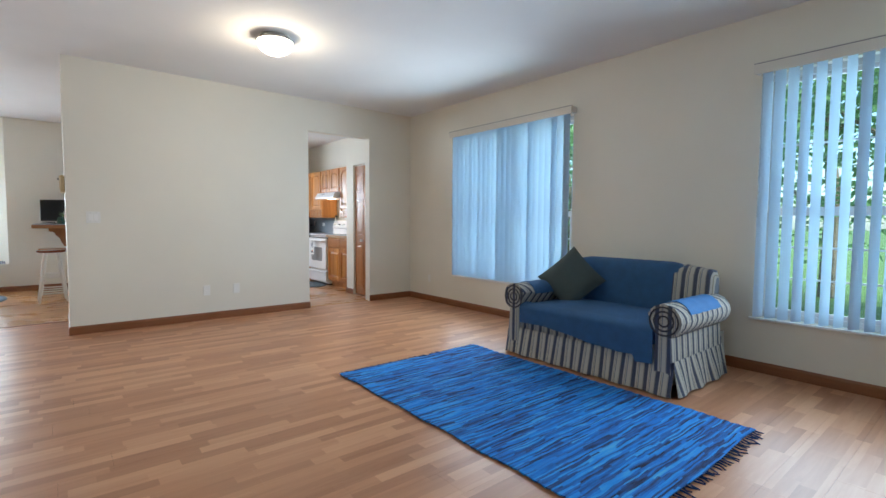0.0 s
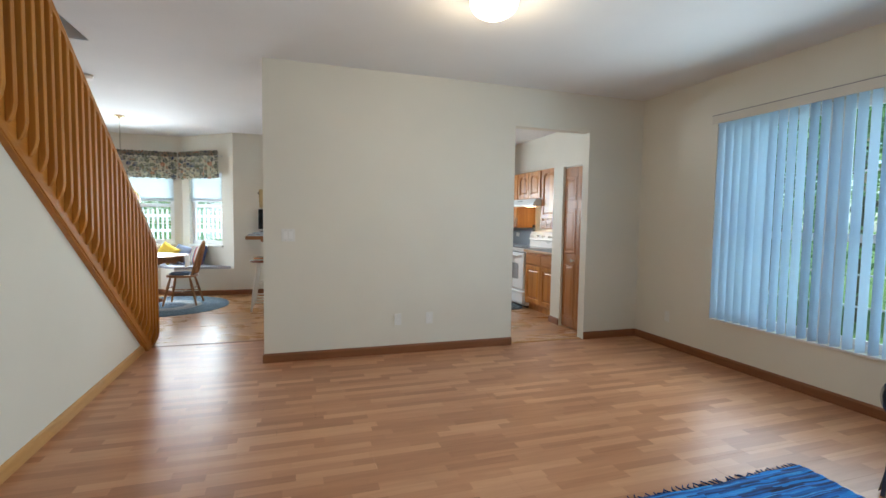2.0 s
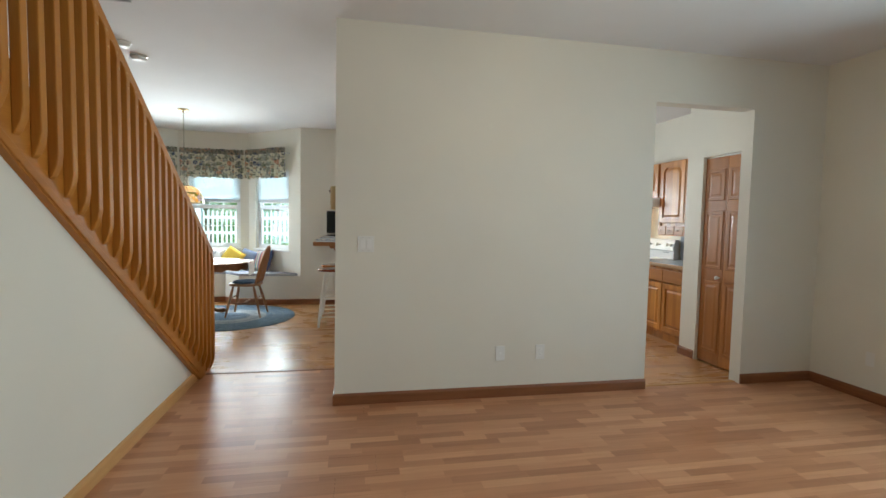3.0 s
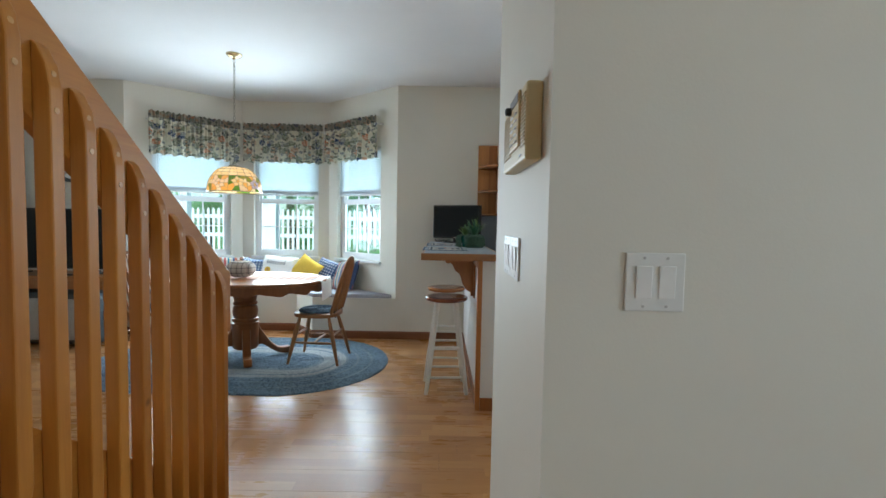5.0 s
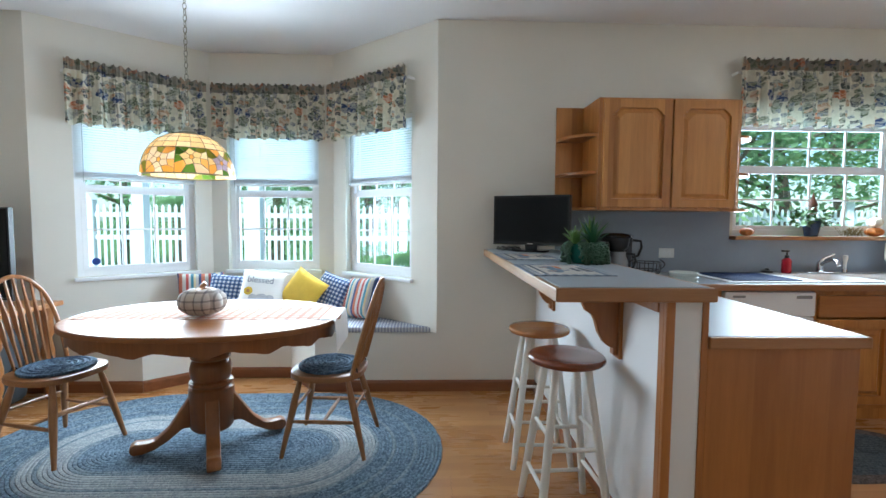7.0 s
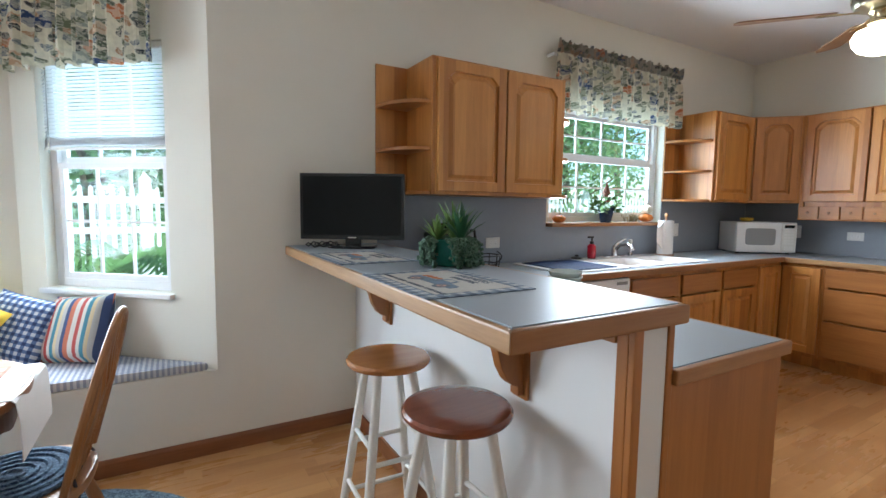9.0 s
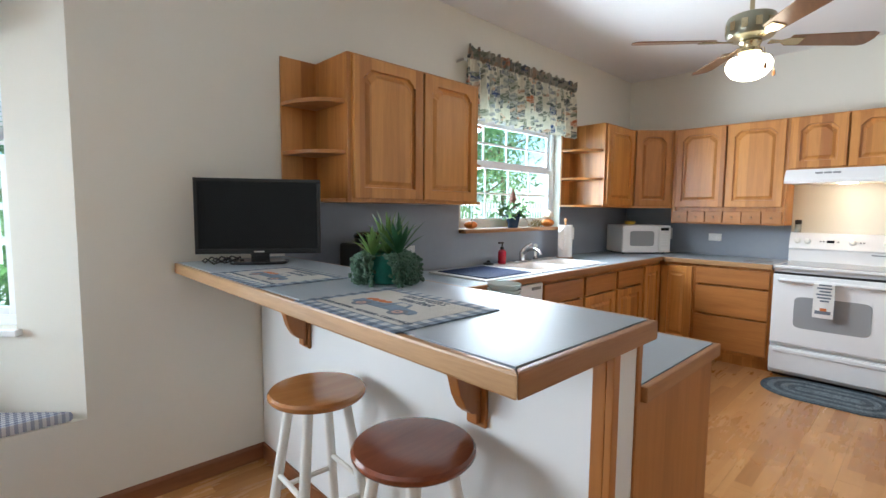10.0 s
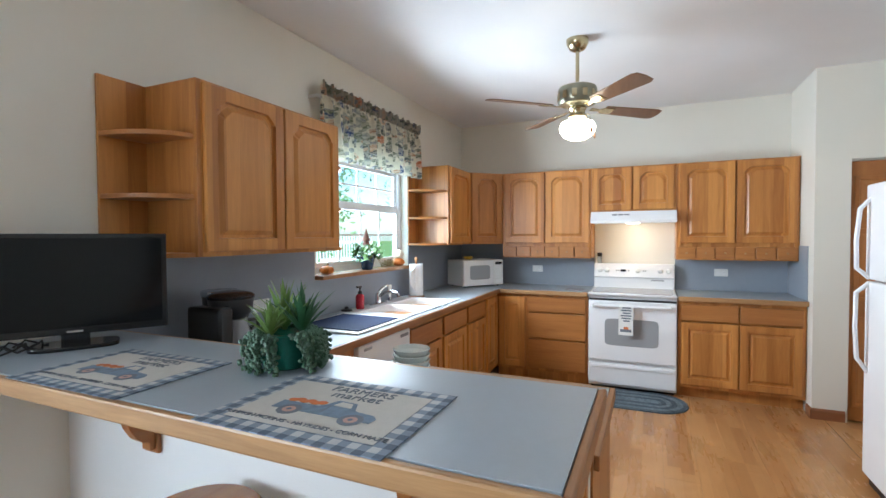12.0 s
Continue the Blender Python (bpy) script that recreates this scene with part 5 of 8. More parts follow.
stairs = thing("staircase", "varnished pine staircase with a slatted balustrade", "stairs", at=(-1.7, 5.0, 0))
part("stringer", prism([(FOOT + 0.02, 0.0), (FOOT + 0.30, 0.0), (FOOT + 0.30, 0.16), (2.4, string_z(2.4) + 0.36), (2.4, string_z(2.4))], SX0, SX1, "x", 0.004), M["pine_y"], stairs)
part("stringer_bead", prism([(FOOT - 0.05, string_z(FOOT - 0.05) - 0.014), (FOOT - 0.02, string_z(FOOT - 0.02) + 0.03), (2.5, string_z(2.5) + 0.03), (2.5, string_z(2.5) - 0.014)], SX0 - 0.044, SX1 + 0.008, "x", 0.004), M["pine_y"], stairs, "bead along the stringer")
part("far_stringer", prism([(FOOT + 0.02, 0.0), (FOOT + 0.30, 0.0), (FOOT + 0.30, 0.16), (2.4, string_z(2.4) + 0.36), (2.4, string_z(2.4))], -2.2, -2.16, "x", 0.004), M["pine_y"], stairs)
part("handrail", prism([(RAIL_END, RAIL_TOP - 0.004), (RAIL_END - 0.012, rail_z(RAIL_END - 0.012)), (3.6, rail_z(3.6)), (3.6, rail_z(3.6) - RAIL_H), (RAIL_END, RAIL_TOP - RAIL_H)], SX0, SX1, "x", 0.005), M["pine_y"], stairs, "wide pine handrail plank")
n = 14
for i in range(n):
    yn, z = FOOT + 0.13 - 0.245 * i, 0.18 * (i + 1)
    if z > CEIL:
        break
    part("tread", box(-2.159, SX0 - 0.001, yn - 0.28, yn, z - 0.035, z, 0.006), M["pine_y"], stairs)
    part("riser", box(-2.159, SX0 - 0.001, yn - 0.045, yn - 0.027, z - 0.179, z - 0.0355), M["trim_white"], stairs)
y = 6.755
while y > 3.05:
    lo = max(string_z(y) + 0.075, 0.02)
    hi = rail_z(y) - 0.075
    h = hi - lo
    w2 = 0.0195
    # side view: both ends sweep back to the plank
    d = 0.040
    side = [(SX1 + 0.0005, 0.0), (SX1 + d * 0.35, 0.012), (SX1 + d * 0.8, 0.055), (SX1 + d, 0.10), (SX1 + d, h - 0.10), (SX1 + d * 0.8, h - 0.05), (SX1 + d * 0.35, h - 0.012), (SX1 + 0.0005, h)]
    bm = prism([(a, b + lo) for a, b in side], y - w2, y + w2, "y", 0.005)
    b = part("baluster", bm, M["pine"], stairs)
    for zz in (hi - 0.07, hi - 0.15):
        part("wood_plug", lathe([(0.008, 0.0), (0.007, 0.0025), (0.0, 0.003)], (SX1 + d * (0.86 if zz > hi - 0.1 else 1.0) - 0.0008, y, zz), 10, axis="x"), M["skirt_pine"], b)
    y -= 0.1015

# ---- living room ----
# bifold pantry door
bd = thing("bifold_door", "closed varnished pine bifold pantry door with a white knob", "door", at=(PX + 0.05, 6.2, 0))
for k, (y0, y1) in enumerate(((6.226, 6.506), (5.935, 6.222))):
    leaf = part("door_leaf", box(PX + 0.03, PX + 0.06, y0, y1, 0.012, 2.012, 0.003), M["door_wood"], bd)
    for z0, z1 in ((0.12, 0.82), (0.94, 1.50), (1.60, 1.90)):
        ym, zm = (y0 + y1) / 2, (z0 + z1) / 2
        own = panel_door(y1 - y0 - 0.05, z1 - z0, t=0.006, frame_w=0.028, arch=False, groove=0.005)
        moved(own, Matrix.Translation((PX + 0.0295, y1 - 0.025, z0)) @ Matrix.Rotation(radians(-90), 4, "Z"))
        part("panel", own, M["door_wood"], leaf)
    if k == 0:
        part("knob", lathe([(0.008, 0), (0.008, -0.02), (0.018, -0.028), (0.02, -0.038), (0.012, -0.046), (0.0, -0.048)], (PX + 0.0295, 6.265, 0.86), 16, axis="x"), M["plastic_white"], leaf, "white round knob", smooth=True)
part("track", box(PX + 0.03, PX + 0.07, 5.93, 6.508, 2.014, 2.029), M["nickel"], bd, "metal sliding track")

# ceiling lamp
cl = thing("ceiling_lamp", "lit white glass flush ceiling lamp with a brushed rim", "ceiling lamp", at=(1.375, 4.04, CEIL))
part("base_ring", lathe([(0.10, CEIL - 0.0005), (0.125, CEIL - 0.004), (0.135, CEIL - 0.030), (0.155, CEIL - 0.040), (0.157, CEIL - 0.050), (0.145, CEIL - 0.054)], (1.375, 4.04, 0), 40), M["nickel"], cl, smooth=True)
part("glass_shade", lathe([(0.149, CEIL - 0.0525), (0.150, CEIL - 0.066), (0.138, CEIL - 0.095), (0.112, CEIL - 0.122), (0.075, CEIL - 0.143), (0.03, CEIL - 0.153), (0.0, CEIL - 0.154)], (1.375, 4.04, 0), 40), M["glow_lamp"], cl, "glowing frosted bowl", smooth=True)

# rag rug with fringes
rug = thing("rag_rug", "woven blue rag rug with fringed ends on the laminate floor", "rug", at=(2.15, 1.9, 0))
RXA, RXB, RYA, RYB = 1.475, 2.845, 0.76, 3.06


def rug_top(u, v):
    x = RXA + (RXB - RXA) * u + 0.006 * math.sin(v * 31.0) * (1 if u < 0.5 else -1)
    yy = RYA + (RYB - RYA) * v + 0.008 * math.sin(u * 9.0)
    return (x, yy, 0.007 + 0.0022 * math.sin(v * 220.0) + 0.0015 * math.sin(u * 37 + v * 15))


part("weave", surface(rug_top, 60, 300, thick=0.006), M["rag_rug"], rug)
rng = random.Random(5)
bm = bmesh.new()
for yy, s in ((RYB, 1), (RYA, -1)):
    for i in range(46):
        x = RXA + 0.01 + (RXB - RXA - 0.02) * (i + rng.uniform(-0.2, 0.2)) / 45
        L = rng.uniform(0.02, 0.045) if s > 0 else rng.uniform(0.035, 0.07)
        tube([(x, yy - s * 0.004, 0.007), (x + rng.uniform(-0.012, 0.012), yy + s * L * 0.5, 0.005), (x + rng.uniform(-0.02, 0.02), yy + s * L, 0.004)], [0.0045, 0.004, 0.003], 5, bm)
tagged(part("fringe", bm, M["rag_fringe"], rug), kind="stuff")

# love seat
sofa = thing("love_seat", "two-seat sofa in striped fabric under a blue throw cover", "sofa", at=(3.4, 2.0, 0))
sx, sy0, sy1, sb = 2.945, 1.275, 2.735, 3.90


def soft_box(x0, x1, y0, y1, z0, z1, r, puff=0.0):
    own = box(x0, x1, y0, y1, z0, z1)
    bmesh.ops.subdivide_edges(own, edges=list(own.edges), cuts=5, use_grid_fill=True)
    cx, cy, cz = (x0 + x1) / 2, (y0 + y1) / 2, (z0 + z1) / 2
    hx_, hy_, hz_ = (x1 - x0) / 2, (y1 - y0) / 2, (z1 - z0) / 2
    for v in own.verts:
        a, b, c = (v.co.x - cx) / hx_, (v.co.y - cy) / hy_, (v.co.z - cz) / hz_
        q = Vector((v.co.x - cx, v.co.y - cy, v.co.z - cz))
        lim = Vector((max(-hx_ + r, min(hx_ - r, q.x)), max(-hy_ + r, min(hy_ - r, q.y)), max(-hz_ + r, min(hz_ - r, q.z))))
        out = q - lim
        if out.length > 1e-6:
            q = lim + out.normalized() * min(r, out.length)
        bulge = puff * (1 - a * a) * (1 - b * b)
        q.z += bulge * (1 if c > 0 else -1) * abs(c)
        v.co = Vector((cx, cy, cz)) + q
    return own


def arm_outline(flip):
    """The rolled arm in (y, z), the roll to the outside."""
    pts = [(0.0, 0.10), (0.0, 0.43)]
    cy, cz, r = -0.055, 0.505, 0.115
    for k in range(15):
        a = radians(20 + 250 * k / 14)
        pts.append((cy + r * math.cos(a), cz + r * math.sin(a)))
    pts += [(-0.10, 0.395), (-0.115, 0.10)]
    return [((-p[0] if flip else p[0]), p[1]) for p in pts]


part("base_frame", soft_box(sx + 0.04, sb - 0.02, sy0 + 0.02, sy1 - 0.02, 0.06, 0.33, 0.02), M["sofa_stripe_y"], sofa)
for k in range(4):
    fx, fy = (sx + 0.1, sb - 0.1)[k % 2], (sy0 + 0.08, sy1 - 0.08)[k // 2]
    part("foot", lathe([(0.02, 0.0), (0.028, 0.06)], (fx, fy, 0), 12), M["base_wood"], sofa)
for yin, flip in ((sy0 + 0.125, False), (sy1 - 0.125, True)):
    own = prism([(yin + a, b) for a, b in arm_outline(flip)], sx + 0.01, sb - 0.12, "x", 0.012)
    arm = part("arm", own, M["sofa_stripe_x"], sofa, "rolled arm in cream and navy stripes", smooth=True)
    s = 1 if flip else -1
    cyy = yin + s * 0.055
    for rr in (0.035, 0.065, 0.095):
        part("arm_welt", tube([(sx + 0.007, cyy + rr * math.cos(2 * math.pi * k / 24), 0.505 + rr * math.sin(2 * math.pi * k / 24)) for k in range(24)], 0.006, 6, closed=True), M["sofa_navy"], arm, smooth=True)
    # throw over the arm
    fn = lambda u, v, c=cyy, s=s: (sx + 0.16 + 0.50 * u, c + s * -0.120 * math.cos(radians(10 + 150 * v)), 0.505 + 0.121 * math.sin(radians(10 + 150 * v)) + 0.002 * math.sin(u * 21))
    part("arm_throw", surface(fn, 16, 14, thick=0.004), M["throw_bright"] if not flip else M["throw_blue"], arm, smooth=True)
back = part("backrest", moved(soft_box(-0.12, 0.13, sy0 + 0.06, sy1 - 0.06, 0, 0.52, 0.10, 0.0), Matrix.Translation((sb - 0.16, 0, 0.31)) @ Matrix.Rotation(radians(8), 4, "Y")), M["sofa_stripe_y"], sofa, smooth=True)
part("back_throw", moved(soft_box(-0.128, 0.135, sy0 + 0.20, sy1 - 0.12, 0.02, 0.532, 0.10), Matrix.Translation((sb - 0.16, 0, 0.31)) @ Matrix.Rotation(radians(8), 4, "Y")), M["throw_blue"], back, smooth=True)
seat = part("seat_cushion", soft_box(sx + 0.02, sb - 0.20, sy0 + 0.13, sy1 - 0.13, 0.31, 0.455, 0.045, 0.02), M["throw_blue"], sofa, smooth=True)


def throw_front(u, v):
    yy = sy0 + 0.14 + (sy1 - sy0 - 0.28) * u
    drop = 0.16 + 0.03 * math.sin(u * 5.0 + 0.5) + (0.05 if u < 0.12 else 0.0)
    if v < 0.4:
        return (sx + 0.05 - 0.045 * math.sin(v / 0.4 * math.pi / 2) + 0.05 * (1 - v / 0.4), yy, 0.462 - 0.035 * (v / 0.4) ** 2)
    t = (v - 0.4) / 0.6
    return (sx + 0.003 + 0.008 * math.sin(u * 26) * t, yy, 0.427 - drop * t)


part("seat_throw", surface(throw_front, 50, 16, thick=0.005), M["throw_blue"], seat, smooth=True)


def skirt(p, q, outward, mat, folds):
    p, q, o = Vector(p), Vector(q), Vector(outward)
    L = (q - p).length
    fn = lambda u, v: tuple(p.lerp(q, u) + o * (0.012 * (1 - v) * (1 + math.sin(u * folds * 6.28)) + 0.03 * (1 - v)) + Vector((0, 0, 0.012 + 0.225 * v)))
    return part("skirt", surface(fn, max(12, int(L * 30)), 6, thick=0.003), mat, sofa, "pleated striped skirt", smooth=True)


skirt((sx + 0.03, sy0, 0), (sx + 0.03, sy1, 0), (-1, 0, 0), M["sofa_stripe_y"], 5)
skirt((sx + 0.03, sy0 + 0.01, 0), (sb - 0.1, sy0 + 0.01, 0), (0, -1, 0), M["sofa_stripe_x"], 3)
skirt((sx + 0.03, sy1 - 0.01, 0), (sb - 0.1, sy1 - 0.01, 0), (0, 1, 0), M["sofa_stripe_x"], 3)


def pillow(size, thick, material, piping=None, n=14):
    """A square cushion standing in the (x, z) plane round its centre."""
    own = bmesh.new()
    for s in (-1, 1):
        grid = []
        for i in range(n + 1):
            row = []
            for j in range(n + 1):
                a, b = 2 * i / n - 1, 2 * j / n - 1
                pin = 1 - 0.06 * (1 - b * b) * abs(a) ** 3
                pin2 = 1 - 0.06 * (1 - a * a) * abs(b) ** 3
                t = thick / 2 * ((1 - a ** 4) * (1 - b ** 4)) ** 0.55
                row.append(own.verts.new((a * size / 2 * pin, s * t, b * size / 2 * pin2)))
            grid.append(row)
        for i in range(n):
            for j in range(n):
                f = (grid[i][j], grid[i + 1][j], grid[i + 1][j + 1], grid[i][j + 1])
                own.faces.new(f if s < 0 else f[::-1])
    bmesh.ops.remove_doubles(own, verts=own.verts, dist=0.0006)
    return own


def lay_pillow(name, size, thick, material, m, label, group=""):
    ob = single(name, pillow(size, thick, material), material, label, "pillow", group, smooth=True)
    ob.matrix_basis = m
    return ob


lay_pillow("throw_pillow", 0.44, 0.15, M["pillow_green"],
           Matrix.Translation((3.48, 2.45, 0.645)) @ Matrix.Rotation(radians(-68), 4, "Z") @ Matrix.Rotation(radians(-20), 4, "X") @ Matrix.Rotation(radians(45), 4, "Y"), "dark grey-green throw pillow standing on its corner")


# vertical blinds
def vertical_blind(win, label, group, turn):
    y0, y1, z0, z1 = win
    vb = thing("vertical_blind", label, "blind", group, at=(EAST - 0.05, (y0 + y1) / 2, z0))
    part("valance", box(EAST - 0.095, EAST - 0.078, y0 - 0.03, y1 + 0.03, z1 - 0.012, z1 + 0.075, 0.003), M["blind_valance"], vb, "cream valance strip")
    part("valance_groove", box(EAST - 0.0965, EAST - 0.0945, y0 - 0.03, y1 + 0.03, z1 + 0.062, z1 + 0.068), M["grey_mid"], vb)
    part("head_rail", box(EAST - 0.07, EAST - 0.03, y0 - 0.01, y1 + 0.01, z1 + 0.01, z1 + 0.05, 0.003), M["nickel"], vb)
    part("valance_clip", box(EAST - 0.078, EAST - 0.001, y1 + 0.012, y1 + 0.03, z1 + 0.0, z1 + 0.06), M["plastic_white"], vb)
    part("valance_clip", box(EAST - 0.078, EAST - 0.001, y0 - 0.03, y0 - 0.012, z1 + 0.0, z1 + 0.06), M["plastic_white"], vb)
    n = int((y1 - y0) / 0.0795)
    me = None
    rng = random.Random(int(y1 * 10))
    for i in range(n):
        if me is None:
            own = bmesh.new()
            pts = [(0.0445 * t, 0.0035 * (1 - t * t)) for t in (-1, -0.5, 0, 0.5, 1)]
            lo = [own.verts.new((a, b, 0)) for a, b in pts]
            hi = [own.verts.new((a, b, z1 - z0 + 0.0)) for a, b in pts]
            for k in range(4):
                own.faces.new((lo[k], lo[k + 1], hi[k + 1], hi[k]))
            bmesh.ops.solidify(own, geom=list(own.faces), thickness=0.0008)
            me = mesh_of("slat", own, M["blind_slat"], True)
        ob = new("slat", me)
        ob.parent = vb
        ob.matrix_parent_inverse = BUILT_AT[vb.name]
        yy = y0 + 0.05 + (y1 - y0 - 0.1) * i / (n - 1)
        ob.matrix_basis = Matrix.Translation((EAST - 0.05, yy, z0 + 0.012)) @ Matrix.Rotation(radians(90 + turn + rng.uniform(-3, 3)), 4, "Z")
    part("wand", tube([(EAST - 0.085, y1 - 0.03, z1 - 0.02), (EAST - 0.085, y1 - 0.03, 1.2)], 0.005, 6), M["glass_clear"], vb)
    return vb


vertical_blind(W1, "white translucent vertical blind with tilted slats in the far window", "vertical blinds", 82)
vertical_blind(W2, "white translucent vertical blind with tilted slats in the near window", "vertical blinds", 60)


# wall plates
def wall_plate(name, m, gangs, kind, label, w=None):
    """A plate in the (x, z) plane facing -y."""
    top = thing(name, label, "outlet" if kind != "switch" else "light switch", "wall plates")
    w = w or (0.072 + 0.046 * (gangs - 1))
    part("plate", box(-w / 2, w / 2, -0.006, 0.0, -0.058, 0.058, 0.0025), M["plastic_white"], top)
    for g_ in range(gangs):
        x = (g_ - (gangs - 1) / 2) * 0.046
        if kind == "switch":
            part("rocker", moved(box(x - 0.0165, x + 0.0165, -0.0095, -0.0055, -0.033, 0.033, 0.002), Matrix.Rotation(radians(3), 4, "X")), M["plastic_bright"], top)
            for zz in (-0.048, 0.048):
                part("screw", lathe([(0.003, -0.0062), (0.003, -0.0075), (0, -0.0076)], (x, 0, zz), 8, axis="y"), M["nickel"], top)
        elif kind == "outlet":
            for zz in (-0.02, 0.02):
                part("socket", moved(prism(stadium(0.017, 0.014, 20, 3), -0.0085, -0.0055, "y", 0.001), Matrix.Translation((x, 0, zz))), M["plastic_bright"], top)
                for xx in (-0.006, 0.006):
                    part("slot", box(x + xx - 0.001, x + xx + 0.001, -0.0092, -0.0084, zz - 0.004, zz + 0.006), M["grey_mid"], top)
        else:
            part("jack", box(x - 0.008, x + 0.008, -0.0085, -0.0055, -0.008, 0.008, 0.001), M["plastic_bright"], top)
    top.matrix_basis = m
    return top


def at_wall(x, y, z, rz=0, lie=False):
    return Matrix.Translation((x, y, z)) @ Matrix.Rotation(radians(rz), 4, "Z") @ (Matrix.Rotation(radians(90), 4, "Y") if lie else Matrix.Identity(4))


wall_plate("light_switch", at_wall(0.15, PART, 1.177), 2, "switch", "white double rocker switch on the cream partition")
wall_plate("outlet", at_wall(1.508, PART, 0.343), 1, "outlet", "white duplex outlet low on the partition")
wall_plate("phone_jack", at_wall(1.182, PART, 0.343), 1, "jack", "cream phone jack low on the partition")
wall_plate("outlet", at_wall(EAST, 5.32, 0.33, 90), 1, "outlet", "white duplex outlet low on the window wall")
wall_plate("light_switch", at_wall(-0.064, 6.312, 1.193, -90), 2, "switch", "white double rocker switch below the intercom", 0.128)
wall_plate("light_switch", at_wall(-0.064, 6.178, 1.193, -90), 2, "switch", "white double rocker switch below the intercom", 0.128)
wall_plate("outlet", at_wall(0.985, NORTH - 0.008, 1.06, 0, True), 1, "outlet", "white outlet on the grey-blue backsplash")
wall_plate("outlet", at_wall(2.90, NORTH - 0.008, 1.12, 0), 1, "switch", "white switch on the backsplash beside the sink")
wall_plate("outlet", at_wall(3.02, NORTH - 0.008, 1.12, 0), 1, "switch", "white switch on the backsplash beside the sink")
wall_plate("outlet", at_wall(KEAST - 0.008, 9.50, 1.11, -90), 1, "outlet", "white outlet on the backsplash behind the microwave")
wall_plate("outlet", at_wall(KEAST - 0.008, 9.06, 1.09, -90, True), 1, "outlet", "white outlet on the backsplash above the drawers")
wall_plate("outlet", at_wall(KEAST - 0.008, 7.28, 1.09, -90, True), 1, "outlet", "white outlet on the backsplash beside the range")

# intercom
ic = thing("intercom", "yellowed cream wall intercom with speaker slots and a keypad", "intercom", at=(-0.064, 6.07, 1.5))
IX = -0.0645
part("case", box(IX - 0.036, IX, 5.880, 6.205, 1.424, 1.590, 0.008, seg=3), M["plastic_cream"], ic)
for i in range(14):
    z = 1.456 + i * 0.0083
    part("speaker_slot", box(IX - 0.0382, IX - 0.0355, 6.075, 6.200, z, z + 0.0036), M["cream_dark"], ic)
    part("speaker_slot", box(IX - 0.0382, IX - 0.0355, 5.886, 5.935, z, z + 0.0036), M["cream_dark"], ic)
kp = part("keypad", box(IX - 0.042, IX - 0.0358, 5.945, 6.068, 1.462, 1.588, 0.003), M["plastic_cream"], ic, "cream keypad panel")
for r in range(5):
    for c in range(2):
        part("key", box(IX - 0.0455, IX - 0.0418, 5.962 + c * 0.052, 5.992 + c * 0.052, 1.474 + r * 0.016, 1.478 + r * 0.016, 0.001), M["plastic_white"], kp)
part("display", box(IX - 0.044, IX - 0.0418, 5.948, 6.060, 1.562, 1.582, 0.002), M["grey_mid"], kp)
part("dial", lathe([(0.010, 0), (0.010, -0.012), (0.006, -0.015)], (IX - 0.042, 6.054, 1.562), 14, axis="x"), M["plastic_black"], kp, smooth=True)
part("badge", box(IX - 0.0372, IX - 0.0358, 5.925, 5.95, 1.438, 1.442), M["nickel"], ic)

# smoke detectors on the ceiling of the passage
for i, (x, y) in enumerate(((-1.79, 7.01), (-1.785, 6.68))):
    sd = thing("smoke_detector", "round white ceiling smoke detector", "smoke detector", "smoke detectors", at=(x, y, CEIL))
    part("base", lathe([(0.068, -0.0005), (0.068, -0.012), (0.062, -0.016)], (x, y, CEIL), 28), M["nickel"] if i == 0 else M["plastic_white"], sd, smooth=True)
    part("cover", lathe([(0.058, -0.0165), (0.056, -0.032), (0.045, -0.042), (0.0, -0.045)], (x, y, CEIL), 28), M["plastic_white"], sd, smooth=True)

# ---- window dressing ----
def valance(name, m, w, z0, z1, label, seed, folds):
    """A gathered rod-pocket valance. Local x along the wall, y out of the wall towards the room is negative."""
    top = thing(name, label, "valance", "floral valances")
    top.matrix_basis = m
    rng = random.Random(seed)
    ph = [rng.uniform(0, 6.28) for _ in range(6)]
    H = z1 - z0

    def fn(u, v):
        amp = 0.010 + 0.018 * (1 - v)
        ruffle = math.sin(u * folds * 6.283 + ph[0]) + 0.6 * math.sin(u * folds * 14.1 + ph[1]) + 0.4 * math.sin(u * folds * 23.0 + ph[2] + v * 2)
        x = w * u + 0.006 * math.sin(u * folds * 9 + ph[3])
        neck = math.exp(-((v - 0.82) / 0.05) ** 2)
        y = -0.085 - amp * ruffle * (1 - 0.6 * neck)
        z = z0 + H * v + (0.010 * math.sin(u * folds * 12.7 + ph[4]) if v > 0.97 else 0) + (0.012 * math.sin(u * folds * 6.0 + ph[5]) if v < 0.03 else 0)
        return (x, y, z)

    part("cloth", surface(fn, int(w * 150), 22), M["floral"], top, smooth=True)
    part("header", surface(lambda u, v: (fn(u, 0.83 + 0.17 * v)[0], fn(u, 0.83 + 0.17 * v)[1] - 0.012 + 0.008 * math.sin(u * folds * 30), fn(u, 0.83 + 0.17 * v)[2] + 0.008), int(w * 150), 6), M["floral_shaded"], top, "gathered header ruffle", smooth=True)
    part("rod", box(-0.01, w + 0.01, -0.078, -0.062, z0 + H * 0.80, z0 + H * 0.84, 0.003), M["plastic_white"], top)
    for x in (-0.008, w - 0.002):
        part("rod_return", box(x, x + 0.010, -0.0615, -0.0005, z0 + H * 0.80, z0 + H * 0.84), M["plastic_white"], top)
    return top


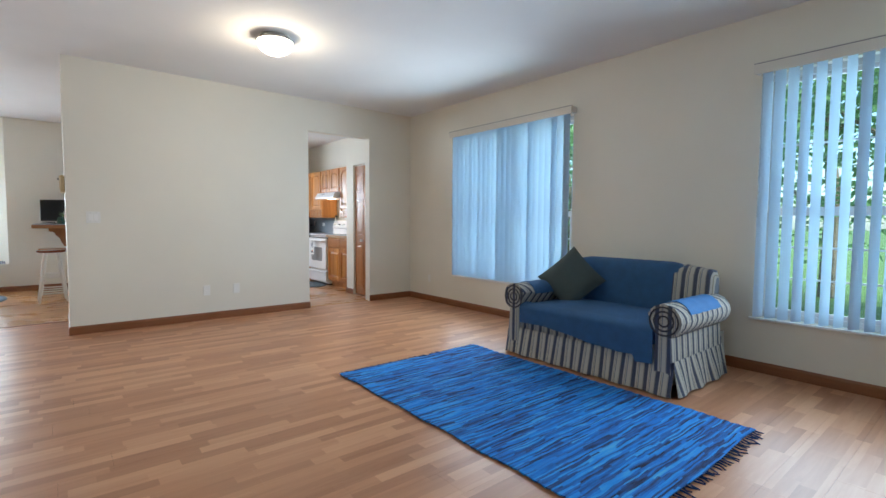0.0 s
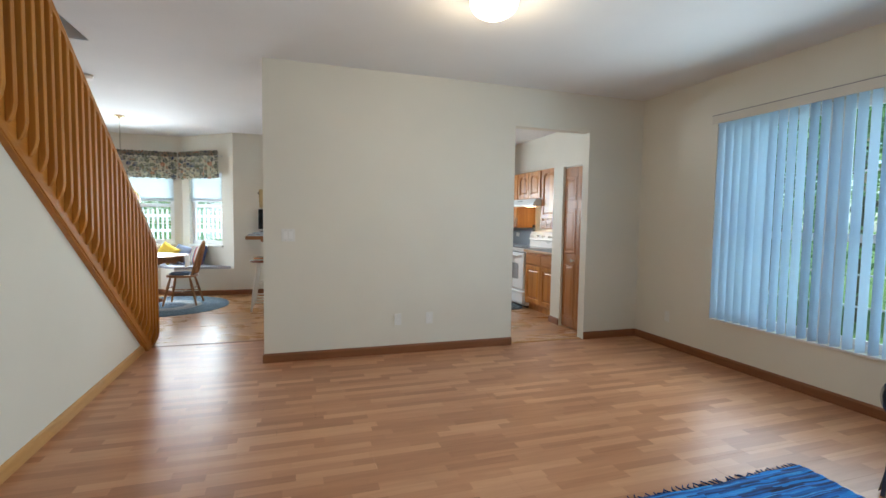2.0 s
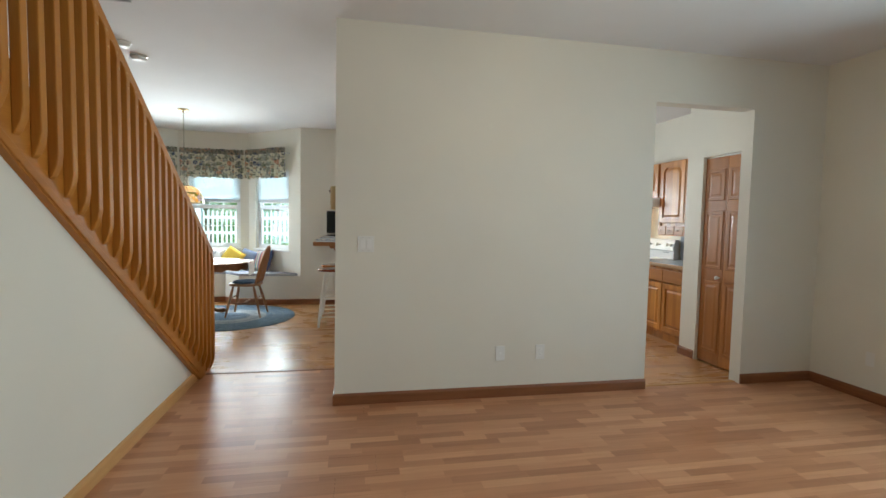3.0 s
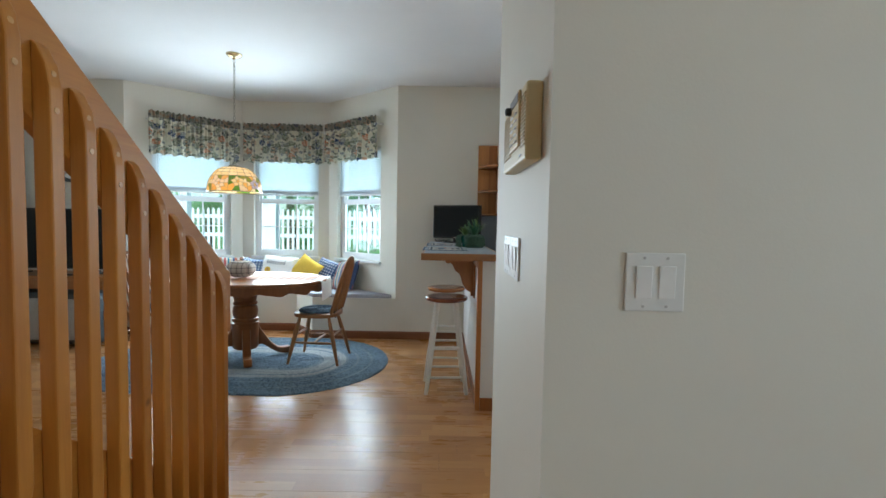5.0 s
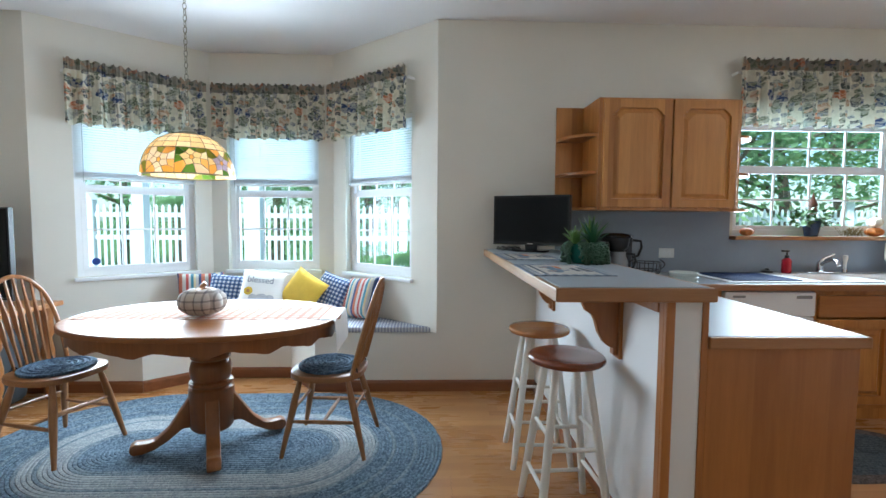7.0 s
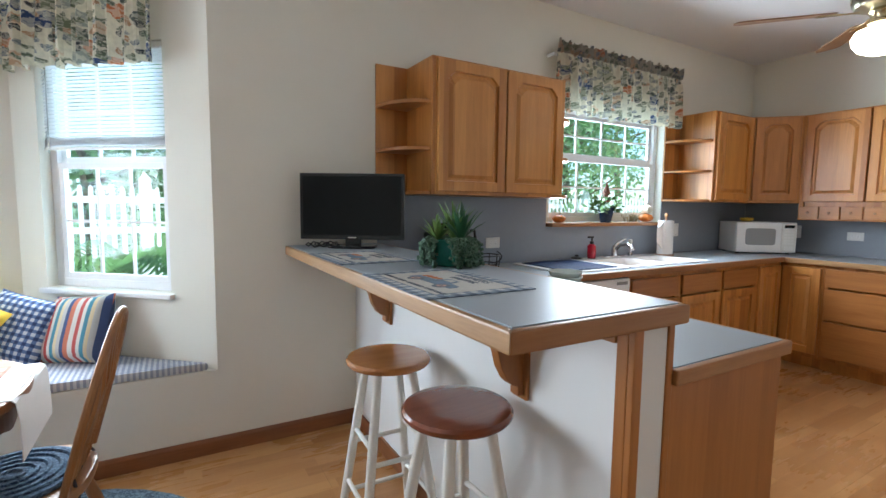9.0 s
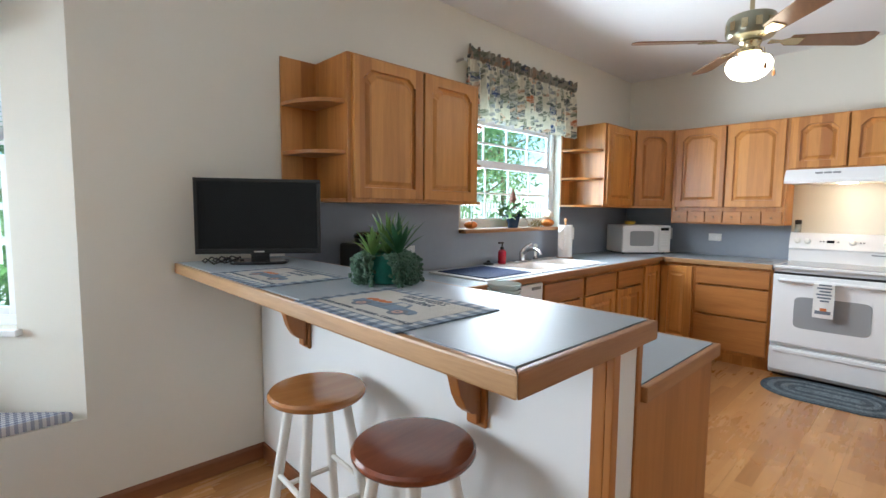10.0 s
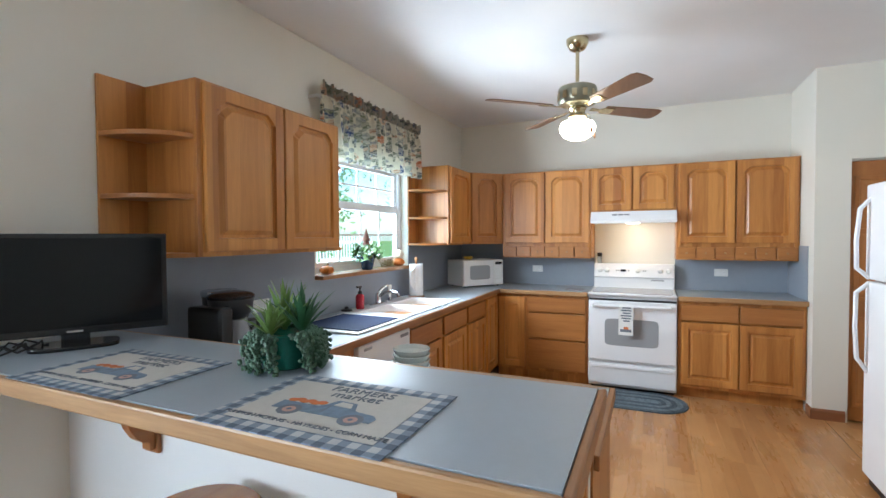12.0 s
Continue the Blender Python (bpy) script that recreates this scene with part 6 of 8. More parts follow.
valance("valance", on_wall(BAY[0], BAY[1]) @ Matrix.Translation((0.205, 0, 0)), 0.955, 1.985, 2.445, "gathered floral valance over the west bay window", 1, 9)
valance("valance", on_wall(BAY[1], BAY[2]) @ Matrix.Translation((0.045, 0, 0)), 0.985, 1.985, 2.445, "gathered floral valance over the centre bay window", 2, 9)
valance("valance", on_wall(BAY[2], BAY[3]) @ Matrix.Translation((0.045, 0, 0)), 0.935, 1.985, 2.445, "gathered floral valance over the east bay window", 3, 9)
valance("valance", on_wall((1.44, NORTH), (2.86, NORTH)), 1.42, 2.0, 2.47, "gathered floral valance over the kitchen window", 4, 13)


def mini_blind(m, w, z0, z1, label):
    """A half-raised white mini blind: slats, bottom rail, cords."""
    top = thing("mini_blind", label, "blind", "mini blinds")
    top.matrix_basis = m
    part("head_rail", box(0.01, w - 0.01, 0.012, 0.045, z1 - 0.03, z1 - 0.002, 0.002), M["plastic_white"], top)
    part("bottom_rail", box(0.01, w - 0.01, 0.018, 0.042, z0, z0 + 0.014, 0.003), M["plastic_white"], top)
    me = mesh_of("slat", moved(box(0.012, w - 0.012, -0.0125, 0.0125, 0, 0.0007), Matrix.Rotation(radians(52), 4, "X")), M["mini_blind"])
    z = z0 + 0.026
    while z < z1 - 0.04:
        ob = new("slat", me)
        ob.parent = top
        ob.location = (0, 0.03, z)
        z += 0.0195 if z > z0 + 0.06 else 0.006
    for x in (0.10, w - 0.10):
        part("cord", tube([(x, 0.03, z0), (x, 0.03, z1 - 0.03)], 0.001, 4), M["plastic_white"], top)
    part("wand", tube([(0.06, 0.008, z1 - 0.04), (0.058, 0.006, z0 - 0.02)], 0.003, 6), M["glass_clear"], top)
    return top


for side, a, b in (("west", BAY[0], BAY[1]), ("centre", BAY[1], BAY[2]), ("east", BAY[2], BAY[3])):
    u0, u1 = BAY_WIN[side]
    mini_blind(on_wall(a, b) @ Matrix.Translation((u0 + 0.002, 0, 0)), u1 - u0 - 0.004, 1.585, BZ[1] - 0.001, "half-raised white mini blind in the %s bay window" % side)

decal = on_wall(BAY[0], BAY[1]) @ Matrix.Translation((BAY_WIN["west"][0] + 0.125, 0.058, BZ[0] + 0.115))
ds = single("window_decal", prism([(0.03 * math.cos(radians(22.5 + 45 * k)), 0.03 * math.sin(radians(22.5 + 45 * k))) for k in range(8)], 0.0, 0.0008, "y"), M["decal_blue"], "small blue eight-sided decal stuck on the bay window", "decal")
ds.matrix_basis = decal

# ---- window seat cushions ----
cz = SEAT + 0.0005
pts = [RECESS[0], (RECESS[1][0], RECESS[1][1]), (RECESS[2][0], RECESS[2][1]), (RECESS[3][0], RECESS[3][1] + 0.005), (-0.79, NORTH + 0.005), (-1.66, 10.73), (-2.76, 10.73), (-3.60, NORTH + 0.02)]
own = prism(pts, cz, cz + 0.045, "z", 0.014)
single("seat_pad", own, M["gingham_small"], "blue and white checked pad on the window seat", "seat pad", smooth=True)


def lean(x, y, rz, tilt, spin=0, z=None, size=0.4):
    return Matrix.Translation((x, y, (cz + 0.045 + size / 2 * 0.93) if z is None else z)) @ Matrix.Rotation(radians(rz), 4, "Z") @ Matrix.Rotation(radians(tilt), 4, "X") @ Matrix.Rotation(radians(spin), 4, "Y")


lay_pillow("striped_pillow", 0.36, 0.13, M["pillow_stripe"], lean(-2.75, 10.53, 25, -20, 0, size=0.36), "multicoloured striped pillow on the window seat", "window seat pillows")
lay_pillow("checked_pillow", 0.36, 0.14, M["gingham_navy"], lean(-2.50, 10.50, 10, -26, 6, size=0.34), "navy and white checked pillow on the window seat", "window seat pillows")
pb = lay_pillow("printed_pillow", 0.42, 0.15, M["cloth_white"], lean(-2.20, 10.45, 0, -26, 6, size=0.36), "white pillow printed with grey pumpkins and sunflowers", "window seat pillows")
lay_pillow("yellow_pillow", 0.33, 0.14, M["pillow_yellow"], lean(-1.865, 10.44, -10, -24, 30, size=0.42), "yellow pillow with navy piping tilted on the window seat", "window seat pillows")
lay_pillow("checked_pillow", 0.36, 0.14, M["gingham_navy"], lean(-1.63, 10.46, -24, -26, 14, size=0.35), "navy and white checked pillow on the window seat", "window seat pillows")
lay_pillow("striped_pillow", 0.36, 0.14, M["pillow_stripe"], lean(-1.37, 10.34, -41, -24, -6, size=0.35), "multicoloured striped pillow on the window seat", "window seat pillows")


def on_pillow(x, z, thick=0.15, size=0.42):
    a, b = x / (size / 2), z / (size / 2)
    return -thick / 2 * ((1 - a ** 4) * (1 - b ** 4)) ** 0.55


def flat_blob(name, x, z, rx, rz_, material, parent, n=18, lift=0.002):
    y = on_pillow(x, z) - lift
    own = prism([(x + p[0], z + p[1]) for p in stadium(rx, rz_, n)], y, y + 0.004, "y")
    ob = new(name, mesh_of(name, own, material))
    ob.parent = parent
    return ob


for dx, dz, r in ((0.02, -0.06, 0.075), (-0.05, -0.055, 0.05), (0.085, -0.05, 0.05)):
    flat_blob("printed_pumpkin", dx, dz, r * 0.75, r * 0.62, M["print_pale"], pb, lift=0.004 + abs(dx) * 0.02)
for dx, dz in ((0.03, -0.11), (-0.10, 0.0)):
    flat_blob("printed_sunflower", dx, dz, 0.035, 0.035, M["pillow_yellow"], pb, lift=0.009)
    flat_blob("printed_flower_eye", dx, dz, 0.014, 0.014, M["chair_oak"], pb, lift=0.011)
t = words("printed_word", "blessed", 0.075, Matrix.Translation((-0.02, on_pillow(0, 0.09) - 0.004, 0.10)) @ Matrix.Rotation(radians(90), 4, "X"), M["print_grey"], pb)

# ---- braided rug ----
br = thing("braided_rug", "oval braided rug in rings of blue and grey", "rug", at=(-2.03, 9.08, 0))


def braid(name, cx, cy, a, b, n, col, parent_thing, rad=0.014, core=None):
    """Concentric braided rings, each a real cord round the oval."""
    straight = max(0.0, a - b)
    for i in range(n):
        k = (i + 0.5) / n
        r = b * k
        pts = []
        seg = 40
        for j in range(seg):
            t = 2 * math.pi * j / seg
            s = straight if math.cos(t) >= 0 else -straight
            pts.append((cx + s + r * math.cos(t), cy + r * math.sin(t), 0.006))
        own = bmesh.new()
        half = b / n * 0.52
        rings = []
        for j in range(seg):
            t = 2 * math.pi * j / seg
            o = Vector((math.cos(t), math.sin(t), 0))
            p = Vector(pts[j])
            rings.append([own.verts.new(p + o * dx + Vector((0, 0, dz))) for dx, dz in ((-half, -0.0055), (-half * 0.7, 0.004), (0, 0.006), (half * 0.7, 0.004), (half, -0.0055))])
        for j in range(seg):
            p0, p1 = rings[j], rings[(j + 1) % seg]
            for q in range(4):
                own.faces.new((p0[q], p1[q], p1[q + 1], p0[q + 1]))
        part("braid_ring", own, col(k), parent_thing, smooth=True)
    own = bmesh.new()
    if straight:
        r = b / n * 0.5
        prism([(cx + p[0], cy + p[1]) for p in [(-straight, -r), (straight, -r), (straight, r), (-straight, r)]], 0.0005, 0.009, "z", bm=own)
        part("braid_core", own, col(0), parent_thing)


def ring_colour(k):
    for limit, key in ((0.27, "blue"), (0.30, "mid"), (0.45, "pale"), (0.48, "mid"), (0.54, "pale"), (0.58, "mid"), (0.66, "blue"), (0.70, "mid"), (0.80, "blue"), (0.84, "mid")):
        if k < limit:
            return M["braid_" + key]
    return M["braid_blue"]


braid("braid", -2.03, 9.08, 1.30, 0.845, 42, ring_colour, br)
r2 = thing("stove_rug", "small oval grey-blue braided rug before the range", "rug", at=(3.38, 8.05, 0))


def grey_rings(k):
    return M["braid_dark"] if int(k * 6) % 2 else M["braid_grey"]


def lay_turned(ob, x, y, rz):
    ob.matrix_basis = Matrix.Translation((x, y, 0)) @ Matrix.Rotation(radians(rz), 4, "Z")


del BUILT_AT[r2.name]
braid("braid", 0, 0, 0.42, 0.26, 12, grey_rings, r2)
lay_turned(r2, 3.36, 8.02, 90)
r3 = thing("sink_rug", "oval grey-brown braided rug before the sink", "rug")
braid("braid", 0, 0, 0.52, 0.30, 13, lambda k: M["braid_brown"] if k > 0.8 else M["braid_dark"], r3)
lay_turned(r3, 1.55, 8.98, 0)

# ---- pedestal table ----
TX, TY = -2.055, 9.17
tb = thing("dining_table", "oval oak pedestal dining table with a carved apron", "table", at=(TX, TY, 0))
TA, TB = 0.735, 0.52
part("tabletop", moved(prism(stadium(TA, TB, 72, 2.25), 0.722, 0.752, "z", 0.009), Matrix.Translation((TX, TY, 0))), M["table_oak"], tb)
own = bmesh.new()
N = 120
ringo = stadium(TA - 0.035, TB - 0.035, N, 2.25)
ringi = stadium(TA - 0.055, TB - 0.055, N, 2.25)
vo_t = [own.verts.new((TX + x, TY + y, 0.7215)) for x, y in ringo]
vo_b = [own.verts.new((TX + x, TY + y, 0.652 + 0.012 * math.sin(i * 2 * math.pi / N * 15) + 0.005 * math.sin(i * 2 * math.pi / N * 30))) for i, (x, y) in enumerate(ringo)]
vi_b = [own.verts.new((TX + x, TY + y, 0.652 + 0.012 * math.sin(i * 2 * math.pi / N * 15))) for i, (x, y) in enumerate(ringi)]
vi_t = [own.verts.new((TX + x, TY + y, 0.7215)) for x, y in ringi]
for i in range(N):
    j = (i + 1) % N
    for p, q in ((vo_t, vo_b), (vo_b, vi_b), (vi_b, vi_t)):
        own.faces.new((p[i], p[j], q[j], q[i]))
part("apron", own, M["table_leg"], tb, "scalloped apron")
prof = [(0.10, 0.10), (0.116, 0.12), (0.12, 0.30), (0.12, 0.34), (0.106, 0.352), (0.116, 0.364), (0.116, 0.378), (0.098, 0.388), (0.108, 0.41), (0.112, 0.45), (0.104, 0.485), (0.092, 0.50), (0.106, 0.512), (0.106, 0.526), (0.094, 0.536), (0.10, 0.56), (0.108, 0.60), (0.112, 0.655), (0.17, 0.66), (0.17, 0.70), (0.09, 0.7215)]
part("pedestal", lathe(prof, (TX, TY, 0), 28), M["table_leg"], tb, "turned pedestal", smooth=True)
leg = [(0.085, 0.115), (0.085, 0.30), (0.115, 0.285), (0.16, 0.215), (0.22, 0.125), (0.28, 0.075), (0.33, 0.068), (0.375, 0.075), (0.40, 0.062), (0.405, 0.035), (0.39, 0.010), (0.34, 0.010), (0.285, 0.024), (0.22, 0.06), (0.15, 0.115)]
for a in (25, 115, 205, 295):
    own = prism(leg, -0.035, 0.035, "y", 0.012)
    part("leg", moved(own, Matrix.Translation((TX, TY, 0.012)) @ Matrix.Rotation(radians(a), 4, "Z")), M["table_leg"], tb, smooth=True)

# table runner
rn = thing("table_runner", "plaid table runner with a printed white end hanging over", "table runner", at=(TX, TY, 0.753))


def runner(u, v):
    y = TY + 0.045 + 0.36 * (v - 0.5) + 0.0
    x = TX - 0.69 + 1.485 * u
    edge = TX + TA * 0.985
    if x <= edge:
        return (x, y, 0.7535 + 0.0008 * math.sin(u * 50 + v * 9))
    d = x - edge
    return (edge + 0.006 + 0.010 * (1 - math.exp(-d * 60)), y + 0.01 * math.sin(v * 8) * d * 4, 0.7535 - d * 2.6 + 0.0)


part("cloth", surface(lambda u, v: runner(0.90 * u, v), 72, 12, thick=0.0022), M["plaid_runner"], rn, smooth=True)
part("printed_end", surface(lambda u, v: runner(0.90 + 0.10 * u, v), 20, 12, thick=0.0022), M["cloth_white"], rn, "white end with a faded print", smooth=True)

# cloth pumpkin
pk = thing("fabric_pumpkin", "plaid cloth pumpkin with a wooden stem on the table", "pumpkin decoration", at=(-2.08, 9.14, 0.756))
own = bmesh.new()
n, mrow = 48, 14
rows = []
for j in range(mrow + 1):
    ph = math.pi * j / mrow
    row = []
    for i in range(n):
        t = 2 * math.pi * i / n
        rib = 1 - 0.10 * abs(math.cos(t * 4)) ** 0.5 * 0 - 0.12 * (1 - abs(math.sin(t * 4)) ** 0.5)
        r = 0.128 * rib * math.sin(ph) ** 0.75 if 0 < j < mrow else 0.0005
        row.append(own.verts.new((r * math.cos(t), r * math.sin(t), 0.078 - 0.078 * math.cos(ph) * (1 if abs(math.cos(ph)) < 0.95 else 0.9))))
    rows.append(row)
for lo_r, hi_r in zip(rows, rows[1:]):
    for i in range(n):
        own.faces.new((lo_r[i], lo_r[(i + 1) % n], hi_r[(i + 1) % n], hi_r[i]))
moved(own, Matrix.Translation((-2.08, 9.14, 0.7565)))
part("body", own, M["plaid_grey"], pk, smooth=True)
part("stem", tube([(-2.08, 9.14, 0.893), (-2.078, 9.142, 0.922), (-2.062, 9.145, 0.938)], [0.022, 0.014, 0.013], 8), M["chair_oak"], pk, smooth=True)
for k in range(3):
    a = k * 2.1 + 0.5
    part("leaf", moved(prism(stadium(0.036, 0.02, 12), 0, 0.003, "z", 0.001), Matrix.Translation((-2.08 + 0.03 * math.cos(a), 9.14 + 0.03 * math.sin(a), 0.906)) @ Matrix.Rotation(a, 4, "Z") @ Matrix.Rotation(radians(15), 4, "Y")), M["chair_oak"], pk)


# ---- windsor chairs ----
def windsor_chair():
    """A bow-back oak chair facing +x, with arrow slats and a blue round pad."""
    ch = thing("dining_chair", "bow-back oak dining chair with a blue braided seat pad", "chair", "dining chairs")
    outline = [(0.21 * p[0] / 0.21, p[1]) for p in stadium(0.205, 0.215, 36, 2.7)]
    part("seat", prism(outline, 0.415, 0.45, "z", 0.010), M["chair_seat"], ch, smooth=True)
    legs = {}
    for sx_, sy_ in ((1, 1), (1, -1), (-1, 1), (-1, -1)):
        top_ = Vector((0.13 * sx_, 0.13 * sy_, 0.418))
        foot = Vector((0.215 * sx_ - (0.02 if sx_ < 0 else 0), 0.205 * sy_, 0.0))
        legs[sx_, sy_] = (top_, foot)
        pts_ = [top_.lerp(foot, k / 6) for k in range(7)]
        part("leg", tube(pts_, [0.012, 0.017, 0.020, 0.019, 0.017, 0.014, 0.011], 10), M["chair_oak"], ch, smooth=True)
    mids = {}
    for sy_ in (1, -1):
        a_, b_ = (legs[s, sy_][0].lerp(legs[s, sy_][1], 0.55) for s in (1, -1))
        mids[sy_] = (a_ + b_) / 2
        part("stretcher", tube([a_, (a_ + b_) / 2, b_], [0.008, 0.013, 0.008], 8), M["chair_oak"], ch, smooth=True)
    part("stretcher", tube([mids[1], (mids[1] + mids[-1]) / 2, mids[-1]], [0.008, 0.013, 0.008], 8), M["chair_oak"], ch, smooth=True)
    for s in (1, -1):
        a_, b_ = legs[s, 1][0].lerp(legs[s, 1][1], 0.40), legs[s, -1][0].lerp(legs[s, -1][1], 0.40)
        part("stretcher", tube([a_, b_], 0.009, 8), M["chair_oak"], ch, smooth=True)

    def bow(t):
        a = math.pi * t
        yy = 0.205 * math.cos(a)
        zz = 0.45 + 0.50 * math.sin(a) ** 0.72 if 0 < t < 1 else 0.45
        return Vector((-0.165 - 0.27 * (zz - 0.45), yy * (1 - 0.12 * (1 - (zz - 0.45) / 0.5)), zz))
    part("bow", tube([bow(k / 28) for k in range(29)], 0.0125, 8), M["chair_oak"], ch, smooth=True)
    for k in range(7):
        yy = -0.125 + 0.25 * k / 6
        lo_ = Vector((-0.165, yy * 0.8, 0.445))
        t = math.acos(max(-1, min(1, yy * 1.05 / 0.205))) / math.pi
        hi_ = bow(t)
        d_ = (hi_ - lo_)
        prof_ = [(-0.006, 0), (-0.008, 0.30), (-0.016, 0.52), (-0.018, 0.62), (-0.008, 0.78), (-0.006, 1.0)]
        L = d_.length
        pts_ = [(a_, b_ * L) for a_, b_ in prof_] + [(-a_, b_ * L) for a_, b_ in prof_[::-1]]
        own_ = prism(pts_, -0.005, 0.005, "y", 0.002)
        moved(own_, Matrix.Translation(lo_) @ d_.to_track_quat("Z", "Y").to_matrix().to_4x4() @ Matrix.Rotation(radians(90), 4, "Z"))
        part("slat", own_, M["chair_oak"], ch)
    pad = part("seat_pad", prism([(p[0] + 0.0, p[1]) for p in stadium(0.175, 0.18, 36)], 0.4505, 0.468, "z", 0.007), M["pad_blue"], ch, "blue braided round pad", smooth=True)
    for k in range(5):
        r = 0.03 + 0.03 * k
        part("pad_ring", tube([(r * math.cos(2 * math.pi * q / 28), r * math.sin(2 * math.pi * q / 28), 0.467) for q in range(28)], 0.009, 6, closed=True), M["pad_blue"], pad, smooth=True)
    for sy_ in (1, -1):
        part("pad_tie", tube([(-0.15, 0.09 * sy_, 0.46), (-0.172, 0.10 * sy_, 0.475), (-0.18, 0.115 * sy_, 0.45), (-0.186, 0.11 * sy_, 0.41)], 0.005, 6), M["sofa_navy"], pad)
    return ch


chair = windsor_chair()
copy_thing(chair, Matrix.Translation((-2.87, 9.12, 0.012)) @ Matrix.Rotation(radians(-15), 4, "Z"))
chair.matrix_basis = Matrix.Translation((-1.375, 9.16, 0.012)) @ Matrix.Rotation(radians(176), 4, "Z")


# ---- bar stools ----
def bar_stool(seat_mat, label):
    stl = thing("bar_stool", label, "stool", "bar stools")
    part("seat", lathe([(0.0, 0.69), (0.14, 0.69), (0.158, 0.696), (0.165, 0.705), (0.165, 0.714), (0.158, 0.722), (0.14, 0.7245), (0.08, 0.722), (0.0, 0.721)], seg=44), seat_mat, stl, smooth=True)
    legs = []
    for k in range(4):
        a = radians(45 + 90 * k)
        top_, foot = Vector((0.095 * math.cos(a), 0.095 * math.sin(a), 0.695)), Vector((0.215 * math.cos(a), 0.215 * math.sin(a), 0.0))
        legs.append((top_, foot))
        part("leg", tube([top_, top_.lerp(foot, 0.25), top_.lerp(foot, 0.7), foot], [0.016, 0.018, 0.018, 0.015], 12), M["white_paint_wood"], stl, smooth=True)
    for k in range(4):
        for f in ((0.42, 0.74) if k % 2 else (0.50, 0.82)):
            a_, b_ = legs[k][0].lerp(legs[k][1], f), legs[(k + 1) % 4][0].lerp(legs[(k + 1) % 4][1], f)
            part("rung", tube([a_, b_], 0.0095, 8), M["white_paint_wood"], stl, smooth=True)
    return stl


s1 = bar_stool(M["stool_red"], "bar stool with white legs and a red-brown seat")
s1.matrix_basis = Matrix.Translation((-0.215, 8.478, 0)) @ Matrix.Rotation(radians(3), 4, "Z")
s2 = bar_stool(M["stool_amber"], "bar stool with white legs and an amber wooden seat")
s2.matrix_basis = Matrix.Translation((-0.21, 9.0, 0)) @ Matrix.Rotation(radians(-2), 4, "Z")

# ---- stained-glass pendant ----
PXc, PYc = -2.13, 9.13
pl = thing("pendant_lamp", "stained-glass dome pendant lamp on a brass chain", "pendant lamp", at=(PXc, PYc, CEIL))
part("canopy", lathe([(0.068, -0.0005), (0.066, -0.012), (0.05, -0.026), (0.02, -0.034), (0.008, -0.05)], (PXc, PYc, CEIL), 28), M["brass"], pl, smooth=True)
z, k = CEIL - 0.045, 0
while z > 1.80:
    a = radians(90 * (k % 2))
    pts = [(PXc + 0.009 * math.cos(2 * math.pi * q / 12) * math.cos(a), PYc + 0.009 * math.cos(2 * math.pi * q / 12) * math.sin(a), z - 0.019 + 0.019 * math.sin(2 * math.pi * q / 12)) for q in range(12)]
    part("chain_link", tube(pts, 0.0023, 5, closed=True), M["brass_dark"], pl)
    z -= 0.031
    k += 1
part("cap", lathe([(0.006, 1.80), (0.018, 1.79), (0.024, 1.775), (0.05, 1.762), (0.052, 1.752)], (PXc, PYc, 0), 20), M["brass_dark"], pl, smooth=True)


def dome(a, s):
    """A point of the shade: a round the axis, s from 0 at the crown to 1 at the rim."""
    r = 0.052 + (0.232 - 0.052) * math.sin(s * math.pi / 2) ** 0.86
    zz = 1.752 - 0.225 * (1 - math.cos(s * math.pi / 2)) ** 0.9
    return (PXc + r * math.cos(a), PYc + r * math.sin(a), zz)


own = bmesh.new()
rng = random.Random(11)
# upper rows: a regular grid; lower rows: flowers of five petals round a centre, leaves and filling between them
levels = [0.0, 0.15, 0.30, 0.44, 0.56]
BEND = 0.56


def pane(corners, key):
    gb = bmesh.new()
    gb.faces.new([gb.verts.new(dome(a, s)) for a, s in corners])
    bmesh.ops.solidify(gb, geom=list(gb.faces), thickness=0.002)
    part("glass_pane", gb, M["glass_" + key], pl)
    for p, q in zip(corners, corners[1:] + corners[:1]):
        tube([dome(*p), dome(*q)], 0.0017, 4, own)


